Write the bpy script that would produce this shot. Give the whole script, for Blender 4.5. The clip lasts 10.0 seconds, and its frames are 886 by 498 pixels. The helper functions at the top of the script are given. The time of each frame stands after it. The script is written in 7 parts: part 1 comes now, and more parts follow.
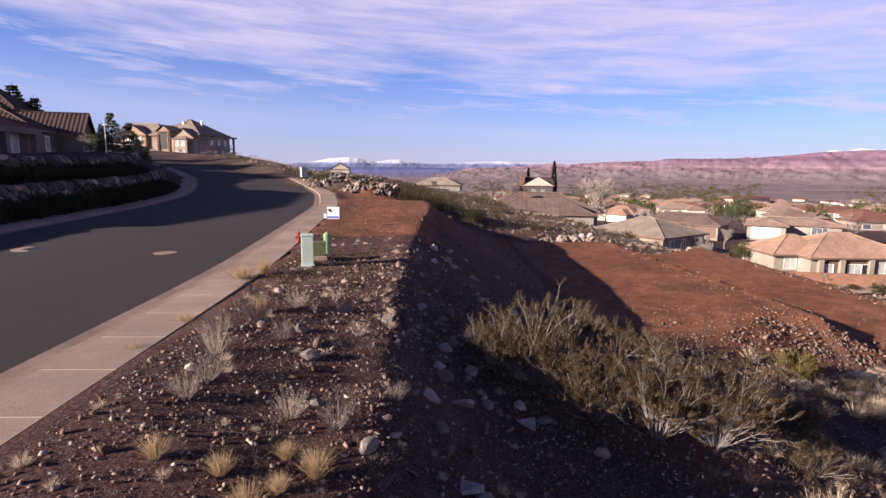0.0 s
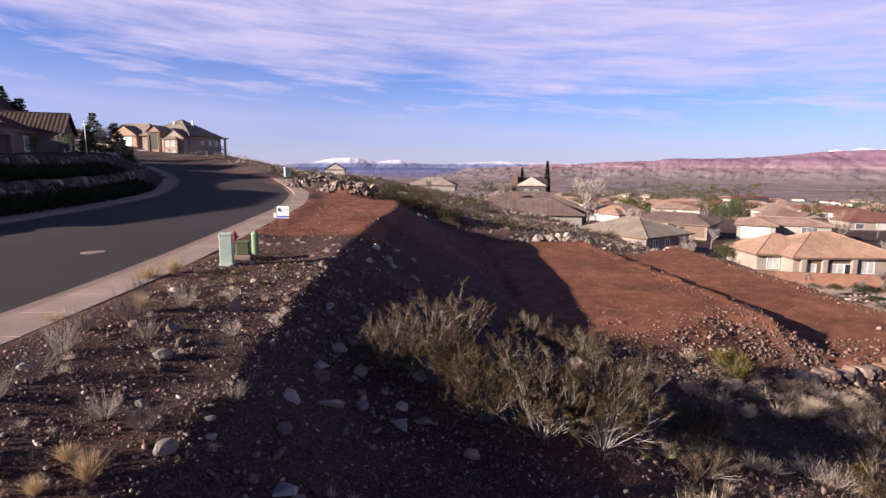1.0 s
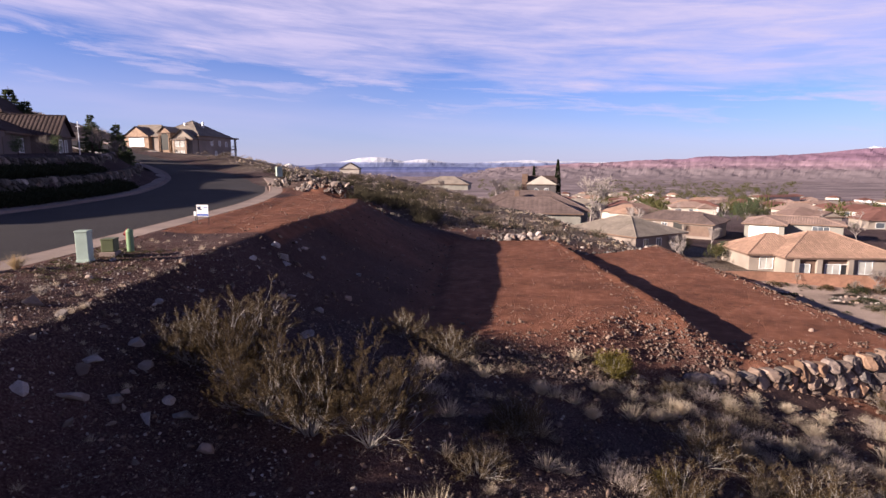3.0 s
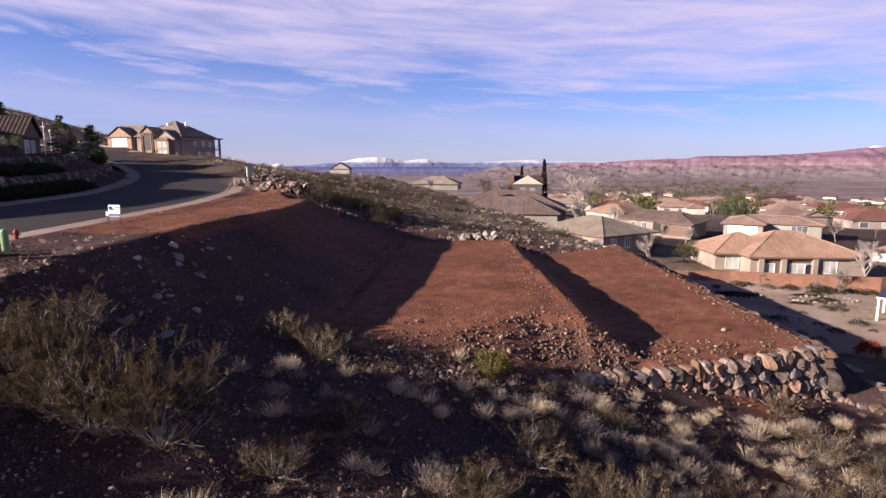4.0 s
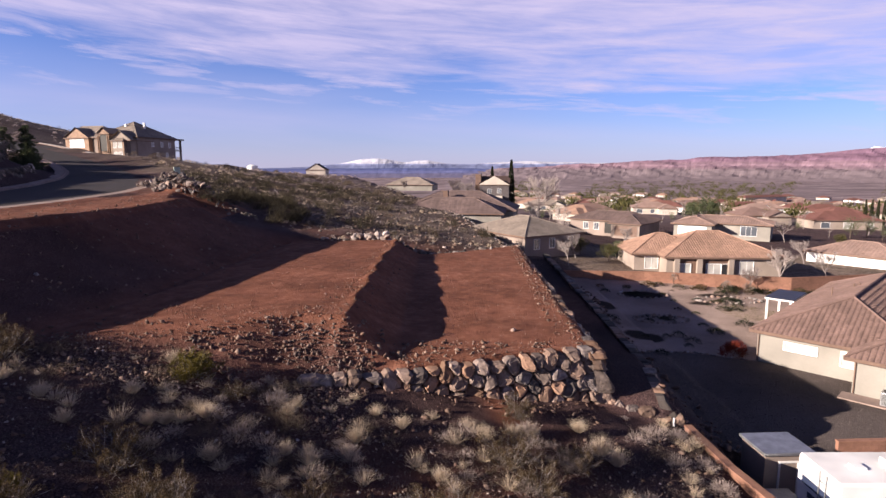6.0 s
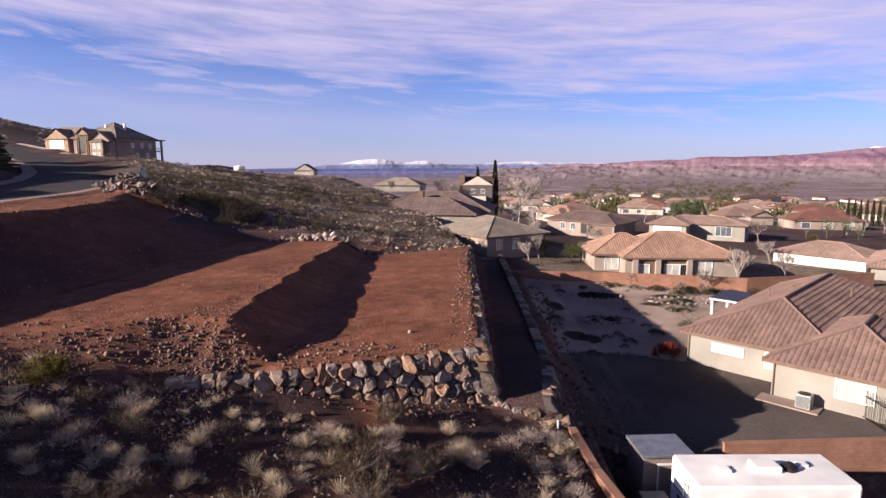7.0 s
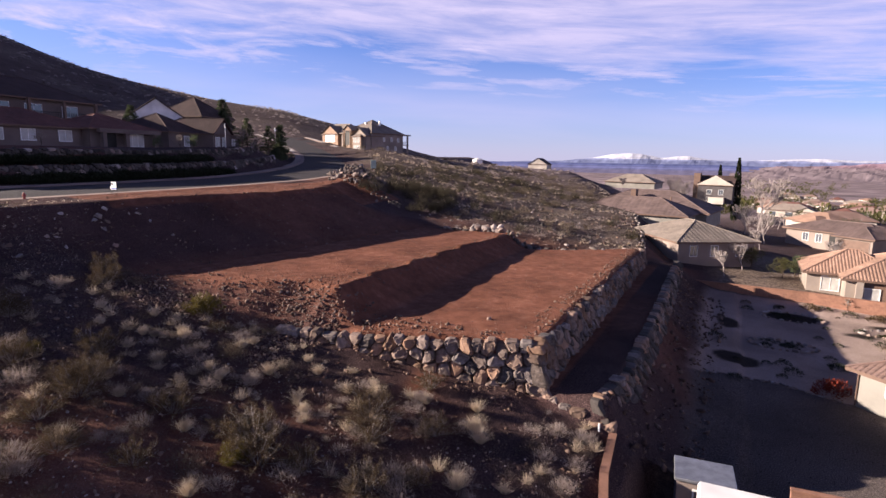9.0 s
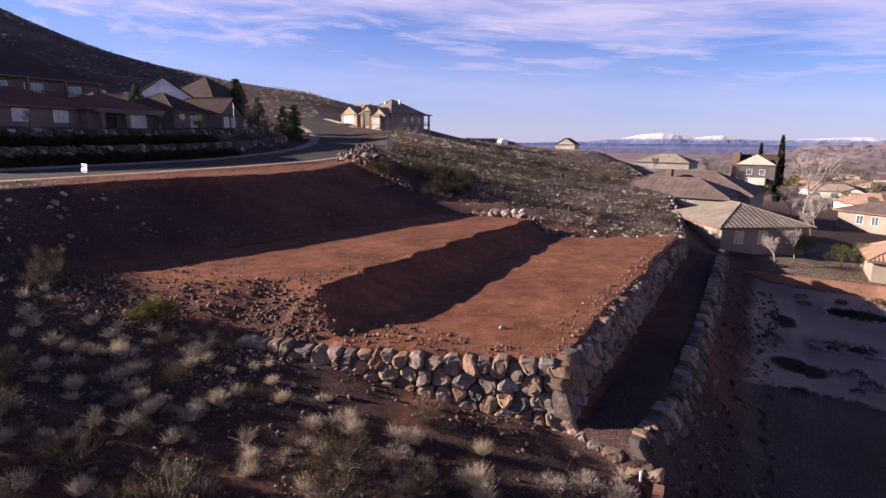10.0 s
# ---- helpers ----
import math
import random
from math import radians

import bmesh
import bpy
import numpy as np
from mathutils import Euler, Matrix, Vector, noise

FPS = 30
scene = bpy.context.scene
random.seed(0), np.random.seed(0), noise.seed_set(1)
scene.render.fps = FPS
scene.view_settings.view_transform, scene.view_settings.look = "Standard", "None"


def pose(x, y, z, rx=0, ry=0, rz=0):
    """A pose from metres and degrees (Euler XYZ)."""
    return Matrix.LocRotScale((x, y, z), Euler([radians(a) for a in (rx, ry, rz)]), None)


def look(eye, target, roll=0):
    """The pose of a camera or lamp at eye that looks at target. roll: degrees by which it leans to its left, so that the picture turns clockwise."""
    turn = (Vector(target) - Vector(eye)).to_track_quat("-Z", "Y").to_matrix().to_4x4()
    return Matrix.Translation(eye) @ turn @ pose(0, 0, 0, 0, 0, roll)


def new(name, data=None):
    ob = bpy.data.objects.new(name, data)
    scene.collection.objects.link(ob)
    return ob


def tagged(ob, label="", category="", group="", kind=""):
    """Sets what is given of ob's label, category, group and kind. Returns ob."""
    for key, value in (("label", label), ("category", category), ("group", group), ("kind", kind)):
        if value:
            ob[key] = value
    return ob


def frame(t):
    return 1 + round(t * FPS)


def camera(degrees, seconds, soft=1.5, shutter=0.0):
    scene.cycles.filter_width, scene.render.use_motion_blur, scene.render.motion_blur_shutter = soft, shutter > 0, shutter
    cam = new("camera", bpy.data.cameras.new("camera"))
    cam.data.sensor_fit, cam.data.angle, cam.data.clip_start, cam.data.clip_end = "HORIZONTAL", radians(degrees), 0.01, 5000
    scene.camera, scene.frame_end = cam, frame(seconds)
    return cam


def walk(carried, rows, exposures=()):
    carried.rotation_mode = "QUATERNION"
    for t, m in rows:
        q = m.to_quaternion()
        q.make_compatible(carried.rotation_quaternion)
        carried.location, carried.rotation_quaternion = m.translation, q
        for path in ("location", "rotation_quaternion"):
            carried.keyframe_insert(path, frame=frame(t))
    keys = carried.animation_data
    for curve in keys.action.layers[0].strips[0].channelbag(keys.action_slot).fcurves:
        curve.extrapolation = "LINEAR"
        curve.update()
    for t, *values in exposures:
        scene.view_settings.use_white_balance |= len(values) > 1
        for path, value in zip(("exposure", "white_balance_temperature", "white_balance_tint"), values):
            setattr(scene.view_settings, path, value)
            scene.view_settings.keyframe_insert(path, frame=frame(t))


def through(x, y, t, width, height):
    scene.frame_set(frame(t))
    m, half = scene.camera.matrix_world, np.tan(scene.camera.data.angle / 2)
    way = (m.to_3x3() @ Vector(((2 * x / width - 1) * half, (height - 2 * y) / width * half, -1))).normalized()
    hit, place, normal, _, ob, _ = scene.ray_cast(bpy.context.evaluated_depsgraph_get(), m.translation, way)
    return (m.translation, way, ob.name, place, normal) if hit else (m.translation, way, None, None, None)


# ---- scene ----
cam = camera(76.0, 10.0)
PATH = [
    (0, (-0.169, 0.333, 3.338), (-0.1565, 2.3110, 3.0455), 0.47),
    (0.5, (1.126, 0.417, 3.348), (1.1355, 2.3957, 3.0546), 0.40),
    (1, (2.538, 0.477, 3.294), (2.5464, 2.4554, 3.0021), 0.40),
    (1.5, (3.674, 0.598, 3.310), (3.6822, 2.5760, 3.0172), 0.36),
    (1.6, (3.953, 0.555, 3.307), (3.8770, 2.5311, 3.0110), 0.13),
    (2, (5.070, 0.383, 3.294), (4.9869, 2.3588, 2.9982), 0.13),
    (2.5, (6.599, 0.495, 3.276), (6.5138, 2.4709, 2.9809), 0.16),
    (4, (13.323, 0.796, 3.271), (13.2326, 2.7724, 2.9754), 0.07),
    (4.5, (16.150, 1.118, 3.180), (16.0566, 3.0940, 2.8853), 0.06),
    (5, (19.119, 1.408, 3.112), (19.0242, 3.3845, 2.8194), 0.01),
    (5.5, (22.047, 1.737, 3.042), (21.9514, 3.7132, 2.7511), 0.01),
    (6, (24.915, 1.950, 3.053), (24.8177, 3.9259, 2.7620), -0.02),
    (7.5, (33.024, 2.430, 3.134), (32.9249, 4.4059, 2.8443), -0.09),
    (7.6, (33.542, 2.272, 3.176), (33.4245, 4.2467, 2.8851), -0.01),
    (7.7, (34.060, 2.114, 3.218), (33.8676, 4.0827, 2.9260), 0.07),
    (7.8, (34.578, 1.956, 3.261), (34.3202, 3.9170, 2.9668), 0.15),
    (7.9, (35.096, 1.798, 3.303), (34.7463, 3.7446, 3.0076), 0.23),
    (8, (35.614, 1.640, 3.345), (35.1024, 3.5502, 3.0485), 0.31),
    (8.1, (36.220, 1.388, 3.391), (35.6075, 3.2684, 3.0929), 0.44),
    (8.2, (36.827, 1.137, 3.437), (36.0787, 2.9670, 3.1374), 0.57),
    (8.3, (37.433, 0.885, 3.483), (36.6225, 2.6883, 3.1819), 0.70),
    (8.4, (38.040, 0.633, 3.529), (37.1964, 2.4215, 3.2264), 0.83),
    (8.5, (38.646, 0.382, 3.575), (37.7827, 2.1600, 3.2708), 0.96),
    (8.6, (38.801, 0.696, 3.570), (37.9172, 2.4636, 3.2626), 0.98),
    (8.8, (39.109, 1.323, 3.559), (38.2107, 3.0824, 3.2461), 1.01),
    (9, (39.418, 1.951, 3.549), (38.5054, 3.7017, 3.2297), 1.05),
    (9.5, (38.359, 5.269, 3.267), (37.4084, 6.9941, 2.9169), 0.84),
    (10, (37.618, 7.849, 3.089), (36.6300, 9.5455, 2.7078), 0.53),
]
walk(cam, [(t, look(eye, target, roll)) for t, eye, target, roll in PATH],
     ((0, 1.4), (5, 1.33), (7.5, 1.22), (8, 1.12), (8.5, 1.27), (9, 1.49), (10, 1.44)))


# ==== world, sun and exposure ====
SUN_EL, SUN_AZ = 17.7, 25.5          # degrees above the horizon; way of the light, from +x towards +y
world = bpy.data.worlds.new("world")
scene.world = world
world.use_nodes = True
wn, wl = world.node_tree.nodes, world.node_tree.links
wn.clear()
sky = wn.new("ShaderNodeTexSky")
sky.sky_type, sky.sun_disc = "NISHITA", False
sky.sun_elevation = radians(SUN_EL)
sky.sun_rotation = radians(-90 - SUN_AZ)
sky.altitude, sky.air_density, sky.dust_density, sky.ozone_density = 900, 1.0, 0.6, 2.0


def wnode(kind, **kw):
    n = wn.new(kind)
    for k, v in kw.items():
        n.inputs[k].default_value = v
    return n


def wmath(op, a, b=None):
    n = wn.new("ShaderNodeMath")
    n.operation = op
    for i, v in enumerate((a, b)):
        if v is None:
            continue
        if isinstance(v, (int, float)):
            n.inputs[i].default_value = v
        else:
            wl.new(v, n.inputs[i])
    return n.outputs[0]


def wramp(value, stops):
    n = wn.new("ShaderNodeValToRGB")
    el = n.color_ramp.elements
    while len(el) < len(stops):
        el.new(0.5)
    for e, (p, c) in zip(el, stops):
        e.position, e.color = p, (c, c, c, 1) if isinstance(c, float) else (*c, 1)
    wl.new(value, n.inputs[0])
    return n.outputs[0]


# a sheet of high cloud whose lower edge sinks towards the east, with torn streaks under it
coord = wn.new("ShaderNodeTexCoord")
sep = wn.new("ShaderNodeSeparateXYZ")
wl.new(coord.outputs["Generated"], sep.inputs[0])
up = wmath("MAXIMUM", sep.outputs["Z"], 0.0)
side = wmath("DIVIDE", sep.outputs["X"], wmath("ADD", wmath("ABSOLUTE", sep.outputs["Y"]), 0.35))
lift = wmath("ADD", up, wmath("MULTIPLY", wmath("MAXIMUM", side, -0.55), 0.075))


def cloud_noise(across, along, scale, detail, rough, shift=0.0):
    v = wn.new("ShaderNodeCombineXYZ")
    wl.new(wmath("ADD", wmath("MULTIPLY", side, across), shift), v.inputs[0])
    wl.new(wmath("MULTIPLY", lift, along), v.inputs[1])
    n = wnode("ShaderNodeTexNoise", Scale=scale, Detail=detail, Roughness=rough, Distortion=0.35)
    wl.new(v.outputs[0], n.inputs["Vector"])
    return n.outputs[0]


broad = cloud_noise(2.0, 11.0, 1.1, 4.0, 0.5, 3.7)
torn = cloud_noise(5.0, 34.0, 1.3, 9.0, 0.62, 1.3)
ragged = wmath("ADD", wmath("MULTIPLY", wmath("SUBTRACT", broad, 0.5), 0.16), wmath("MULTIPLY", wmath("SUBTRACT", torn, 0.5), 0.16))
sheet = wmath("MULTIPLY", wramp(wmath("ADD", lift, ragged), [(0.0, 0.0), (0.11, 0.0), (0.145, 0.50), (0.19, 0.78), (0.25, 0.92)]),
              wramp(up, [(0.0, 1.0), (0.28, 1.0), (0.36, 0.45), (0.46, 0.05), (0.6, 0.0)]))
gauze = wramp(torn, [(0.0, 0.55), (0.38, 0.62), (0.62, 1.0), (1.0, 1.0)])
streak = wmath("MULTIPLY", wramp(lift, [(0.0, 0.0), (0.045, 0.1), (0.075, 0.5), (0.11, 0.9), (0.15, 1.0), (0.18, 0.6), (0.22, 0.0)]),
               wramp(wmath("ADD", wmath("MULTIPLY", torn, 0.7), wmath("MULTIPLY", broad, 0.3)), [(0.0, 0.0), (0.46, 0.0), (0.53, 0.45), (0.64, 0.95)]))
veil = wmath("MULTIPLY", wramp(lift, [(0.0, 0.42), (0.06, 0.46), (0.085, 0.30), (0.12, 0.18), (0.15, 0.05)]), wramp(broad, [(0.0, 0.4), (0.4, 0.7), (0.6, 1.0)]))
cloud = wmath("MAXIMUM", wmath("MAXIMUM", wmath("MULTIPLY", sheet, gauze), streak), veil)
haze = wramp(up, [(0.0, 0.55), (0.04, 0.36), (0.09, 0.08), (0.15, 0.0)])
mix = wn.new("ShaderNodeMix")
mix.data_type = "RGBA"
wl.new(wmath("MINIMUM", wmath("MAXIMUM", cloud, haze), 1.0), mix.inputs["Factor"])
blue = wn.new("ShaderNodeMix")
blue.data_type, blue.blend_type = "RGBA", "MULTIPLY"
blue.inputs["Factor"].default_value = 1.0
wl.new(sky.outputs[0], blue.inputs["A"])
blue.inputs["B"].default_value = (0.56, 0.70, 1.32, 1)
wl.new(blue.outputs["Result"], mix.inputs["A"])
mix.inputs["B"].default_value = (5.8, 5.1, 7.3, 1)
# the sky deepens towards the zenith
deep = wn.new("ShaderNodeMix")
deep.data_type, deep.blend_type = "RGBA", "MULTIPLY"
deep.inputs["Factor"].default_value = 1.0
wl.new(mix.outputs["Result"], deep.inputs["A"])
wl.new(wramp(up, [(0.0, 1.0), (0.29, 1.0), (0.5, 0.52), (1.0, 0.30)]), deep.inputs["B"])
bg = wn.new("ShaderNodeBackground")
wl.new(deep.outputs["Result"], bg.inputs[0])
bg.inputs[1].default_value = 0.0495
wl.new(bg.outputs[0], wn.new("ShaderNodeOutputWorld").inputs[0])

sun = new("sun", bpy.data.lights.new("sun", "SUN"))
sun.data.energy, sun.data.angle, sun.data.color = 5.0, radians(0.5), (1.0, 0.86, 0.755)
ce, se = math.cos(radians(SUN_EL)), math.sin(radians(SUN_EL))
sun.matrix_world = look((-60, 0, 60), (-60 + ce * math.cos(radians(SUN_AZ)), ce * math.sin(radians(SUN_AZ)), 60 - se))
scene.view_settings.exposure = 1.0


# ==== materials ====
def material(name, color, rough=0.85, color2=None, scale=3.0, scale2=0.25, amount=0.6, bump=0.3, bump_scale=None, metal=0.0,
             spread=0.0, stains=None, spec=0.3):
    """Two scales of noise between two colours, with relief; spread: how much pieces differ."""
    m = bpy.data.materials.new(name)
    m.use_nodes = True
    nt = m.node_tree
    n, l = nt.nodes, nt.links
    b = n["Principled BSDF"]
    b.inputs["Roughness"].default_value, b.inputs["Metallic"].default_value = rough, metal
    b.inputs["Specular IOR Level"].default_value = spec
    tc = n.new("ShaderNodeTexCoord")
    out = tc.outputs["Object"]
    a = n.new("ShaderNodeTexNoise")
    a.inputs["Scale"].default_value, a.inputs["Detail"].default_value, a.inputs["Roughness"].default_value = scale, 6, 0.65
    l.new(out, a.inputs["Vector"])
    c = n.new("ShaderNodeTexNoise")
    c.inputs["Scale"].default_value, c.inputs["Detail"].default_value = scale2, 4
    l.new(out, c.inputs["Vector"])
    color2 = color2 or tuple(v * 0.6 for v in color)
    mx = n.new("ShaderNodeMix")
    mx.data_type = "RGBA"
    mr = n.new("ShaderNodeMapRange")
    mr.inputs[1].default_value, mr.inputs[2].default_value = 0.35, 0.65
    mr.inputs[3].default_value, mr.inputs[4].default_value = 0.0, amount
    l.new(a.outputs[0], mr.inputs[0])
    l.new(mr.outputs[0], mx.inputs["Factor"])
    mx.inputs["A"].default_value, mx.inputs["B"].default_value = (*color, 1), (*color2, 1)
    last = mx.outputs["Result"]
    hs = n.new("ShaderNodeHueSaturation")
    vr = n.new("ShaderNodeMapRange")
    vr.inputs[1].default_value, vr.inputs[2].default_value, vr.inputs[3].default_value, vr.inputs[4].default_value = 0.3, 0.7, 0.8, 1.2
    l.new(c.outputs[0], vr.inputs[0])
    value = vr.outputs[0]
    if spread:
        oi = n.new("ShaderNodeObjectInfo")
        gi = n.new("ShaderNodeNewGeometry")
        ad = n.new("ShaderNodeMath")
        ad.operation = "ADD"
        l.new(oi.outputs["Random"], ad.inputs[0])
        l.new(gi.outputs["Random Per Island"], ad.inputs[1])
        fr = n.new("ShaderNodeMath")
        fr.operation = "FRACT"
        l.new(ad.outputs[0], fr.inputs[0])
        sm = n.new("ShaderNodeMapRange")
        sm.inputs[3].default_value, sm.inputs[4].default_value = 1 - spread, 1 + spread
        l.new(fr.outputs[0], sm.inputs[0])
        mu = n.new("ShaderNodeMath")
        mu.operation = "MULTIPLY"
        l.new(value, mu.inputs[0])
        l.new(sm.outputs[0], mu.inputs[1])
        value = mu.outputs[0]
        if stains:
            m2 = n.new("ShaderNodeMix")
            m2.data_type = "RGBA"
            tw = n.new("ShaderNodeMath")
            tw.operation = "MULTIPLY"
            l.new(fr.outputs[0], tw.inputs[0])
            tw.inputs[1].default_value = 7.31
            f2 = n.new("ShaderNodeMath")
            f2.operation = "FRACT"
            l.new(tw.outputs[0], f2.inputs[0])
            l.new(f2.outputs[0], m2.inputs["Factor"])
            l.new(last, m2.inputs["A"])
            m2.inputs["B"].default_value = (*stains, 1)
            last = m2.outputs["Result"]
    l.new(value, hs.inputs["Value"])
    l.new(last, hs.inputs["Color"])
    l.new(hs.outputs[0], b.inputs["Base Color"])
    if bump:
        bp = n.new("ShaderNodeBump")
        bp.inputs["Strength"].default_value = bump
        bn = n.new("ShaderNodeTexNoise")
        bn.inputs["Scale"].default_value, bn.inputs["Detail"].default_value = bump_scale or scale * 2, 5
        l.new(out, bn.inputs["Vector"])
        l.new(bn.outputs[0], bp.inputs["Height"])
        bp.inputs["Distance"].default_value = 0.05
        l.new(bp.outputs[0], b.inputs["Normal"])
    return m


def ground_material():
    """Soil that goes from bare red earth to pale gravel and to scrubby valley with lilac haze in its colour, by the
    ground's own zones.
    """
    m = bpy.data.materials.new("soil")
    m.use_nodes = True
    n, l = m.node_tree.nodes, m.node_tree.links
    b = n["Principled BSDF"]
    b.inputs["Roughness"].default_value = 0.95
    b.inputs["Specular IOR Level"].default_value = 0.1
    tc = n.new("ShaderNodeTexCoord")
    zone = n.new("ShaderNodeAttribute")
    zone.attribute_name = "zone"
    zs = n.new("ShaderNodeSeparateColor")
    l.new(zone.outputs["Color"], zs.inputs[0])

    def noise_tex(scale, detail=6, rough=0.6):
        t = n.new("ShaderNodeTexNoise")
        t.inputs["Scale"].default_value, t.inputs["Detail"].default_value, t.inputs["Roughness"].default_value = scale, detail, rough
        l.new(tc.outputs["Object"], t.inputs["Vector"])
        return t.outputs[0]

    def ramp(f, stops):
        r = n.new("ShaderNodeValToRGB")
        while len(r.color_ramp.elements) < len(stops):
            r.color_ramp.elements.new(0.5)
        for e, (p, c) in zip(r.color_ramp.elements, stops):
            e.position, e.color = p, (*c, 1)
        l.new(f, r.inputs[0])
        return r.outputs[0]

    def mixc(f, a, c):
        x = n.new("ShaderNodeMix")
        x.data_type = "RGBA"
        l.new(f, x.inputs["Factor"])
        l.new(a, x.inputs["A"])
        l.new(c, x.inputs["B"])
        return x.outputs["Result"]

    fine, mid, big = noise_tex(9.0), noise_tex(1.3), noise_tex(0.16, 5)
    desert = ramp(noise_tex(17.0, 9, 0.75), [(0.36, (0.018, 0.0115, 0.013)), (0.48, (0.062, 0.038, 0.038)), (0.59, (0.145, 0.095, 0.088)), (0.70, (0.31, 0.23, 0.215))])
    red = ramp(mid, [(0.3, (0.158, 0.063, 0.039)), (0.55, (0.245, 0.103, 0.064)), (0.75, (0.325, 0.155, 0.102))])
    gravel = ramp(noise_tex(2.6, 8, 0.75), [(0.36, (0.06, 0.043, 0.034)), (0.5, (0.17, 0.128, 0.10)), (0.64, (0.33, 0.265, 0.21))])
    # lilac distance haze mixed into the far ground's own tones
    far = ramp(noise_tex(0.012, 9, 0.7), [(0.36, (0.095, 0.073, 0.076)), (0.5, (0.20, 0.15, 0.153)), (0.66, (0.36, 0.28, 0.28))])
    grey = ramp(noise_tex(14.0, 4), [(0.3, (0.044, 0.036, 0.035)), (0.5, (0.115, 0.095, 0.088)), (0.75, (0.30, 0.245, 0.22))])
    sand = ramp(fine, [(0.3, (0.35, 0.26, 0.215)), (0.6, (0.46, 0.355, 0.30)), (0.8, (0.54, 0.43, 0.37))])
    patch = ramp(big, [(0.35, (0.62, 0.60, 0.60)), (0.65, (0.99, 0.97, 0.97))])
    col = mixc(zs.outputs[0], desert, red)
    col = mixc(zs.outputs[1], col, gravel)
    yard = n.new("ShaderNodeSeparateColor")
    yz = n.new("ShaderNodeAttribute")
    yz.attribute_name = "yard"
    l.new(yz.outputs["Color"], yard.inputs[0])
    col = mixc(yard.outputs[0], col, grey)
    col = mixc(yard.outputs[1], col, sand)
    mulch = ramp(fine, [(0.3, (0.018, 0.014, 0.012)), (0.7, (0.05, 0.038, 0.032))])
    col = mixc(yard.outputs[2], col, mulch)
    mul = n.new("ShaderNodeMix")
    mul.data_type, mul.blend_type = "RGBA", "MULTIPLY"
    mul.inputs["Factor"].default_value = 1.0
    l.new(col, mul.inputs["A"])
    l.new(patch, mul.inputs["B"])
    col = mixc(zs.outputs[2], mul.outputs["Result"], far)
    l.new(col, b.inputs["Base Color"])
    bp = n.new("ShaderNodeBump")
    bp.inputs["Strength"].default_value, bp.inputs["Distance"].default_value = 0.9, 0.09
    l.new(noise_tex(6.0, 8, 0.7), bp.inputs["Height"])
    l.new(bp.outputs[0], b.inputs["Normal"])
    return m


SOIL = ground_material()
ASPHALT = material("asphalt", (0.0285, 0.0212, 0.0222), 0.9, (0.0212, 0.0158, 0.0168), 14, 0.2, 0.7, 0.25, 60)
CONCRETE = material("concrete", (0.285, 0.212, 0.18), 0.9, (0.225, 0.164, 0.138), 5, 0.5, 0.6, 0.15, 30, spread=0.06)
JOINT = material("joint_mortar", (0.52, 0.46, 0.42), 0.9, (0.42, 0.36, 0.33), 8, 1, 0.6, 0.1)
KERB = material("kerb_concrete", (0.25, 0.175, 0.145), 0.9, (0.18, 0.125, 0.105), 5, 0.5, 0.7, 0.15, 30)
BOULDER = material("boulder", (0.25, 0.21, 0.19), 0.9, (0.075, 0.068, 0.07), 3, 1.6, 1.0, 1.0, 6, spread=0.42, stains=(0.24, 0.14, 0.09))
RUBBLE = material("rubble", (0.135, 0.078, 0.058), 0.95, (0.07, 0.04, 0.032), 6, 1.0, 0.8, 0.6, 12, spread=0.4, stains=(0.19, 0.13, 0.10))
GREY_RUBBLE = material("grey_rubble", (0.115, 0.074, 0.062), 0.95, (0.052, 0.034, 0.03), 6, 1.0, 0.9, 0.6, 12, spread=0.5, stains=(0.20, 0.145, 0.12))
STUCCO = material("stucco", (0.30, 0.245, 0.205), 0.9, (0.26, 0.21, 0.175), 8, 0.3, 0.5, 0.1, 40)
STUCCO_PALE = material("stucco_pale", (0.255, 0.235, 0.205), 0.9, (0.225, 0.205, 0.18), 8, 0.3, 0.5, 0.1, 40)
CREAM = material("stucco_cream", (0.48, 0.42, 0.36), 0.9, (0.42, 0.365, 0.31), 8, 0.3, 0.5, 0.1, 40)
STUCCO_TAUPE = material("stucco_taupe", (0.165, 0.125, 0.112), 0.9, (0.14, 0.105, 0.095), 8, 0.3, 0.5, 0.1, 40)
STUCCO_GREY = material("stucco_grey", (0.26, 0.205, 0.175), 0.9, (0.22, 0.175, 0.15), 8, 0.3, 0.5, 0.1, 40)
WHITE = material("white_paint", (0.80, 0.78, 0.76), 0.6, (0.72, 0.70, 0.68), 4, 0.5, 0.4, 0.03)
TILE_BROWN = material("roof_tile_brown", (0.20, 0.128, 0.108), 0.85, (0.14, 0.09, 0.075), 5, 0.4, 0.7, 0.2, 20, spread=0.18)
TILE_UMBER = material("roof_tile_umber", (0.155, 0.108, 0.098), 0.85, (0.115, 0.08, 0.073), 5, 0.4, 0.7, 0.2, 20, spread=0.18)
TILE_ORANGE = material("roof_tile_orange", (0.33, 0.205, 0.15), 0.85, (0.24, 0.145, 0.105), 5, 0.4, 0.7, 0.2, 20, spread=0.18)
TILE_GREY = material("roof_tile_grey", (0.25, 0.205, 0.17), 0.85, (0.18, 0.145, 0.12), 5, 0.4, 0.7, 0.2, 20, spread=0.15)
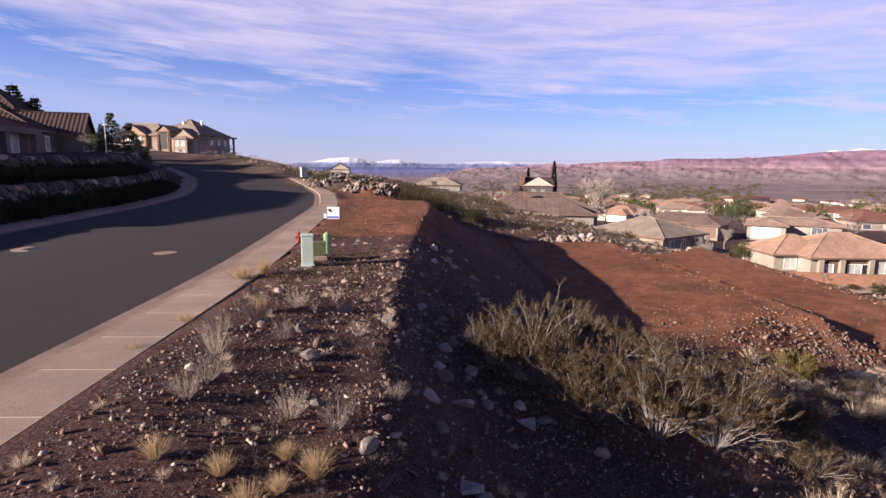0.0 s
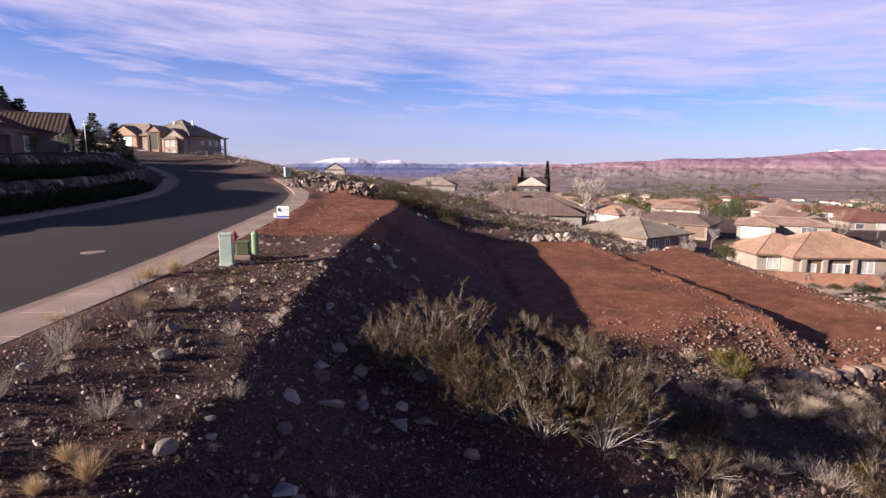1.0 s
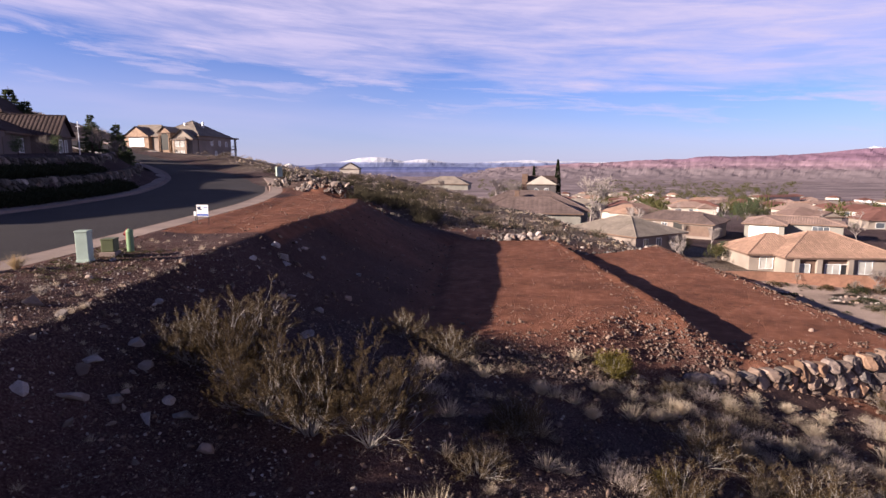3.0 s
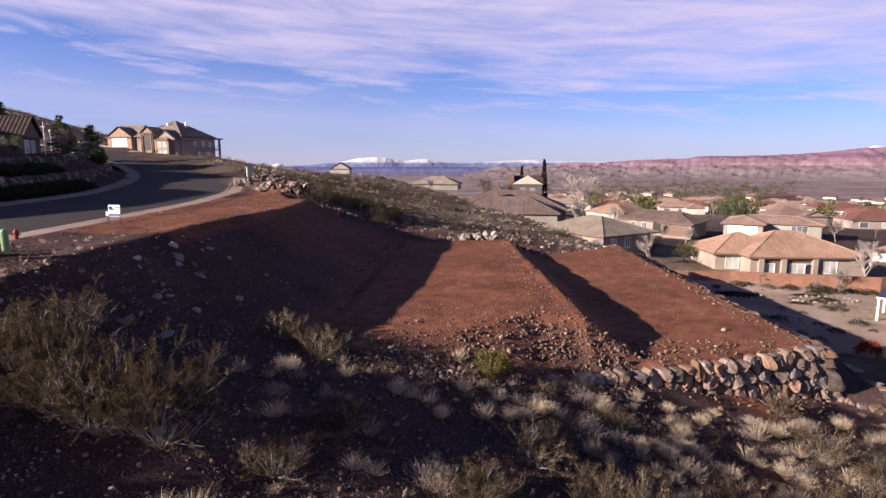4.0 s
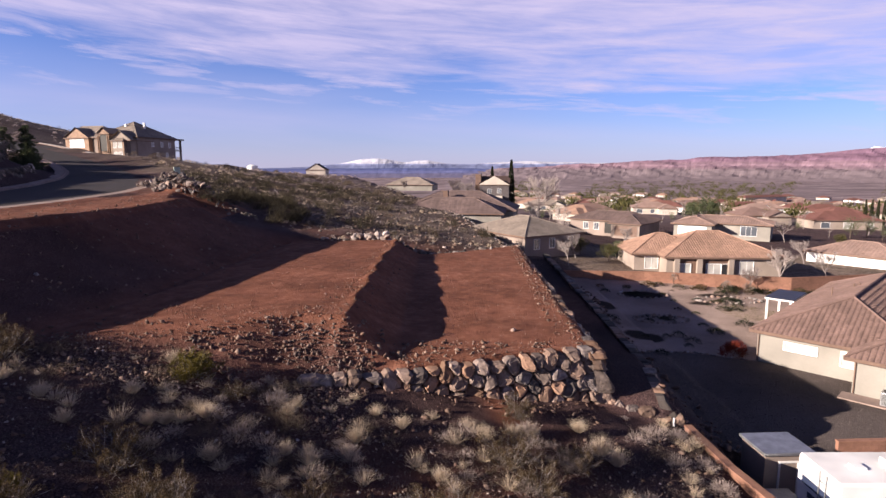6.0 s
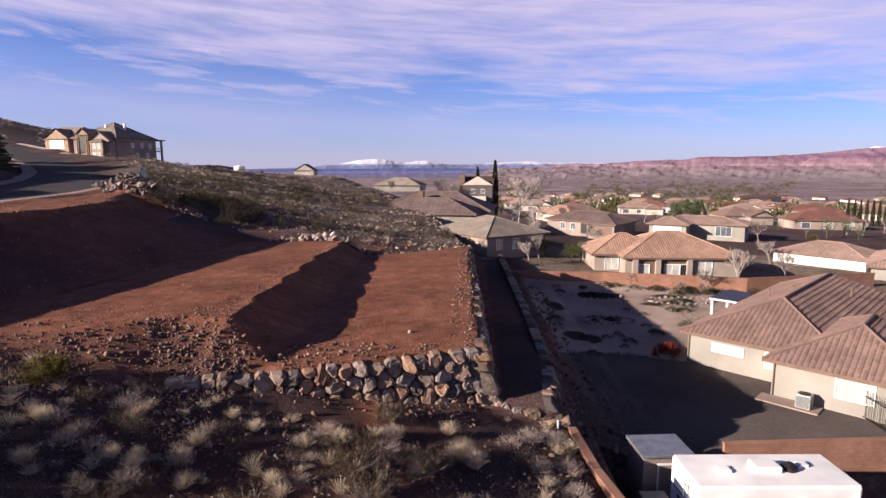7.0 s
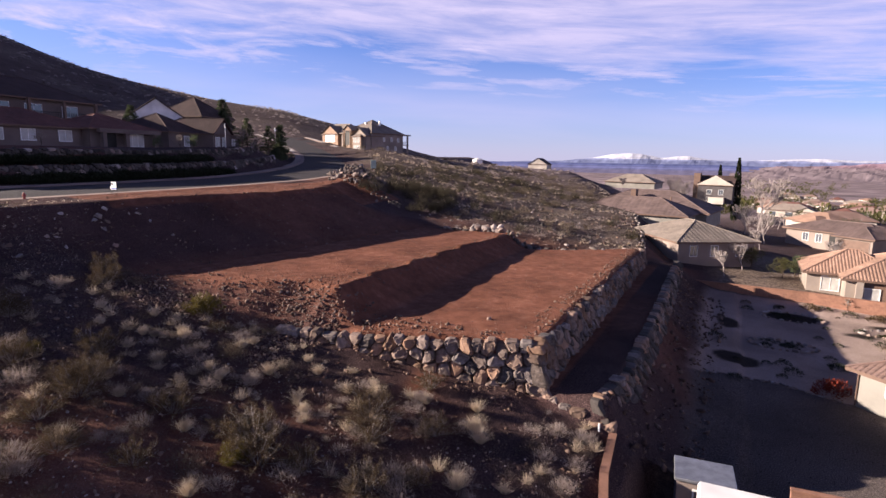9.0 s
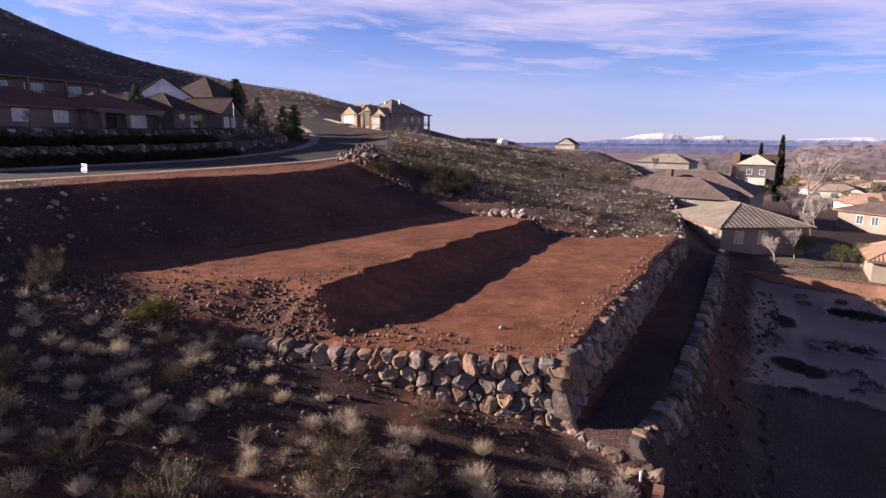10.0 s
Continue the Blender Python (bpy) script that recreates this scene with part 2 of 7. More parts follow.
TILE_RED = material("roof_tile_red", (0.17, 0.075, 0.06), 0.85, (0.12, 0.055, 0.045), 5, 0.4, 0.7, 0.2, 20, spread=0.15)
TILE_DARK = material("roof_tile_dark", (0.078, 0.049, 0.044), 0.85, (0.052, 0.033, 0.030), 5, 0.4, 0.7, 0.2, 20, spread=0.15)
TILE_PINK = material("roof_tile_pink", (0.29, 0.195, 0.16), 0.85, (0.22, 0.15, 0.125), 5, 0.4, 0.7, 0.2, 20, spread=0.12)
FASCIA = material("fascia", (0.16, 0.10, 0.075), 0.7, None, 6, 1, 0.4, 0.05)
STONE = material("stone_veneer", (0.36, 0.24, 0.17), 0.9, (0.22, 0.15, 0.11), 3, 1, 0.9, 0.6, 8, spread=0.2)
BRICK = material("block_wall", (0.27, 0.14, 0.095), 0.9, (0.20, 0.10, 0.07), 5, 0.5, 0.7, 0.3, 20, spread=0.1)
GLASS = material("window_glass", (0.10, 0.11, 0.13), 0.08, (0.07, 0.08, 0.09), 1, 0.5, 0.5, 0, spec=0.8)
BLIND = material("window_blind", (0.46, 0.44, 0.41), 0.25, (0.36, 0.345, 0.325), 3, 1, 0.4, 0, spec=0.6)
# near-black pane that carries the patio recess's shade in its colour
DARK_GLASS = material("recess_dark_glass", (0.03, 0.03, 0.034), 0.25, (0.02, 0.02, 0.022), 1, 0.5, 0.5, 0, spec=0.3)
IRON = material("iron", (0.03, 0.028, 0.027), 0.5, None, 8, 1, 0.4, 0.05, metal=0.6)
STEEL = material("galvanised_steel", (0.42, 0.42, 0.43), 0.45, (0.32, 0.32, 0.33), 10, 2, 0.5, 0.05, metal=0.8)


# ==== mesh helpers ====
class Build:
    """Gathers corners and faces for one mesh."""

    def __init__(self):
        self.v, self.f = [], []

    def face(self, *pts):
        k = len(self.v)
        self.v += [tuple(p) for p in pts]
        self.f.append(tuple(range(k, k + len(pts))))

    def box(self, lo, hi, m=None):
        (a, b, c), (d, e, g) = lo, hi
        p = [Vector(q) for q in ((a, b, c), (d, b, c), (d, e, c), (a, e, c), (a, b, g), (d, b, g), (d, e, g), (a, e, g))]
        if m is not None:
            p = [m @ q for q in p]
        k = len(self.v)
        self.v += [tuple(q) for q in p]
        self.f += [tuple(k + i for i in q) for q in ((0, 3, 2, 1), (4, 5, 6, 7), (0, 1, 5, 4), (1, 2, 6, 5), (2, 3, 7, 6), (3, 0, 4, 7))]
        return self

    def tube(self, p, q, r0, r1=None, sides=6):
        p, q = Vector(p), Vector(q)
        r1 = r0 if r1 is None else r1
        w = (q - p).normalized()
        u = w.orthogonal().normalized()
        t = w.cross(u)
        k = len(self.v)
        for c, r in ((p, r0), (q, r1)):
            for i in range(sides):
                a = 2 * math.pi * i / sides
                self.v.append(tuple(c + r * (math.cos(a) * u + math.sin(a) * t)))
        for i in range(sides):
            j = (i + 1) % sides
            self.f.append((k + i, k + j, k + sides + j, k + sides + i))
        self.f.append(tuple(k + sides + i for i in range(sides)))
        self.f.append(tuple(k + sides - 1 - i for i in range(sides)))
        return self

    def mesh(self, name, mat, smooth=False):
        me = bpy.data.meshes.new(name)
        me.from_pydata(self.v, [], self.f)
        me.materials.append(mat)
        if smooth:
            me.polygons.foreach_set("use_smooth", [True] * len(me.polygons))
        me.update()
        return me


def part(name, shape, mat, parent=None, label="", smooth=False, m=None):
    ob = new(name, shape if isinstance(shape, bpy.types.Mesh) else shape.mesh(name, mat, smooth))
    if parent is not None:
        ob.parent = parent
    if m is not None:
        ob.matrix_basis = m
    if label:
        ob["label"] = label
    return ob


def thing(name, m, label, category, group="", kind=""):
    ob = new(name)
    ob.empty_display_size = 0.2
    ob.matrix_basis = m
    return tagged(ob, label, category, group, kind)


def lerp_at(x, xs, ys):
    return np.interp(x, xs, ys)


def smooth_step(a, b, x):
    t = np.clip((x - a) / (b - a), 0, 1)
    return t * t * (3 - 2 * t)


# ==== the lie of the land ====
ROAD_Y = [-300, 0, 18, 30, 45, 60, 74, 87, 99, 111, 123, 136, 150, 190]
ROAD_X = [-13.4, -13.4, -13.8, -14.95, -16.4, -19.6, -24.6, -30.2, -37.6, -48, -61.5, -78, -97, -157]
ROAD_Z = [-0.3, -0.10, -0.05, 0.0, 0.08, 0.2, 0.55, 1.15, 2.0, 3.2, 4.8, 6.8, 9.0, 15]
HALF = 6.2                                   # half the width of the asphalt
DENSE = np.arange(-300, 190, 1.0)


def _rounded(ys):
    v = np.interp(DENSE, ROAD_Y, ys)
    k = np.hanning(15)
    k /= k.sum()
    return np.convolve(np.pad(v, 7, mode="edge"), k, mode="valid")


ROAD_XS, ROAD_ZS = _rounded(ROAD_X), _rounded(ROAD_Z)


def road_at(y):
    return np.interp(y, DENSE, ROAD_XS), np.interp(y, DENSE, ROAD_ZS)


def wobble(x, y, s, seed=0.0):
    """Cheap smooth unevenness, about -1 to 1."""
    x, y = np.asarray(x, float) / s + seed * 3.1, np.asarray(y, float) / s - seed * 1.7
    return (np.sin(x * 1.0 + 1.3 * np.sin(y * 0.7 + seed)) + np.sin(y * 1.13 + 1.7 * np.sin(x * 0.83)) + 0.5 * np.sin(2.3 * x - 1.9 * y + seed)
            + 0.35 * np.sin(3.7 * y + 2.9 * x)) / 2.85


def land(x, y):
    """Height of the ground, and how red, how gravelly and how far-valley it is."""
    x, y = np.asarray(x, float), np.asarray(y, float)
    rx, rz = road_at(y)
    slope = np.gradient(ROAD_XS, DENSE)
    cosr = 1 / np.sqrt(1 + np.interp(y, DENSE, slope) ** 2)
    d = (x - rx) * cosr
    # right of the road: bench, then natural fall to the houses
    crest = lerp_at(y, [-50, 5, 15, 21.6, 27, 35, 48, 55, 66, 80, 95, 140], [-0.9, -0.9, -1.4, -1.5, -1.4, -1.4, -1.3, -4.2, -9, -17, -25, -52])
    crest = np.maximum(crest, -52.0)
    edge = lerp_at(y, [0, 69, 110, 160, 240, 400], [34, 30.3, 23, 6, -24, -80])
    edge_z = lerp_at(y, [0, 69, 110, 160, 240, 400], [-9, -7.3, -6.3, -4.4, -1.5, -3])
    t = np.clip((x - crest) / np.maximum(edge - crest, 1), 0, 1.6)
    bench = np.minimum(rz, lerp_at(y, [0, 110, 136, 165, 240, 400], [9, 9, 4.4, 3.4, 0.0, -6]))
    hill = bench + (edge_z - bench) * (1.28 * t - 0.28 * t * t)
    bank = lerp_at(x - crest, [-3, 0, 1.0, 2.3, 4.6, 10, 20, 35.5, 59], [0, 0, -0.75, -1.6, -2.6, -3.85, -5.9, -9.0, -9.6])
    bank = bank - lerp_at(y, [8, 12, 17, 24, 38], [0.5, 0.42, 0.3, 0.18, 0.0]) * smooth_step(-4.2, 0.2, x - crest) * (1 - smooth_step(1, 6, x - crest))
    nat = bank * (1 - smooth_step(50, 72, y)) + hill * smooth_step(50, 72, y)
    nat = nat + 0.17 * wobble(x, y, 2.1) * smooth_step(0, 3, x - crest) + 0.08 * wobble(x, y, 0.75, 2)
    # the graded building lot: bank, upper pad, lower pad
    up_z = -4.0 - 0.018 * (y - 27)
    crest2 = lerp_at(y, [20, 27, 35, 48, 58, 70], [-1.7, -1.5, -1.4, -1.1, -2.6, -8.0])
    s = np.clip((x - crest2) / (7.2 - crest2), 0, 1)
    s = 1 - (1 - s) ** 1.3
    lot = np.where(x < 7.2, rz * 0 + (up_z - 0.1) * np.clip(1.06 * s - 0.03, 0, 1), up_z)
    brow = 18.75 - 0.052 * (y - 28) + 0.2 * wobble(y, x * 0, 2.2)
    low_z = -5.65 - 0.004 * (y - 27)
    lot = np.where(x > brow, up_z + 0.22 * np.exp(-((x - brow) / 0.7) ** 2) + (low_z - up_z) * np.clip((x - brow) / 2.6, 0, 1), lot)
    lot = lot + 0.035 * wobble(x, y, 0.9, 1) + 0.02 * wobble(x, y, 0.33, 4) + 0.10 * wobble(x, y, 3.3, 5) * (x < 7)
    front = lerp_at(x, [-4, 3, 8, 11, 13, 15, 16.6, 18.6, 20.2, 22.0, 31.0, 60], [21.5, 23.0, 24.6, 25.0, 25.6, 26.8, 28.2, 28.2, 27.0, 25.8, 28.9, 30])
    back = lerp_at(x, [-5, 5, 9, 13, 17, 18.5, 20.5, 24, 31], [53, 56.2, 58.0, 60.0, 60.4, 59.0, 58.4, 60.4, 66.6])
    run = lerp_at(x, [13, 16.5, 18.8, 21.5, 22.6], [2.6, 3.6, 3.6, 1.2, 0.35])
    inside = np.clip((y - front) / run + 1, 0, 1) * (1 - smooth_step(back - 0.6, back + 3.0, y))
    inside = inside * smooth_step(crest - 2.5, crest - 0.5, x)
    z = nat * (1 - inside) + lot * inside
    # the mound of dumped rock past the bank's end, and the hollow behind it
    z = z + 1.3 * np.exp(-((x + 6.2 + 0.5 * (y - 65.2)) / 3.2) ** 2 - ((y - 65.2) / 2.0) ** 2) * (d > HALF + 3)
    z = z + 1.0 * np.exp(-((x + 12.0) / 2.6) ** 2 - ((y - 72.0) / 2.8) ** 2) * (d > HALF + 3)
    z = z - 0.6 * np.exp(-((x - 4.5) / 3.5) ** 2 - ((y - 66.5) / 4.5) ** 2)
    # right of the big wall: ledge, second drop, yards
    wall = lerp_at(y, [20, 29, 69, 80], [31.2, 31.0, 30.2, 30.0])
    drop = lerp_at(x - wall, [0, 3.6, 4.2, 5.4, 7.5, 12], [0, 0, -1.2, -2.6, -3.7, -4.1])
    side = -7.9 + drop + 0.1 * wobble(x, y, 1.5, 3) * ((x - wall) < 9)
    on = smooth_step(wall - 0.05, wall + 0.3, x) * smooth_step(27.6, 28.8, y)
    r = np.hypot(x - 35, y)
    valley = lerp_at(r, [0, 40, 100, 150, 250, 600, 1500, 3000, 5000], [-12, -12, -12.1, -13.0, -16, -32, -54, -72, -80])
    side = np.where(x - wall > 10, np.minimum(side, valley), side)
    far_side = smooth_step(68, 80, y)
    below = edge_z - lerp_at(x - edge, [0, 0.5, 3.5, 9], [0, 0.3, 2.6, 3.4])
    below = np.where(x - edge > 6, below + (valley - below) * smooth_step(6, 40, x - edge), below)
    past = np.where(x > edge, below, z)
    z = z * (1 - on) + side * on
    z = np.where(y > 68, z * (1 - far_side) + past * far_side, z)
    # in front of the lot: desert falls to the walled yard
    south = lerp_at(x, [34.5, 36.4, 37.0, 40], [0, -0.6, -2.9, -3.2])
    z = np.where((y < 28.2) & (x > 34.5), np.maximum(np.minimum(z, -9.0) + south, -12.1), z)
    # left of the road: pavement, planted bank, two walls, house terrace
    e = -d - HALF
    tiers = lerp_at(e, [1.9, 2.3, 4.1, 4.25, 4.7, 7.2, 7.35, 8.0, 14], [0, 0.1, 0.75, 1.75, 1.9, 2.55, 3.5, 3.65, 4.0]) + lerp_at(e, [26, 34, 44, 60], [0, 4.0, 7.0, 8.5])
    plain = lerp_at(e, [1.9, 6, 14, 40], [0, 0.5, 1.6, 4.0])
    fade = smooth_step(84, 94, y)
    left = rz + tiers * (1 - fade) + plain * fade
    z = np.where(e > 1.9, left, z)
    # flat under the road and pavement
    flatw = (d < HALF + 1.93) & (e < 1.9)
    z = np.where(flatw, rz - 0.12, z)
    z = np.where((d >= HALF + 1.93) & (d < HALF + 3.4) & (x < crest + 1), rz + 0.082 + (z - rz - 0.082) * np.clip((d - HALF - 2.1) / 1.3, 0, 1), z)
    # hill behind the houses
    az = np.degrees(np.arctan2(-(x - 30), np.maximum(y, -1e9)))
    az = np.where(az < -120, az + 360, az)
    ridge = lerp_at(az, [16, 20, 24, 28.8, 33, 36.5, 38.1, 39.7, 41.3, 43.8, 46.3, 48.8, 51.1, 53.3, 55.5, 57.5, 59.4, 61.3, 63, 66, 90, 140, 200],
                    [-8, -7, -5, 3, 14, 22.5, 25, 29, 32.4, 34.4, 35.2, 37.6, 40.2, 42.7, 46.1, 48.9, 53.6, 57.6, 63, 72, 84, 60, 40])
    rr = np.hypot(x - 30, y)
    rise = smooth_step(105, 400, rr) * 0.55 + 0.45 * np.clip((rr - 120) / 270, 0, 1)
    hillz = 4.0 + (ridge - 4.0) * rise + wobble(x, y, 38, 2) * 2.2 * rise + wobble(x, y, 9, 3) * 0.5 * rise
    w = smooth_step(17, 30, az) * smooth_step(110, 190, rr) * smooth_step(2, 30, e)
    w = np.where(y > 150, smooth_step(17, 30, az) * smooth_step(175, 260, rr), w)
    w = np.where(y < -20, 0, w)
    z = z * (1 - w) + np.maximum(hillz, z * 0 - 6) * w
    vb = smooth_step(270, 420, rr) * (1 - smooth_step(17, 24, az))
    z = z * (1 - vb) + valley * vb
    vb2 = smooth_step(500, 900, rr)
    z = z * (1 - vb2) + valley * vb2
    # bank soil less red and darker: some of its shade put into the colour
    red = np.clip(inside, 0, 1) * (x < 32) * (y > 20) * (0.12 + 0.3 * smooth_step(33, 50, y) + (0.88 - 0.3 * smooth_step(33, 50, y)) * smooth_step(4.5, 8.0, x))
    red = np.maximum(red, ((np.abs(x + 4.7) < 4.3) & (y > 27) & (y < 66) & (d > HALF)) * 0.9)
    red = np.maximum(red, np.where((x < 5) & (y < 24), 0.22, 0.5) * smooth_step(-0.35, 0.6, wobble(x, y, 5, 7)) * (rr < 80))
    spill = np.exp(-((x - 25.9 - 0.25 * (27 - y)) / 0.8) ** 2) * smooth_step(22.5, 24.0, y) * (y < 27.5)
    red = np.maximum(red, spill)
    gravel = smooth_step(6.2, 8.2, x - wall + 0.7 * wobble(x, y, 2.5, 6)) * ((y > 30) & (y < 100) & (x < 90))
    gravel = gravel * (0.25 + 0.75 * smooth_step(-1.0, 1.0, y - 50 + 0.25 * (x - 38) + 1.2 * wobble(x, y, 4, 8)))
    gravel = np.maximum(gravel, ((x > 37) & (y <= 30)) * 0.4)
    gravel = np.maximum(gravel, 0.95 * smooth_step(62, 74, y) * (x < edge) * (d > HALF) * smooth_step(-0.9, 0.4, wobble(x, y * 2, 9, 4)) * (rr < 260))
    gravel = np.maximum(gravel, w * (rr < 520) * (0.25 + 0.75 * smooth_step(-0.2, 0.5, wobble(x * 0.55 + y * 0.2, y * 1.6 + z * 5, 16, 5))))
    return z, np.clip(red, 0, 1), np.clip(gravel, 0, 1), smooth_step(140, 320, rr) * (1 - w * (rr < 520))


def yard_zones(x, y):
    """Grey crushed gravel near the court, pale sand in the desert garden behind it."""
    foot = lerp_at(y, [20, 29, 69, 80], [38.0, 38.0, 37.0, 36.6])
    line = lerp_at(x, [34, 36, 38, 40.5, 43, 46.7, 60], [41, 42.5, 45.9, 47.3, 47.3, 45.6, 45]) + 0.35 * wobble(x, y, 1.4, 2)
    inside = smooth_step(-0.8, 0.5, x - foot + 0.5 * wobble(x, y, 2.0, 6)) * (x < 64)
    grey = inside * (1 - smooth_step(-0.15, 0.15, y - line)) * (y > 29)
    sand = inside * smooth_step(-0.15, 0.15, y - line) * (1 - smooth_step(73.5, 74.2, y))
    dark = np.zeros_like(x)
    for cx, cy, rx, ry in BEDS:
        dark = np.maximum(dark, 1 - smooth_step(0.85, 1.05, np.hypot((x - cx) / rx, (y - cy) / ry) + 0.1 * wobble(x, y, 0.9, 3)))
    return np.maximum(grey, 0.0), np.clip(sand, 0, 1), dark


BEDS = [(40.3, 51.2, 1.9, 1.5), (45.2, 68.3, 2.6, 1.7), (39.5, 62, 1.0, 2.0), (50.5, 64.5, 1.3, 0.9), (53.5, 68.5, 1.6, 1.0)]


def ground_z(x, y):
    return float(land(np.array([x]), np.array([y]))[0][0])


def axis(lo, hi, fine, limit):
    """Grid lines: even and close between lo and hi, wider and wider beyond."""
    mid = np.arange(lo, hi + fine / 2, fine)
    out, step, v = [], fine, hi
    while v < limit:
        step *= 1.13
        v += step
        out.append(v)
    back, step, v = [], fine, lo
    while v > -limit:
        step *= 1.13
        v -= step
        back.append(v)
    return np.concatenate([back[::-1], mid, out])


def build_ground():
    xs, ys = axis(-12, 46, 0.30, 4850), axis(8, 72, 0.30, 4850)
    gx, gy = np.meshgrid(xs, ys)
    z, red, grav, far = land(gx.ravel(), gy.ravel())
    me = bpy.data.meshes.new("ground")
    nx, ny = len(xs), len(ys)
    co = np.stack([gx.ravel(), gy.ravel(), z], -1).astype(np.float32)
    i = (np.arange(ny - 1)[:, None] * nx + np.arange(nx - 1)).ravel()
    quads = np.stack([i, i + 1, i + nx + 1, i + nx], -1).astype(np.int32)
    me.vertices.add(len(co))
    me.vertices.foreach_set("co", co.ravel())
    me.loops.add(quads.size)
    me.loops.foreach_set("vertex_index", quads.ravel())
    me.polygons.add(len(quads))
    me.polygons.foreach_set("loop_start", np.arange(len(quads), dtype=np.int32) * 4)
    me.polygons.foreach_set("use_smooth", np.ones(len(quads), bool))
    me.update(calc_edges=True)
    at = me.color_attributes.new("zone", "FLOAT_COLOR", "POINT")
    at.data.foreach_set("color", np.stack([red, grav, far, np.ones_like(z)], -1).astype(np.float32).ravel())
    grey, sand, mulch = yard_zones(gx.ravel(), gy.ravel())
    at = me.color_attributes.new("yard", "FLOAT_COLOR", "POINT")
    at.data.foreach_set("color", np.stack([grey, sand, mulch, np.ones_like(z)], -1).astype(np.float32).ravel())
    me.materials.append(SOIL)
    return tagged(new("ground", me), "red desert soil, graded terraces and scrub valley", "ground", kind="structure")


build_ground()


# ==== road, kerbs, pavements ====
def along(side, off, y0, y1, step=1.5):
    """Points along the road, off metres out from its edge on one side (+1 right, -1 left), with their heights."""
    out = []
    for y in np.arange(y0, y1 + 0.01, step):
        cx, cz = (float(v) for v in road_at(y))
        c2 = float(road_at(y + 0.5)[0])
        c1 = float(road_at(y - 0.5)[0])
        tang = Vector((c2 - c1, 1.0)).normalized()
        nrm = Vector((tang.y, -tang.x)) * side
        out.append(Vector((cx + nrm.x * (HALF + off), y + nrm.y * (HALF + off), cz)))
    return out


def ribbon(shape, a, b, za, zb):
    k = len(shape.v)
    for p, q in zip(a, b):
        shape.v += [(p.x, p.y, p.z + za), (q.x, q.y, q.z + zb)]
    for i in range(len(a) - 1):
        shape.f.append((k + 2 * i, k + 2 * i + 1, k + 2 * i + 3, k + 2 * i + 2))


def build_road():
    s = Build()
    rows = [along(1, -HALF + o, -60, 160) for o in (-HALF, -2.8, 0, 2.8, HALF)]
    crown = (-0.06, -0.01, 0.02, -0.01, -0.06)
    for i in range(4):
        ribbon(s, rows[i], rows[i + 1], crown[i], crown[i + 1])
    tagged(part("road", s, ASPHALT, smooth=True), "dark asphalt residential road curving uphill", "road", kind="structure")
    for side, name in ((1, "kerb_right"), (-1, "kerb_left")):
        s = Build()
        prof = [(0, -0.055), (0.45, -0.075), (0.5, 0.02), (0.56, 0.07), (0.75, 0.075)]
        lines = [along(side, o, -60, 160) for o, _ in prof]
        for (a, b), (p, q) in zip(zip(lines, lines[1:]), zip(prof, prof[1:])):
            ribbon(s, *((a, b) if side > 0 else (b, a)), *((p[1], q[1]) if side > 0 else (q[1], p[1])))
        tagged(part(name, s, KERB), "rolled concrete kerb and gutter", "kerb", kind="structure")
        base = Build()
        ribbon(base, *((along(side, 0.765, -60, 160), along(side, 1.99, -60, 160)) if side > 0 else (along(side, 1.99, -60, 160), along(side, 0.765, -60, 160))), 0.079, 0.079)
        pv = tagged(part("pavement" if side > 0 else "pavement_left", base, JOINT), "pale concrete pavement slabs beside the kerb", "pavement", kind="structure")
        y = -12.0
        while y < 118:
            n = 1.75
            a0, b0 = along(side, 0.765, y + 0.02, y + n - 0.02, n - 0.04), along(side, 1.99, y + 0.02, y + n - 0.02, n - 0.04)
            s = Build()
            q = [a0[0], b0[0], b0[1], a0[1]] if side > 0 else [b0[0], a0[0], a0[1], b0[1]]
            top = [(p.x, p.y, p.z + 0.088) for p in q]
            bot = [(p.x, p.y, p.z + 0.03) for p in q]
            s.face(*top)
            for i in range(4):
                j = (i + 1) % 4
                s.face(bot[i], bot[j], top[j], top[i])
            part("slab", s, CONCRETE, pv)
            y += n


build_road()


# ==== stones and stone walls ====
def stone_mesh(name, mat, seed, n=16, flat=0.72, blocky=2.0, rough=0.28):
    """A boulder about 1 m across: the hull of points on a squashed, uneven ball; blocky: 2 round, 4 like a worn block."""
    r = random.Random(seed)
    bm = bmesh.new()
    lop = Vector((r.uniform(-0.16, 0.16), r.uniform(-0.16, 0.16), r.uniform(-0.16, 0.16)))
    for i in range(n):
        z = 1 - 2 * (i + 0.5) / n
        a = i * 2.39996 + r.uniform(-0.35, 0.35)
        q = math.sqrt(1 - z * z)
        v = Vector((q * math.cos(a), q * math.sin(a), z)) + Vector((r.gauss(0, rough), r.gauss(0, rough), r.gauss(0, rough)))
        k = 0.5 / (abs(v.x) ** blocky + abs(v.y) ** blocky + abs(v.z) ** blocky) ** (1 / blocky) * r.uniform(0.9, 1.06)
        k *= 1 + lop.dot(v)
        bm.verts.new((v.x * k, v.y * k, v.z * k * flat))
    got = bmesh.ops.convex_hull(bm, input=bm.verts)
    bmesh.ops.delete(bm, geom=[g for g in got["geom_interior"] if isinstance(g, bmesh.types.BMVert)], context="VERTS")
    bmesh.ops.recalc_face_normals(bm, faces=bm.faces)
    me = bpy.data.meshes.new(name)
    bm.to_mesh(me)
    bm.free()
    me.materials.append(mat)
    return me


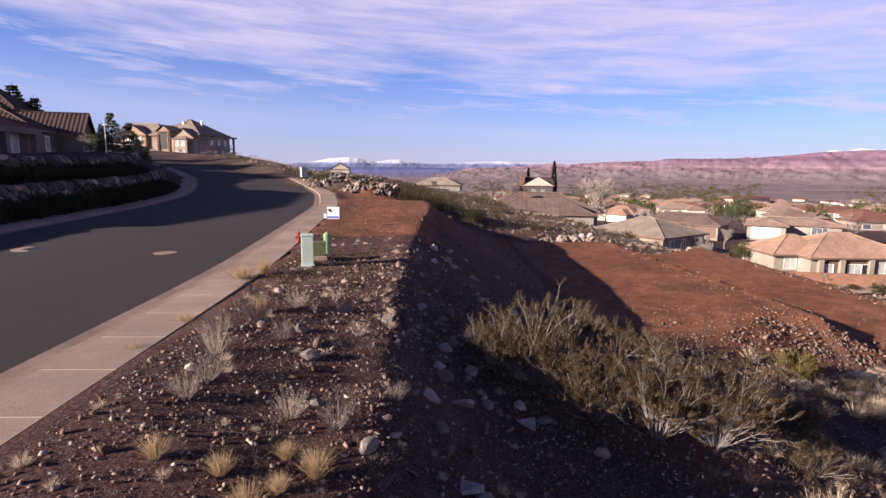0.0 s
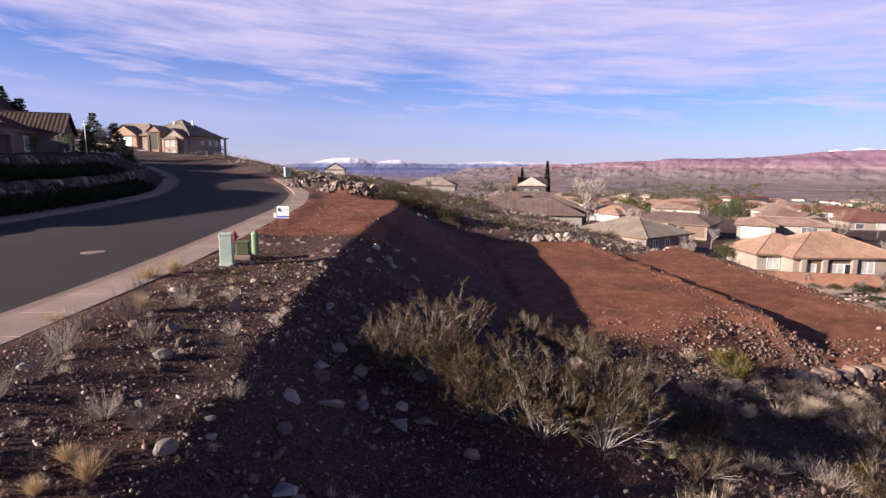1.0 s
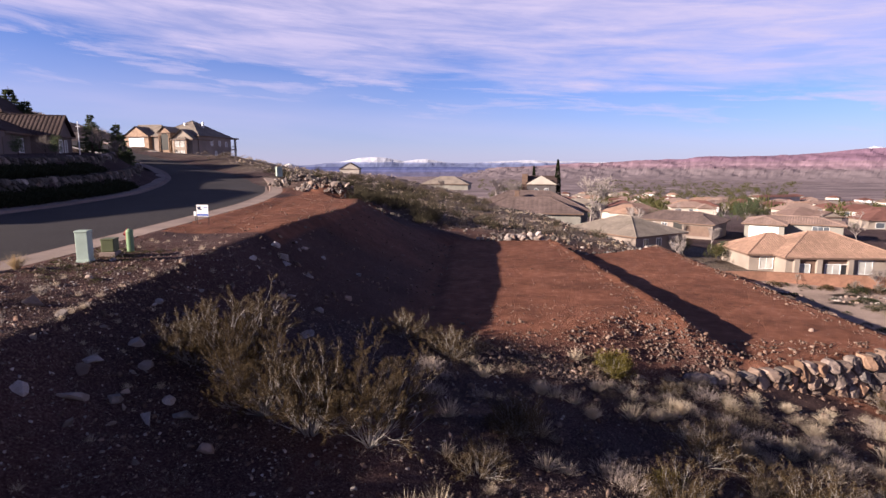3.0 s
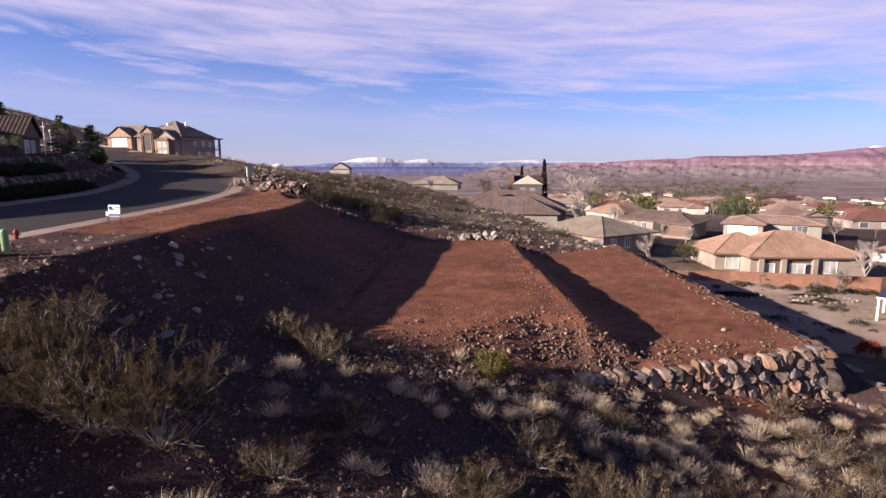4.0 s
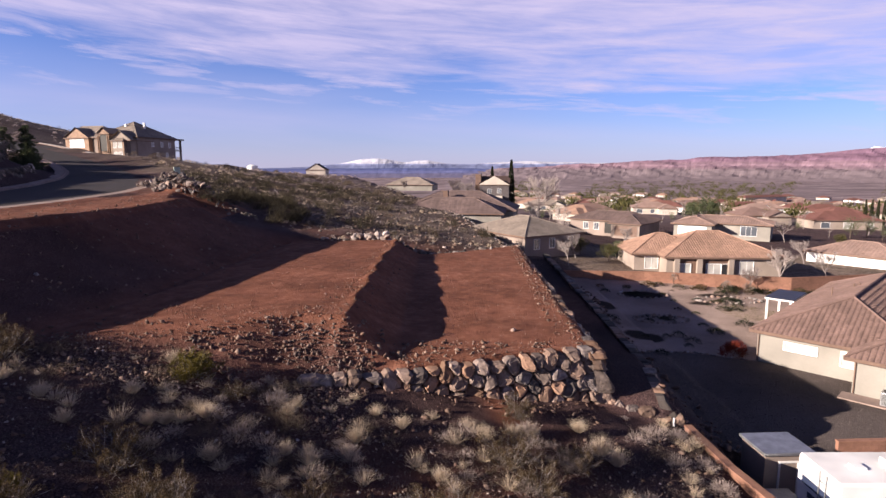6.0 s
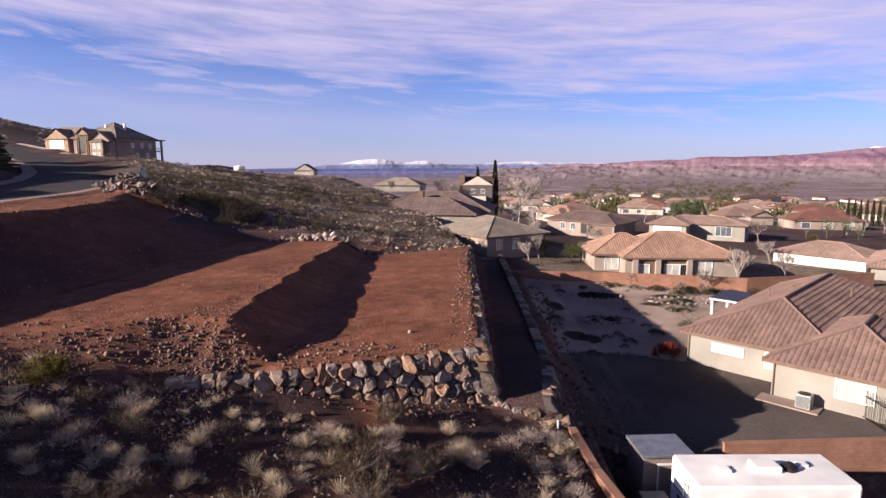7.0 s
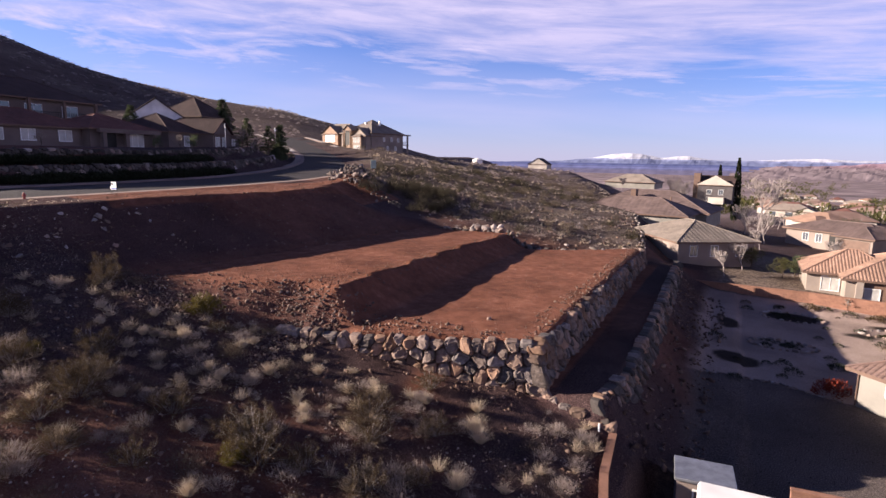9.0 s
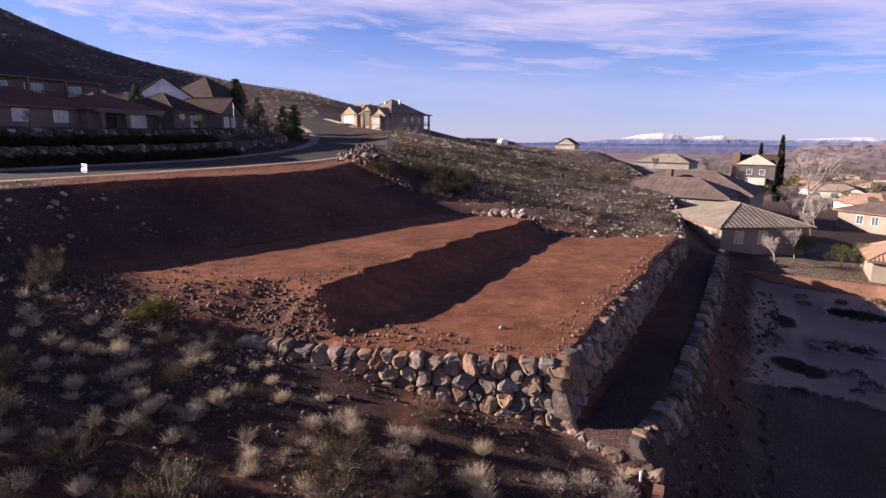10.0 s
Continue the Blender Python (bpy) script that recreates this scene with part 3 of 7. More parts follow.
STONES = [stone_mesh("stone", RUBBLE, 200 + i, 10, 0.6, 2.2, 0.5) for i in range(8)]
PALE = material("pale_rock", (0.38, 0.335, 0.315), 0.9, (0.19, 0.16, 0.145), 4, 1.2, 0.8, 0.6, 9, spread=0.45, stains=(0.22, 0.145, 0.11))
PALES = [stone_mesh("rock", PALE, 300 + i, 26, 0.7, 2.4, 0.3) for i in range(8)]


# dark rock whose near-black tone also holds shade on the garden and lower walls
SHADE_DARK_ROCK = material("shade_dark_rock", (0.062, 0.052, 0.048), 0.95, (0.034, 0.029, 0.027), 4, 1.2, 0.9, 0.6, 9, spread=0.4, stains=(0.13, 0.105, 0.09))
DARKS = [stone_mesh("wall_stone", SHADE_DARK_ROCK, 400 + i, 20, 0.85, 2.6) for i in range(8)]


def turned(p, size, r, squash=1.0):
    return Matrix.Translation(p) @ Euler((r.uniform(0, 6.3), r.uniform(-0.5, 0.5), r.uniform(0, 6.3))).to_matrix().to_4x4() @ Matrix.Diagonal((size * r.uniform(0.85, 1.25), size * r.uniform(0.8, 1.1), size * squash * r.uniform(0.75, 1.0), 1))


def clip_cell(poly, a, b, c):
    """The part of a polygon where a * s + b * z <= c."""
    out = []
    for (p, q), (u, v) in zip(poly, poly[1:] + poly[:1]):
        d, e = a * p + b * q - c, a * u + b * v - c
        if d <= 0:
            out.append((p, q))
        if d * e < 0:
            t = d / (d - e)
            out.append((p + (u - p) * t, q + (v - q) * t))
    return out


def stone_wall(name, label, line, size, lean, seed, mats, piece="boulder", kind="structure", side=1):
    """Fitted rough stones along a line of (x, y, bottom, top), each one filling its cell of the wall's face;
    lean: metres by which the foot stands out, as an (x, y) way; side: which way the face looks."""
    r = random.Random(seed)
    wall = thing(name, pose(0, 0, 0), label, "retaining wall", kind=kind)
    pts = [Vector(p[:2]) for p in line]
    far = [0.0]
    for a, b in zip(pts, pts[1:]):
        far.append(far[-1] + (b - a).length)
    get = lambda s, k: float(np.interp(s, far, [p[k] for p in line]))
    most = max(p[3] - p[2] for p in line)
    seeds = []
    for _ in range(int(far[-1] * most * 60)):
        s = r.uniform(-0.1, far[-1] + 0.1)
        z = r.uniform(get(s, 2) - 0.1, get(s, 3))
        k = size * r.choice((0.7, 0.9, 1.0, 1.1))
        if all((s - q[0]) ** 2 + ((z - q[1]) * 1.15) ** 2 > ((k + q[2]) * 0.46) ** 2 for q in seeds if abs(s - q[0]) < size * 1.3):
            seeds.append((s, z, k))
    for s, z, k in seeds:
        top = get(s, 3) + r.uniform(-0.12, 0.1)
        poly = [(s - size * 1.1, get(s, 2) - 0.25), (s + size * 1.1, get(s, 2) - 0.25), (s + size * 1.1, top), (s - size * 1.1, top)]
        for u, v, w in seeds:
            if (u, v) != (s, z) and abs(u - s) < size * 2.4 and abs(v - z) < size * 2.4:
                a, b = u - s, v - z
                poly = clip_cell(poly, a, b, a * (s + u) / 2 + b * (z + v) / 2 - 0.012 * math.hypot(a, b))
                if len(poly) < 3:
                    break
        if len(poly) < 3:
            continue
        # wear the corners off
        worn = []
        for i, p in enumerate(poly):
            q, n = poly[i - 1], poly[(i + 1) % len(poly)]
            t = r.uniform(0.15, 0.3)
            worn += [(p[0] + (q[0] - p[0]) * t, p[1] + (q[1] - p[1]) * t), (p[0] + (n[0] - p[0]) * t, p[1] + (n[1] - p[1]) * t)]
        cs, cz = sum(p[0] for p in worn) / len(worn), sum(p[1] for p in worn) / len(worn)
        tx, ty = get(cs + 0.4, 0) - get(cs - 0.4, 0), get(cs + 0.4, 1) - get(cs - 0.4, 1)
        tl = math.hypot(tx, ty) or 1.0
        tx, ty = tx / tl, ty / tl
        nx, ny = ty * side, -tx * side
        tilt_s, tilt_z, bulge = r.uniform(-0.22, 0.22), r.uniform(-0.1, 0.3), r.uniform(0.10, 0.26) * size / 0.7
        shape = Build()

        def place(p, q, out):
            t = (get(cs, 3) - q) / max(most, 0.5)
            bx = get(cs, 0) + tx * (p - cs) + lean[0] * t + nx * out
            return (bx, get(cs, 1) + ty * (p - cs) + lean[1] * t + ny * out, q)

        rings = ((1.0, -0.42), (1.0, 0.10), (0.97, 0.5), (0.87, 0.82), (0.58, 0.97))
        m = len(worn)
        for f, o in rings:
            for p, q in worn:
                jit = r.uniform(-0.055, 0.055) if o > 0 else 0.0
                out = bulge * o + (tilt_s * (p - cs) + tilt_z * (cz - q)) * (o > 0) + jit if o >= 0.02 else o
                shape.v.append(place(cs + (p - cs) * f, cz + (q - cz) * f, out))
        for j in range(len(rings) - 1):
            for i in range(m):
                a, b = j * m + i, j * m + (i + 1) % m
                shape.f.append((a, b, b + m, a + m))
        shape.f.append(tuple((len(rings) - 1) * m + i for i in range(m)))
        if side < 0:
            shape.f = [tuple(reversed(f)) for f in shape.f]
        part(piece, shape, r.choice(mats), wall)
    return wall


def gz(x, y, up=0.0):
    return ground_z(x, y) + up


stone_wall("retaining_wall_front", "stacked boulder retaining wall, grey and rust stones", [(18.4, 24.0, -6.2, -5.65), (21.5, 25.2, -6.7, -5.7), (26, 26.9, -7.4, -5.75), (29.6, 28.2, -8.1, -5.65), (31.0, 28.7, -8.5, -5.6)], 0.74, (0.15, -0.45), 1, [BOULDER])
stone_wall("retaining_wall_side", "long stacked boulder retaining wall below the graded pad", [(31.05, 28.75, -8.3, -5.62), (31.0, 31.5, -8.1, -5.72), (30.75, 45, -8.0, -5.85), (30.25, 68, -7.9, -6.2)], 0.76, (0.5, 0), 2, [BOULDER])
stone_wall("retaining_wall_wing", "low pile of large boulders at the wall's foot", [(31.3, 28.35, -8.9, -7.85), (33.0, 28.2, -9.2, -8.3), (34.6, 28.1, -9.6, -8.95)], 0.72, (0.1, -0.35), 3, [BOULDER])
stone_wall("retaining_wall_lower", "low boulder wall along the dirt ledge", [(34.3, 28.6, -9.1, -7.9), (34.8, 33, -9.1, -7.8), (34.65, 45, -9.0, -7.7), (33.9, 69, -8.5, -7.3)], 0.66, (0.45, 0), 4, [BOULDER, SHADE_DARK_ROCK], 'boulder')
# near-black stones stand in for shade, the few pale ones for sunlit stone
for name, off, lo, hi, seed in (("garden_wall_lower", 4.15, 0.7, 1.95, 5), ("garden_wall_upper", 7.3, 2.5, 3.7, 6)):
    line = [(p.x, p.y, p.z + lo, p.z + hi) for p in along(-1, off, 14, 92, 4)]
    stone_wall(name, "rough rock garden wall above the road", line, 0.6, (0.35, 0.1), seed, [SHADE_DARK_ROCK] * 6 + [PALE], "wall_stone")


def scatter(name, shapes, places, mat, label, category):
    """Many small solids in one mesh: shapes are (corners, faces) arrays, places are 4 x 4 poses."""
    vs, fs, k = [], [], 0
    for i, m in places:
        v, f = shapes[i]
        a = np.array(m)
        vs.append(v @ a[:3, :3].T + a[:3, 3])
        fs.append(f + k)
        k += len(v)
    v, f = np.concatenate(vs).astype(np.float32), np.concatenate(fs).astype(np.int32)
    me = bpy.data.meshes.new(name)
    me.vertices.add(len(v))
    me.vertices.foreach_set("co", v.ravel())
    n = f.shape[1]
    me.loops.add(f.size)
    me.loops.foreach_set("vertex_index", f.ravel())
    me.polygons.add(len(f))
    me.polygons.foreach_set("loop_start", np.arange(len(f), dtype=np.int32) * n)
    me.update(calc_edges=True)
    me.materials.append(mat)
    return tagged(new(name, me), label, category, kind="stuff")


def arrays(me):
    v = np.array([p.co for p in me.vertices])
    f = np.array([p.vertices[:] for p in me.polygons])
    return v, f


STONE_SHAPES = [arrays(m) for m in STONES]


def sow(n, area, size, seed, keep=None, sink=0.25):
    """Places for n stones in an area (x0, y0, x1, y1), resting on the ground."""
    r = random.Random(seed)
    xs = np.array([r.uniform(area[0], area[2]) for _ in range(n)])
    ys = np.array([r.uniform(area[1], area[3]) for _ in range(n)])
    zs = land(xs, ys)[0]
    out = []
    for x, y, z in zip(xs, ys, zs):
        if keep and not keep(x, y):
            continue
        k = size[0] + (size[1] - size[0]) * r.random() ** 3
        out.append((r.randrange(len(STONE_SHAPES)), turned((x, y, z + k * (0.5 - sink) * 0.5), k, r)))
    return out


def off_road(x, y):
    return x > float(road_at(y)[0]) + HALF + 2.3


verge = lambda x, y: off_road(x, y) and not (y > 27 and x < -1)
loose = sow(1000, (-9, 5, 10, 24), (0.03, 0.22), 11, verge)
loose += sow(9000, (-7.5, 4.5, 4, 17), (0.015, 0.075), 12, verge)
loose += sow(900, (-9, 25, 0, 60), (0.05, 0.18), 13, off_road)
foot = lambda x, y: y < float(lerp_at(x, [7, 11, 13, 15, 16.6, 18.6, 20, 21], [24.4, 24.9, 25.5, 26.9, 28.4, 28.6, 27, 25.6])) and y > 20.6 + 1.2 * float(wobble(x, y, 1.7, 3))
loose += sow(3000, (7, 20.5, 21, 28.6), (0.04, 0.22), 14, foot)
dark_rubble = sow(4200, (7, 19.8, 20.5, 27.6), (0.05, 0.28), 29, lambda x, y: foot(x, y) and (x > 13 or y < 23) and wobble(x, y, 1.3, 8) > -0.35)
loose += sow(600, (8, 24.5, 19, 30), (0.04, 0.14), 24)
loose += sow(500, (16.6, 28, 19.6, 58), (0.05, 0.2), 15)
loose += sow(2400, (7, 26, 31, 66), (0.03, 0.12), 16)
loose += sow(700, (19.5, 25.2, 30.8, 29.5), (0.05, 0.3), 17)
loose += sow(700, (29.2, 30, 30.8, 66), (0.06, 0.26), 18)
loose += sow(1500, (8, 10, 36, 27), (0.06, 0.34), 19)
loose += sow(700, (34.6, 28, 39, 70), (0.15, 0.6), 20)
loose += sow(900, (-8, 66, 30, 100), (0.1, 0.6), 21)
loose += sow(900, (-1.5, 16, 7, 56), (0.06, 0.3), 22)
loose += sow(4500, (6, 9, 35, 26.5), (0.03, 0.14), 25, lambda x, y: not (y > 23.6 and x < 32))
chips = sow(7500, (-7.5, 4.5, 5, 22), (0.015, 0.11), 26, verge) + sow(5200, (4, 8, 35, 26), (0.03, 0.16), 27, lambda x, y: not (y > 23.6 and x < 32))
scatter("grey_rubble", STONE_SHAPES, dark_rubble, GREY_RUBBLE, "grey-brown broken rubble below the graded pad", "stones")
scatter("pale_chips", STONE_SHAPES, chips, PALE, "pale broken rock chips over dark soil", "stones")
loose += sow(3000, (-7.5, 4.5, 5, 20), (0.03, 0.13), 28, verge)
scatter("loose_stones", STONE_SHAPES, loose, RUBBLE, "loose reddish stones strewn over the bare soil", "stones")


ANGULAR = material("grey_rock", (0.17, 0.145, 0.14), 0.95, (0.075, 0.064, 0.063), 4, 1.2, 0.9, 0.6, 9, spread=0.5, stains=(0.13, 0.095, 0.08))
SLABS = [stone_mesh("rock", PALE, 500 + i, 12, 0.5, 3.2, 0.4) for i in range(6)]
GREY_SLABS = [stone_mesh("rock", ANGULAR, 520 + i, 12, 0.6, 3.2, 0.4) for i in range(6)]


def heap(name, label, n, line, wide, high, size, seed, meshes=PALES):
    """A heap of rocks along a line of (x, y)."""
    r = random.Random(seed)
    pile = thing(name, pose(0, 0, 0), label, "rock pile")
    for _ in range(n):
        t = r.random() * (len(line) - 1)
        i = min(int(t), len(line) - 2)
        a, b = Vector(line[i]), Vector(line[i + 1])
        off = r.gauss(0, 0.4)
        side = (b - a).normalized()
        p = a.lerp(b, t - i) + Vector((side.y, -side.x)) * off * wide
        k = r.uniform(*size)
        lift = max(0, 1 - abs(off) * 1.3) * high * r.random()
        part("rock", r.choice(meshes), None, pile, m=turned((p.x, p.y, gz(p.x, p.y) + lift + k * 0.15), k, r))
    return pile


heap("rock_pile", "broken grey rock heaped beside the road", 210, [(-15.5, 70), (-13.5, 72.5), (-11, 73), (-9, 71)], 2.4, 0.9, (0.15, 0.8), 31, GREY_SLABS * 2 + SLABS)
heap("rock_pile", "steep pile of dumped grey rock at the bank's end", 260, [(-10.5, 67.5), (-8, 65.8), (-5, 64.7)], 2.8, 0.8, (0.15, 0.8), 32, GREY_SLABS * 2 + SLABS)
heap("rock_row", "scattered rock spilling down the shaded slope", 90, [(-5, 64.7), (-2, 63.8), (2, 62.5)], 2.4, 0.1, (0.12, 0.4), 37, GREY_SLABS + DARKS)
heap("rock_row", "thin row of rocks at the far edge of the graded pad", 34, [(9.0, 59.4), (11, 60.2), (13, 60.8)], 0.7, 0.2, (0.15, 0.45), 36, SLABS + PALES + DARKS)
heap("rock_pile", "heap of pale boulders at the graded pad's far edge", 44, [(12.6, 60.6), (14.4, 60.9), (16.4, 60.8)], 0.8, 0.9, (0.3, 0.9), 33)
heap("rock_row", "dark rubble edging the lower pad", 130, [(17.3, 59.6), (20.5, 59.8), (24.5, 62), (30.2, 67.2)], 1.5, 0.4, (0.15, 0.6), 34, DARKS * 3 + PALES)
heap("rock_row", "thin line of rocks along the edge above the house roofs", 200, [(30.2, 68.6), (26.5, 92), (22, 112), (9, 152), (-5, 190)], 0.5, 0.2, (0.18, 0.45), 35, DARKS + PALES)
for i, (x, y, k) in enumerate([(-2.6, 10.6, 0.5), (-1.1, 7.6, 0.42), (-2.1, 8.9, 0.3), (-4.3, 9.4, 0.3), (-4.0, 12.2, 0.3), (-3.1, 12.1, 0.4), (0.6, 13.6, 0.5), (0.2, 15.2, 0.42), (1.3, 16.2, 0.5), (0.2, 18.1, 0.5), (-2.6, 11.3, 0.42), (-0.1, 9.6, 0.5), (0.9, 11.9, 0.5), (-4.4, 15.0, 0.35), (-0.7, 16.7, 0.4), (-3.0, 17.0, 0.38), (1.7, 12.6, 0.45), (2.0, 14.6, 0.5),
                               (-1.6, 20.0, 0.45), (-0.4, 23.4, 0.45), (0.9, 18.8, 0.4), (3.2, 11.2, 0.42), (-3.9, 19.6, 0.3), (1.4, 21.5, 0.5), (27.2, 31.3, 0.5), (2.8, 17.6, 0.45)]):
    r = random.Random(50 + i)
    ob = new("rock", PALES[i % 8])
    ob.matrix_basis = turned((x, y, gz(x, y) + k * 0.1), k * 0.72, r)
    tagged(ob, "pale weathered rock lying on bare soil", "rock", "rocks on the bank")

r = random.Random(77)
for _ in range(85):
    y = r.uniform(5.5, 30)
    x = r.choice((-1.2, 0.2, 1.6)) + r.gauss(0, 1.1)
    if y > 20 and x < -0.8:
        continue
    k = 0.16 + 0.42 * r.random() ** 2
    ob = new("rock", r.choice(SLABS))
    ob.matrix_basis = turned((x, y, gz(x, y) + k * 0.06), k, r)
    tagged(ob, "angular pale rock slab half sunk in dark soil", "rock", "rock slabs on the bank")


# ==== houses ====
def slope_tiles(shape, poly, spacing, course, high):
    """Ribs of lapped tiles on one roof slope; poly's first edge is the eave."""
    p = [Vector(q) for q in poly]
    u = (p[1] - p[0]).normalized()
    nrm = u.cross(p[2] - p[0]).normalized()
    v = nrm.cross(u)
    if v.z < 0:
        v = -v
    nrm = nrm if nrm.z > 0 else -nrm
    q = [((a - p[0]).dot(u), (a - p[0]).dot(v)) for a in p]
    lo, hi = min(a for a, _ in q), max(a for a, _ in q)
    s = lo + spacing / 2
    while s < hi:
        cuts = []
        for (a, b), (c, d) in zip(q, q[1:] + q[:1]):
            if (a - s) * (c - s) < 0:
                cuts.append(b + (d - b) * (s - a) / (c - a))
        if len(cuts) >= 2:
            y, top = max(min(cuts), 0), max(cuts)
            while y < top - 0.08:
                e = min(y + course, top)
                w = spacing * 0.36
                base = p[0] + u * s
                k = len(shape.v)
                for yy, h in ((y, high), (e, high * 0.45)):
                    c = base + v * yy
                    shape.v += [tuple(c - u * w), tuple(c - u * w * 0.45 + nrm * h), tuple(c + u * w * 0.45 + nrm * h), tuple(c + u * w)]
                shape.f += [(k, k + 1, k + 5, k + 4), (k + 1, k + 2, k + 6, k + 5), (k + 2, k + 3, k + 7, k + 6), (k, k + 3, k + 2, k + 1)]
                y = e
        s += spacing


def roof_planes(x0, y0, x1, y1, z, rise, gable=""):
    """The slopes of a hip roof over a rectangle; gable: which short ends ('a' low side, 'b' high side) stay upright."""
    w, d = x1 - x0, y1 - y0
    if w >= d:
        h = d / 2
        a, b = (x0 if "a" in gable else x0 + h), (x1 if "b" in gable else x1 - h)
        m = (y0 + y1) / 2
        A, B = (a, m, z + rise), (b, m, z + rise)
        c = [(x0, y0, z), (x1, y0, z), (x1, y1, z), (x0, y1, z)]
        pl = [[c[0], c[1], B, A], [c[2], c[3], A, B]]
        ends = [[c[3], c[0], A], [c[1], c[2], B]]
    else:
        h = w / 2
        a, b = (y0 if "a" in gable else y0 + h), (y1 if "b" in gable else y1 - h)
        m = (x0 + x1) / 2
        A, B = (m, a, z + rise), (m, b, z + rise)
        c = [(x0, y0, z), (x1, y0, z), (x1, y1, z), (x0, y1, z)]
        pl = [[c[1], c[2], B, A], [c[3], c[0], A, B]]
        ends = [[c[0], c[1], A], [c[2], c[3], B]]
    upright = [e for e, g in zip(ends, "ab") if g in gable]
    pl += [e for e, g in zip(ends, "ab") if g not in gable]
    return pl, upright, A, B, c


def wing(house, rect, base, eave, pitch, wall_mat, tile_mat, over=0.5, gable="", tiles=(0.33, 0.42, 0.055), stone=0.0):
    x0, y0, x1, y1 = rect
    s = Build()
    s.box((x0, y0, base), (x1, y1, eave + 0.02))
    rise = min(x1 - x0, y1 - y0) / 2 * pitch + over * pitch
    pl, upright, A, B, c = roof_planes(x0 - over, y0 - over, x1 + over, y1 + over, eave - over * pitch * 0.2, rise, gable)
    if gable:
        pin, up2, *_ = roof_planes(x0, y0, x1, y1, eave, min(x1 - x0, y1 - y0) / 2 * pitch, gable)
        for t in up2:
            s.face(*t)
    part("wall", s, wall_mat, house)
    r = Build()
    for p in pl:
        r.face(*p)
    for t in upright:
        pass
    lo = [(q[0], q[1], q[2] - 0.2) for q in c]
    for i in range(4):
        j = (i + 1) % 4
        r.face(lo[i], lo[j], c[j], c[i])
    r.face(*reversed(lo))
    roof = part("roof", r, tile_mat, house)
    f = Build()
    for i in range(4):
        j = (i + 1) % 4
        a, b = Vector(c[i]), Vector(c[j])
        out = (b - a).normalized().cross(Vector((0, 0, 1))) * 0.03
        a, b = a + out, b + out
        f.face(a - Vector((0, 0, 0.22)), b - Vector((0, 0, 0.22)), b, a)
        f.face(a, b, b - out * 2, a - out * 2)
    part("fascia", f, FASCIA, roof)
    if tiles:
        t = Build()
        for p in pl:
            slope_tiles(t, p, *tiles)
        tagged(part("roof_tiles", t, tile_mat, roof), kind="stuff")
        cap = Build()
        ends = [A, B]
        cap.tube(A, B, 0.11, sides=6) if (Vector(A) - Vector(B)).length > 0.1 else None
        for q in c:
            near = min(ends, key=lambda e: (Vector(e) - Vector(q)).length)
            cap.tube(q, near, 0.1, sides=6)
        part("ridge_cap", cap, tile_mat, roof)
    return pl


def opening(house, at, along_u, w, h, pane_mat=None, name="window", bars=1, frame_mat=None):
    """A framed window or door on a wall: at is its lower middle on the wall's face, along_u the way along the wall; it faces to that way's right."""
    u = Vector((*along_u, 0)).normalized()
    n = Vector((u.y, -u.x, 0))
    z = Vector((0, 0, 1))
    o = Vector(at)
    m = Matrix((u, n, z)).transposed().to_4x4()
    m.translation = o
    t = 0.07
    s = Build()
    s.box((-w / 2 - t, -0.02, -t), (-w / 2, 0.07, h + t), m).box((w / 2, -0.02, -t), (w / 2 + t, 0.07, h + t), m)
    s.box((-w / 2, -0.02, -t), (w / 2, 0.07, 0), m).box((-w / 2, -0.02, h), (w / 2, 0.07, h + t), m)
    for i in range(1, bars + 1):
        x = -w / 2 + w * i / (bars + 1)
        s.box((x - 0.025, -0.02, 0), (x + 0.025, 0.05, h), m)
    win = part(name, s, frame_mat or WHITE, house)
    g = Build().box((-w / 2, -0.02, 0), (w / 2, 0.02, h), m)
    part("pane" if name == "window" else "panel", g, pane_mat or GLASS, win)
    return win


def house_at(x, y, z, deg, label, group=""):
    return thing("house", pose(x, y, z, 0, 0, deg), label, "house", group)


# near house beside the gravel yard
h3 = house_at(47.2, 45.6, -12.0, -43, "cream stucco house with brown barrel tile hip roofs")
wing(h3, (0, 0, 10, 24), 0, 2.6, 0.46, STUCCO_PALE, TILE_BROWN)
wing(h3, (6.6, -2.5, 14.6, 9), 0, 2.6, 0.5, STUCCO_PALE, TILE_BROWN)
wing(h3, (11, 5, 26, 17), 0, 2.75, 0.42, STUCCO_PALE, TILE_BROWN)
opening(h3, (2.9, 0, 1.35), (1, 0), 2.1, 0.55, BLIND, bars=0)
opening(h3, (5.9, 0, 1.0), (1, 0), 0.9, 1.0, BLIND, bars=0)
opening(h3, (11.1, -2.5, 0.95), (1, 0), 1.9, 1.25, BLIND, bars=1)
opening(h3, (0, 7, 0.9), (0, -1), 1.6, 1.2, BLIND, bars=1)
opening(h3, (20, 5, 0.0), (1, 0), 4.8, 2.1, WHITE, "garage_door", 0)
for x in (6.7, 12.9, 0.1):
    part("downpipe", Build().tube((x, -2.58 if x > 1 else -0.07, 0.05), (x, -2.58 if x > 1 else -0.07, 2.6), 0.045), FASCIA, h3)
for x, y in ((3.6, 13), (3.9, 13.6), (2.6, 10), (7.5, 15)):
    part("roof_vent", Build().tube((x, y, 3.6), (x, y, 4.75), 0.07), FASCIA, h3)

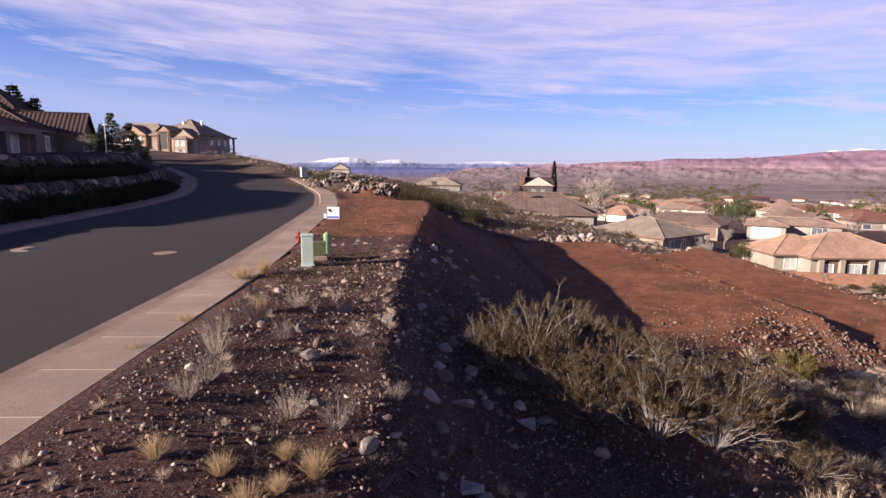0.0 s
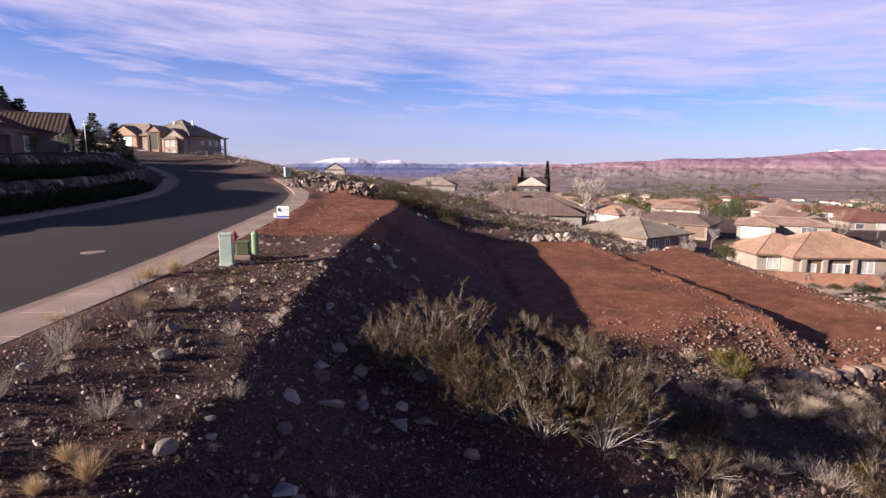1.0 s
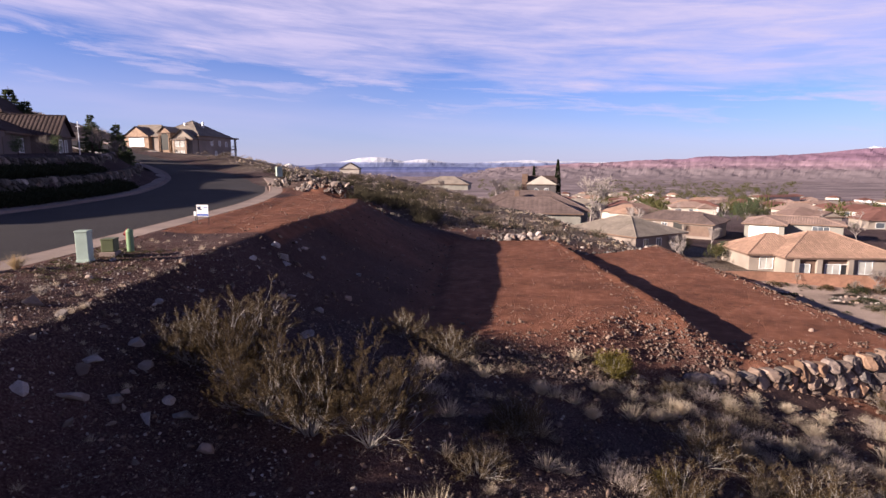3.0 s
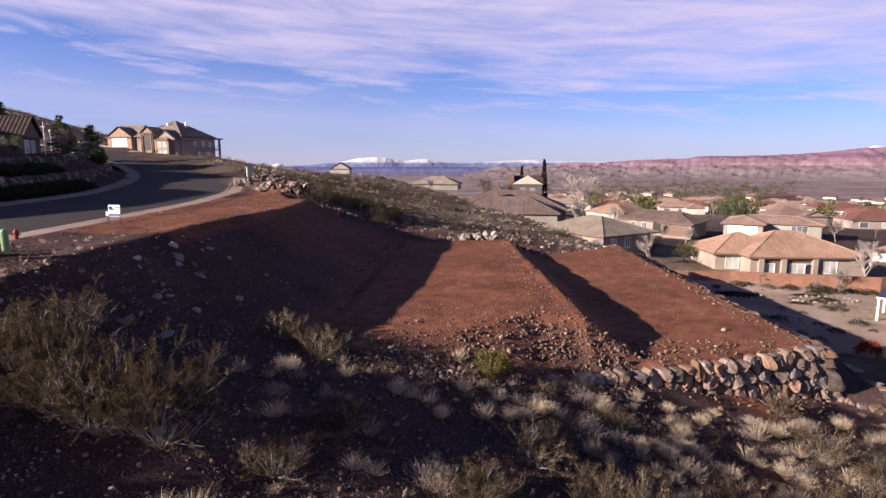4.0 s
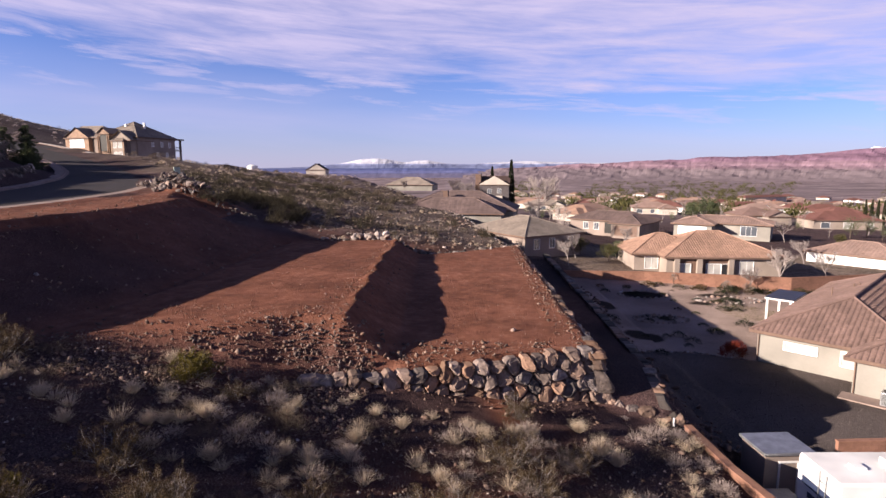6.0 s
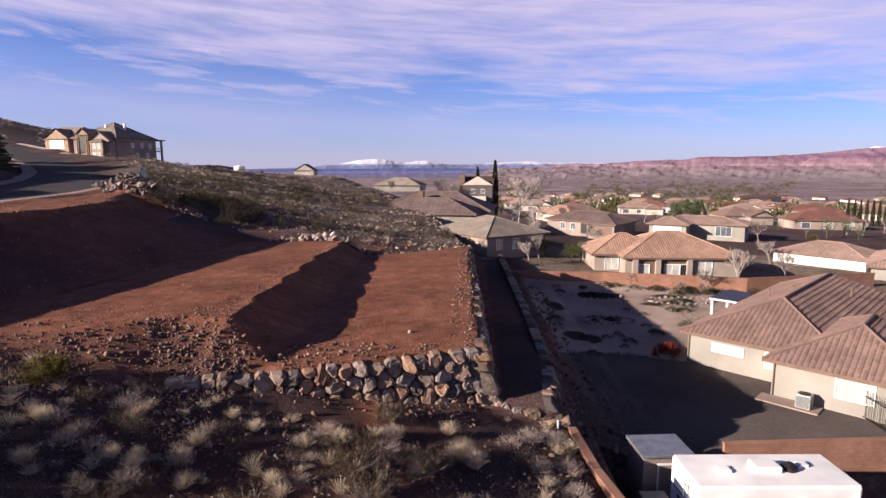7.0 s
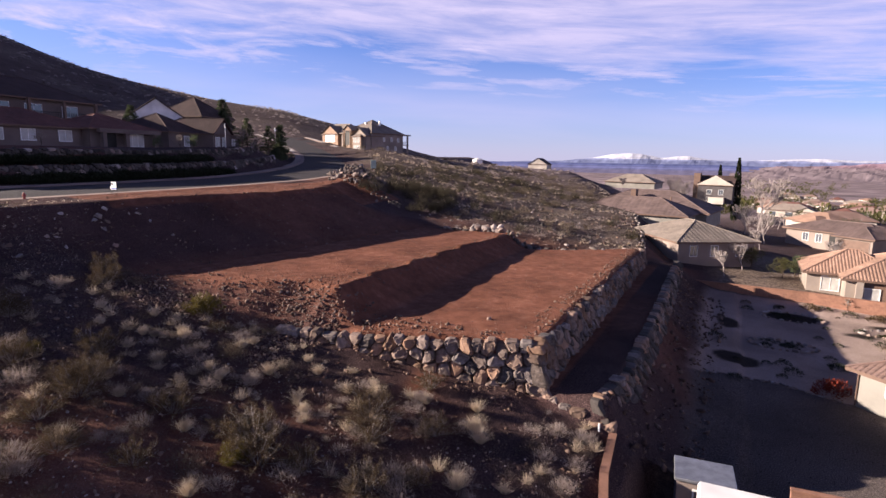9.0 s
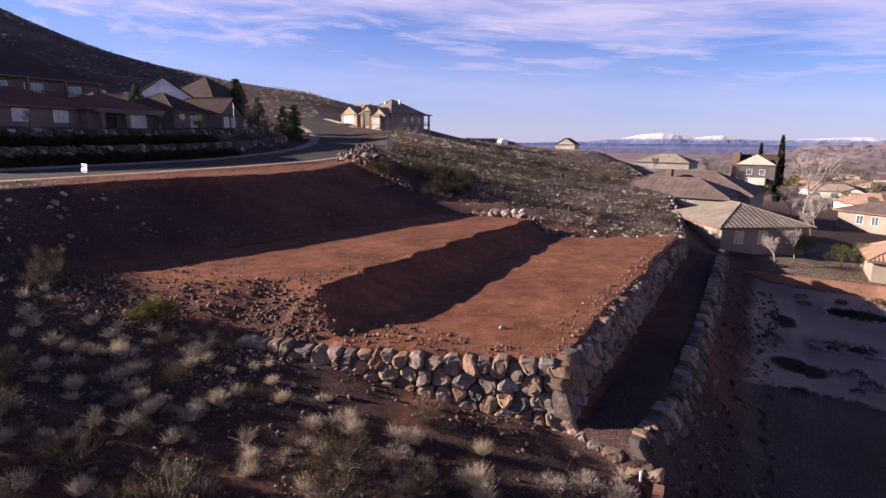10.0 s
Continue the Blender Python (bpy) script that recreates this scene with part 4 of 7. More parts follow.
# orange-tiled house
h2 = house_at(50.5, 76.3, -10.95, 0, "tan stucco house with orange barrel tile hip roof")
wing(h2, (0, 0, 14.6, 11.6), -1.1, 2.3, 0.44, STUCCO, TILE_ORANGE)
wing(h2, (-3.4, 2.8, 6, 11.2), -1.1, 2.3, 0.5, STUCCO, TILE_ORANGE)
opening(h2, (-1.1, 2.8, 0.2), (1, 0), 1.7, 1.6, BLIND, bars=1)
# no recess is cut: a dark panel on the wall carries the patio's shade
part("patio_recess", Build().box((1.5, -0.03, -0.9), (8.2, 0.06, 2.0)), FASCIA, h2, "flat dark panel standing in for the shaded patio recess")
opening(h2, (2.3, -0.06, -0.9), (1, 0), 1.5, 2.2, BLIND, "patio_door", 0)
opening(h2, (6.0, -0.06, -0.9), (1, 0), 1.9, 2.2, BLIND, "patio_door", 1)
# dark pane here stands in for the shaded end of the recess
opening(h2, (7.4, -0.06, -0.9), (1, 0), 0.9, 2.2, DARK_GLASS, "patio_door", 0)
opening(h2, (10.2, 0, 0.1), (1, 0), 1.7, 1.7, BLIND, bars=1)
for x in (1.2, 4.1, 8.1):
    part("patio_post", Build().box((x - 0.32, -0.5, -1.1), (x + 0.32, 0.05, 2.1)), STUCCO, h2)

# grey-tiled house below the natural slope
h1 = house_at(32.6, 82.3, -9.85, 35, "stucco house with weathered grey tile hip roof")
wing(h1, (0.3, 0.3, 11.2, 13.5), -0.6, 2.95, 0.37, STUCCO_GREY, TILE_GREY, 0.6, tiles=(0.62, 0.42, 0.04))
wing(h1, (5, 7, 13.2, 16), -0.6, 2.7, 0.36, STUCCO_GREY, TILE_GREY, 0.6, tiles=(0.62, 0.42, 0.04))
for x in (2.5, 5.5, 9.2):
    opening(h1, (x, 0.3, 0.9), (1, 0), 1.0, 1.4, GLASS, bars=1)

# brown-roofed house behind it
h0 = house_at(31.0, 115.0, -9.6, 173, "large house with plain brown tile roof")
wing(h0, (-2, -24, 23, -8), 0, 3.3, 0.43, STUCCO_PALE, TILE_UMBER, 0.6, tiles=(0.95, 0.4, 0.02))
wing(h0, (0, -11, 21, 1), 0, 3.3, 0.43, STUCCO_PALE, TILE_UMBER, 0.6, tiles=(0.95, 0.4, 0.02))
wing(h0, (4, -26, 10, -15), 0, 4.2, 0.5, STUCCO_PALE, TILE_UMBER, 0.4, tiles=(0.95, 0.4, 0.02))
part("chimney", Build().box((12.6, -12.4, 3.0), (13.6, -10.6, 7.2)), FASCIA, h0)
part("roof_vent", Build().tube((5.4, -10.5, 4.0), (5.4, -10.5, 6.0), 0.12), FASCIA, h0)

# dark two-storey house with a white gable
ht = house_at(27.8, 190, -8.6, -8, "dark two-storey house with a pale front gable")
SIDING = material("dark_siding", (0.10, 0.085, 0.085), 0.8, None, 5, 1, 0.4, 0.1)
wing(ht, (0, 0, 9.5, 9), 0, 5.5, 0.58, SIDING, TILE_DARK, 0.3, gable="ab", tiles=None)
part("gable_front", Build().box((0.0, -0.12, 5.35), (9.5, 0.0, 5.6)), WHITE, ht)
g = Build()
g.face((-0.3, -0.5, 5.45), (9.8, -0.5, 5.45), (4.75, -0.5, 8.3))
g.face((9.8, -0.42, 5.45), (-0.3, -0.42, 5.45), (4.75, -0.42, 8.3))
part("gable_face", g, CREAM, ht)
part("porch", Build().box((3.4, -2.2, 0), (7.6, -0.1, 1.9)), CREAM, ht)
part("chimney", Build().box((-1.6, 1, 0), (0.2, 3, 8.8)), FASCIA, ht)
for x in (3.2, 6.4):
    opening(ht, (x, 0, 2.7), (1, 0), 1.2, 1.4, GLASS, bars=1)
    opening(ht, (x, 0, 0.4), (1, 0), 1.2, 1.4, GLASS, bars=1)

# houses across the street below
hg = house_at(49.9, 135.0, -12.0, -38, "tan house with brown garage door and arched entry")
wing(hg, (-2, 0, 15.5, 9), -1.5, 2.9, 0.36, STUCCO_GREY, TILE_UMBER, 0.6, tiles=(0.5, 0.6, 0.06))
wing(hg, (9.5, -3, 15.8, 5), -1.5, 2.8, 0.45, STUCCO_GREY, TILE_UMBER, 0.6, tiles=(0.5, 0.6, 0.06))
opening(hg, (12.8, -3, 0), (1, 0), 5.0, 2.2, FASCIA, "garage_door", 0, STUCCO_GREY)
opening(hg, (7.6, 0, 0), (1, 0), 2.0, 2.4, IRON, "front_door", 0, STUCCO_GREY)
for x in (2, 4.6):
    opening(hg, (x, 0, 0.7), (1, 0), 1.1, 1.5, GLASS, bars=1)

hp = house_at(71.4, 131, -12.1, -30, "pink stucco house with pale tile roof and white garage door")
wing(hp, (0, 0, 18, 9.5), -3, 2.9, 0.24, STUCCO_PALE, TILE_PINK, 0.6, tiles=(0.5, 0.6, 0.05))
wing(hp, (0, -5, 7.5, 6), -3, 2.9, 0.3, STUCCO_PALE, TILE_PINK, 0.6, tiles=(0.5, 0.6, 0.05))
opening(hp, (3.7, -5, 0), (1, 0), 5.5, 2.3, WHITE, "garage_door", 0)
opening(hp, (14, 0, 0.4), (1, 0), 3, 2.0, GLASS, bars=2)

hw = house_at(79, 95, -13.4, -50, "white stucco house with terracotta roof")
wing(hw, (0, 0, 12.5, 9), 0, 3.0, 0.35, WHITE, TILE_PINK, 0.4, tiles=(0.5, 0.6, 0.05))
hq = house_at(84, 80, -13.0, -35, "long house with faded pink tile roof")
wing(hq, (0, 0, 24, 14), 0, 2.8, 0.38, STUCCO_PALE, TILE_PINK, 0.6, tiles=(0.4, 0.5, 0.06))

# far gabled house on the shoulder, and one at the valley's rim
hs = house_at(-49.5, 257, -1.2, 6, "pale gabled house on the hill's shoulder")
wing(hs, (0, 0, 8.6, 11), -1, 2.4, 0.62, CREAM, TILE_DARK, 0.3, gable="ab", tiles=None)
hr = house_at(-11.5, 246, -7.6, -6, "low house with wide grey hip roof")
wing(hr, (0, 0, 20, 14), 0, 2.6, 0.42, STUCCO_PALE, TILE_GREY, 0.6, tiles=None)

# mansion above the bend
def arch_face(w, h, t, n=10):
    """An upright arched panel of width w and total height h, t thick, its foot in the origin; it faces -y."""
    b = Build()
    r = w / 2
    edge = [(-r, 0.0)] + [(-r * math.cos(math.pi * i / n), h - r + r * math.sin(math.pi * i / n)) for i in range(n + 1)] + [(r, 0.0)]
    b.face(*[(x, -t, z) for x, z in edge])
    for (x, z), (u, v) in zip(edge, edge[1:]):
        b.face((x, 0, z), (u, 0, v), (u, -t, v), (x, -t, z))
    return b


mans = house_at(-61.4, 146.3, 4.4, 79 - 90, "two-storey tan stucco house with stone gables and balcony")
wing(mans, (-13.5, 0.6, 0, 14.6), -0.6, 6.1, 0.6, STUCCO_GREY, TILE_GREY, 0.5, tiles=(0.6, 0.7, 0.05))
wing(mans, (-6.4, -1.4, -0.3, 6), -0.6, 5.2, 0.72, STUCCO, TILE_GREY, 0.35, gable="a", tiles=(0.6, 0.7, 0.05))
wing(mans, (-4.9, -2.5, -1.6, 2), -0.6, 5.0, 0.5, STUCCO, TILE_GREY, 0.3, tiles=(0.6, 0.7, 0.05))
wing(mans, (-10.6, -1.0, -7.2, 5), -0.6, 6.9, 0.8, STONE, TILE_GREY, 0.35, gable="a", tiles=None)
wing(mans, (-22.6, 1.5, -11, 11), -0.4, 6.2, 0.62, STUCCO_PALE, TILE_GREY, 0.4, gable="a", tiles=(0.6, 0.7, 0.05))
wing(mans, (-22.4, 0.2, -14.9, 8.6), -0.4, 6.0, 0.66, STONE, TILE_GREY, 0.35, gable="a", tiles=None)
opening(mans, (-18.6, 0.2, 3.4), (1, 0), 4.6, 2.4, WHITE, "garage_door", 0)
for x, z in ((-4.0, 0.6), (-2.5, 0.6), (-4.0, 3.2), (-2.5, 3.2)):
    opening(mans, (x, -2.5, z), (1, 0), 0.95, 1.5, BLIND, bars=0)
entry = part("front_door", arch_face(2.2, 4.4, 0.06), IRON, mans, "dark arched entry two storeys high", m=pose(-8.9, -1.0, 2.4))
part("door_surround", arch_face(2.7, 4.7, 0.03), STONE, entry, m=pose(0, 0, 0))
for x in (-10.4, -7.4):
    part("entry_column", Build().tube((x, -1.3, -0.4), (x, -1.3, 6.3), 0.2, 0.17, 10), STONE, mans)
for x in (-5.05, -1.5):
    q = Build()
    for i in range(13):
        q.box((x - (0.22 if i % 2 else 0.14), -2.56, -0.2 + i * 0.4), (x + (0.22 if i % 2 else 0.14), -2.35, 0.17 + i * 0.4))
    part("quoin", q, STONE, mans)
for y, z in ((6.0, 3.7), (9.4, 3.7), (12.4, 3.6), (7.6, 0.9), (11.2, 0.9)):
    opening(mans, (0, y, z), (0, 1), 0.75, 1.25, BLIND, bars=0)
part("balcony_floor", Build().box((-7, 14.6, 2.7), (0, 17.4, 2.95)), STUCCO_GREY, mans)
part("balcony_roof", Build().box((-8, 14.4, 5.75), (0.45, 17.9, 6.1)), TILE_GREY, mans)
for x in (-6.8, -0.3):
    part("balcony_post", Build().box((x - 0.22, 16.9, -1.5), (x + 0.22, 17.35, 5.9)), STUCCO_GREY, mans)
rl = Build().box((-6.8, 17.15, 3.8), (-0.3, 17.22, 3.88))
for i in range(24):
    rl.box((-6.6 + i * 0.27, 17.16, 2.95), (-6.56 + i * 0.27, 17.2, 3.8))
part("railing", rl, IRON, mans)
for x, y, z in ((-7.4, 5.2, 9.0), (-3.8, 7.8, 9.4)):
    part("roof_vent", Build().box((x - 0.22, y - 0.22, z - 1.6), (x + 0.22, y + 0.22, z + 0.7)), WHITE, mans)

# houses on the uphill side of the road
ha = house_at(-42.0, 38.6, 4.0, 98, "low tan ranch house with arched porch and red-brown roof")
wing(ha, (-8, 0, 14, 12), -0.4, 2.7, 0.38, STUCCO_TAUPE, TILE_RED, 0.5, tiles=(0.5, 0.6, 0.05))
wing(ha, (12, -1.5, 23.5, 9), -0.4, 2.8, 0.4, STUCCO_TAUPE, TILE_RED, 0.6, tiles=(0.5, 0.6, 0.05))
for x in (-5, 0.5, 4.5, 9.5):
    opening(ha, (x, 0, 0.8), (1, 0), 1.8, 1.4, BLIND, bars=1)
opening(ha, (15, -1.5, 0.0), (1, 0), 2.4, 2.2, IRON, "front_door", 0, STUCCO_TAUPE)
opening(ha, (19.5, -1.5, 0.3), (1, 0), 3.0, 1.9, BLIND, bars=2)
for x in (13.4, 17.2, 22.4):
    part("porch_column", Build().box((x - 0.3, -2.7, -0.4), (x + 0.3, -2.1, 2.5)), STUCCO_TAUPE, ha)
part("porch_beam", Build().box((12.6, -2.75, 2.15), (23.2, -2.05, 2.75)), STUCCO_TAUPE, ha)
hb = house_at(-47.6, 69.2, 4.2, 111, "stucco house with steep brown gables above the garden wall")
wing(hb, (-3, 0, 8, 11), -0.4, 2.9, 0.55, STUCCO_TAUPE, TILE_DARK, 0.5, tiles=(0.5, 0.6, 0.05))
wing(hb, (6, -3, 13, 9), -0.4, 2.9, 0.72, STUCCO_TAUPE, TILE_DARK, 0.4, gable="a", tiles=(0.5, 0.6, 0.05))
wing(hb, (12, 1.4, 25, 10), -0.4, 2.7, 0.5, STUCCO_TAUPE, TILE_DARK, 0.4, tiles=(0.5, 0.6, 0.05))
for x, y, w in ((2.4, 0, 1.6), (7.6, -3, 1.5), (9.9, -3, 1.0), (15.4, 1.4, 1.5), (18.6, 1.4, 0.9), (22.4, 1.4, 1.2)):
    opening(hb, (x, y, 0.5), (1, 0), w, 1.7, BLIND, bars=0)
hc = house_at(-57.5, 26, 6.0, 97, "dark two-storey house high on the slope")
wing(hc, (14, 0, 38, 14), -3, 5.7, 0.46, STUCCO_TAUPE, TILE_DARK, 0.9, tiles=(0.7, 0.8, 0.05))
# taller wing, mostly out of view, added to cast shadow over the road
wing(hc, (-14, -1, 21, 16), -3, 8.0, 0.5, STUCCO_TAUPE, TILE_DARK, 0.7, tiles=None)
part("balcony_floor", Build().box((20, -2.2, 2.4), (37, 0, 2.65)), FASCIA, hc)
for x in (20.2, 25.6, 31.2, 36.8):
    part("balcony_post", Build().box((x - 0.2, -2.1, -3), (x + 0.2, -1.7, 5.5)), FASCIA, hc)
rl = Build().box((20, -2.1, 3.5), (37, -2.02, 3.58))
for i in range(60):
    rl.box((20.2 + i * 0.28, -2.09, 2.65), (20.24 + i * 0.28, -2.05, 3.5))
part("railing", rl, IRON, hc)
for x in (2, 8, 14, 22.5, 27.5, 33.5):
    opening(hc, (x, 0, 3.0), (1, 0), 2.6, 1.7, GLASS, bars=1)
hd = house_at(-64.0, 71.5, 6.0, 48, "pale gabled house behind the garden houses")
wing(hd, (-1, 0, 10, 14), -2.5, 3.6, 0.72, WHITE, TILE_DARK, 0.3, gable="a", tiles=(0.6, 0.7, 0.05))
he = house_at(-64.5, 88.0, 7.0, 105, "house with a tall dark hip roof")
wing(he, (0, 0, 11.5, 11.5), -3, 4.4, 0.72, STUCCO_TAUPE, TILE_DARK, 0.5, tiles=(0.6, 0.7, 0.05))
opening(he, (4, 0, 1.8), (1, 0), 1.6, 1.4, BLIND, bars=1)

# the town in the valley
town = random.Random(21)
spots = [(293, 540, 24, 52, 9, TILE_RED)]
tries = 0
while len(spots) < 125 and tries < 9000:
    tries += 1
    az, rr = radians(town.uniform(2, 47)), 185 * (850 / 185) ** town.random()
    x, y = 33 + rr * math.sin(az), rr * math.cos(az)
    if y < 105 or (x < 60 and y < 150) or (x < 100 and y < 120):
        continue
    if any(math.hypot(x - p[0], y - p[1]) < 15 + 0.02 * rr for p in spots) or (x < 45 and 150 < y < 235):
        continue
    spots.append((x, y, town.uniform(-50, 10), town.uniform(10, 17), town.uniform(8, 11), town.choice([TILE_ORANGE, TILE_PINK, TILE_BROWN, TILE_PINK, TILE_GREY, TILE_RED])))
for x, y, deg, w, d, tile in spots:
    wall_m = town.choice([CREAM, STUCCO, WHITE, CREAM])
    big = w > 40
    hv = house_at(x, y, ground_z(x, y) - 0.2, deg, "white two-storey lodge with red roof" if big else "small stucco house with tile roof in the valley", "" if big else "valley houses")
    wing(hv, (-w / 2, -d / 2, w / 2, d / 2), -1, 6.5 if big else 2.9, 0.4, wall_m, tile, 0.5, tiles=None)
    if town.random() < 0.7:
        q = town.uniform(-w / 3, w / 5)
        wing(hv, (q, -d / 2 - 3.5, q + 6.5, 0), -1, 2.9, 0.42, wall_m, tile, 0.4, gable="a" if town.random() < 0.5 else "", tiles=None)
    for k in range(3 if not big else 9):
        opening(hv, (-w / 2 + w * (k + 0.5) / (3 if not big else 9), -d / 2, 0.7), (1, 0), town.choice([1.5, 2.2]), 1.5, town.choice([GLASS, BLIND]), bars=0)


# ==== far ranges ====
def far_range(name, label, prof, r0, r1, mat, rough, seed, base=-80.0, steps=7, sharp=1.0):
    """A range of hills between two distances, by its skyline: (degrees right of +y, metres high)."""
    s = Build()
    az = np.arange(prof[0][0], prof[-1][0], 0.18)
    top = np.interp(az, [p[0] for p in prof], [p[1] for p in prof])
    n = steps
    for a, h in zip(az, top):
        for j in range(n):
            t = j / (n - 1)
            rr = r0 + (r1 - r0) * t
            x, y = 35 + rr * math.sin(radians(a)), rr * math.cos(radians(a))
            k = noise.fractal(Vector((x / 260, y / 260, seed)), 1.0, 2.0, 5)
            g = noise.fractal(Vector((x / 70, y / 70, seed + 9)), 1.0, 2.0, 4)
            e = t ** sharp
            z = base + (h - base) * e + rough * (k * 0.7 + g * 0.35) * min(1, 3 * t) * (0.35 if j == n - 1 else 1.0)
            s.v.append((x, y, z))
    for i in range(len(az) - 1):
        for j in range(n - 1):
            q = i * n + j
            s.f.append((q, q + n, q + n + 1, q + 1))
    return tagged(part(name, s, mat), label, "mountains", kind="structure")


def strata_material(name, low, mid, high, z0, z1, band):
    m = bpy.data.materials.new(name)
    m.use_nodes = True
    n, l = m.node_tree.nodes, m.node_tree.links
    b = n["Principled BSDF"]
    b.inputs["Roughness"].default_value, b.inputs["Specular IOR Level"].default_value = 1.0, 0.0
    tc = n.new("ShaderNodeTexCoord")
    sp = n.new("ShaderNodeSeparateXYZ")
    l.new(tc.outputs["Object"], sp.inputs[0])
    nz = n.new("ShaderNodeTexNoise")
    nz.inputs["Scale"].default_value, nz.inputs["Detail"].default_value = 0.006, 8
    l.new(tc.outputs["Object"], nz.inputs["Vector"])
    ma = n.new("ShaderNodeMath")
    ma.operation = "MULTIPLY_ADD"
    l.new(nz.outputs[0], ma.inputs[0])
    ma.inputs[1].default_value = band
    l.new(sp.outputs["Z"], ma.inputs[2])
    mr = n.new("ShaderNodeMapRange")
    mr.inputs[1].default_value, mr.inputs[2].default_value = z0 + band / 2, z1 + band / 2
    l.new(ma.outputs[0], mr.inputs[0])
    cr = n.new("ShaderNodeValToRGB")
    stops = [(0.0, low), (0.3, low), (0.45, mid), (0.52, tuple(v * 1.35 for v in mid)), (0.6, mid), (0.75, high), (0.83, tuple(v * 0.75 for v in high)), (1.0, high)]
    while len(cr.color_ramp.elements) < len(stops):
        cr.color_ramp.elements.new(0.5)
    for e, (p, c) in zip(cr.color_ramp.elements, stops):
        e.position, e.color = p, (*c, 1)
    l.new(mr.outputs[0], cr.inputs[0])
    n2 = n.new("ShaderNodeTexNoise")
    n2.inputs["Scale"].default_value, n2.inputs["Detail"].default_value = 0.022, 10
    mp = n.new("ShaderNodeMapping")
    mp.inputs["Scale"].default_value = (1.0, 0.25, 1.6)
    l.new(tc.outputs["Object"], mp.inputs["Vector"])
    l.new(mp.outputs[0], n2.inputs["Vector"])
    vr = n.new("ShaderNodeMapRange")
    vr.inputs[1].default_value, vr.inputs[2].default_value, vr.inputs[3].default_value, vr.inputs[4].default_value = 0.3, 0.7, 0.82, 1.15
    l.new(n2.outputs[0], vr.inputs[0])
    hs = n.new("ShaderNodeHueSaturation")
    l.new(vr.outputs[0], hs.inputs["Value"])
    l.new(cr.outputs[0], hs.inputs["Color"])
    l.new(hs.outputs[0], b.inputs["Base Color"])
    return m


# lilac haze of distance put into the banded rock colours
MESA = strata_material("hazy_mesa_rock", (0.20, 0.158, 0.17), (0.235, 0.155, 0.185), (0.235, 0.142, 0.195), -70, 75, 24)
# snow's blue shadow and the blue of distance are put into these colours
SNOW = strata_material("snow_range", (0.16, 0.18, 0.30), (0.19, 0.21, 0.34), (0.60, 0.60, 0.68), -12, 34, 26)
BLUE = strata_material("haze_blue_plain", (0.15, 0.14, 0.22), (0.13, 0.14, 0.27), (0.12, 0.14, 0.30), -75, -10, 14)
far_range("mesa_range", "red sandstone mesas in banded layers, tinted lilac for haze", [(-1, -55), (2, -22), (6, -6), (9, 10), (10.9, 18), (12, 14), (15, 24), (18.5, 42), (20, 46), (22, 60), (24, 58), (26, 64), (28, 61), (30, 74), (33, 96), (36, 110), (44, 118), (58, 122)], 3100, 4100, MESA, 24, 3, steps=18, sharp=1.25)
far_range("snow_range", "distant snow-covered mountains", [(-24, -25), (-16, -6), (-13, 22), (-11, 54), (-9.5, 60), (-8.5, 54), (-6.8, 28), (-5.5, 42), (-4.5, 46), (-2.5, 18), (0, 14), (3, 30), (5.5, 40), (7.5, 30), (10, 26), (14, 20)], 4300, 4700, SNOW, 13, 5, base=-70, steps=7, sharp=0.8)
far_range("blue_range", "low hills across the plain, coloured blue like distance haze", [(-26, -20), (-16, -18), (-9, -16), (-2, -14), (4, -24), (12, -30)], 3600, 4200, BLUE, 5, 8, base=-85, steps=5)
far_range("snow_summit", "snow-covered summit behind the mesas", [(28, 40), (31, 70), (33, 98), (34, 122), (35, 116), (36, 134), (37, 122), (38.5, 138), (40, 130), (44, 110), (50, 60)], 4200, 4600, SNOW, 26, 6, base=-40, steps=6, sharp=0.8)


# ==== plants ====
def leafy(name, a, b, rough=0.8, through=0.25):
    """A leaf material: two tones by leaf, some light let through."""
    m = bpy.data.materials.new(name)
    m.use_nodes = True
    n, l = m.node_tree.nodes, m.node_tree.links
    p = n["Principled BSDF"]
    p.inputs["Roughness"].default_value, p.inputs["Specular IOR Level"].default_value = rough, 0.15
    g = n.new("ShaderNodeNewGeometry")
    o = n.new("ShaderNodeObjectInfo")
    ad = n.new("ShaderNodeMath")
    ad.operation = "MULTIPLY_ADD"
    ad.inputs[1].default_value = 0.35
    l.new(o.outputs["Random"], ad.inputs[0])
    sc = n.new("ShaderNodeMath")
    sc.operation = "MULTIPLY"
    sc.inputs[1].default_value = 0.65
    l.new(g.outputs["Random Per Island"], sc.inputs[0])
    l.new(sc.outputs[0], ad.inputs[2])
    x = n.new("ShaderNodeMix")
    x.data_type = "RGBA"
    l.new(ad.outputs[0], x.inputs["Factor"])
    x.inputs["A"].default_value, x.inputs["B"].default_value = (*a, 1), (*b, 1)
    l.new(x.outputs["Result"], p.inputs["Base Color"])
    t = n.new("ShaderNodeBsdfTranslucent")
    l.new(x.outputs["Result"], t.inputs["Color"])
    ms = n.new("ShaderNodeMixShader")
    ms.inputs[0].default_value = through
    l.new(p.outputs[0], ms.inputs[1])
    l.new(t.outputs[0], ms.inputs[2])
    l.new(ms.outputs[0], n["Material Output"].inputs[0])
    return m


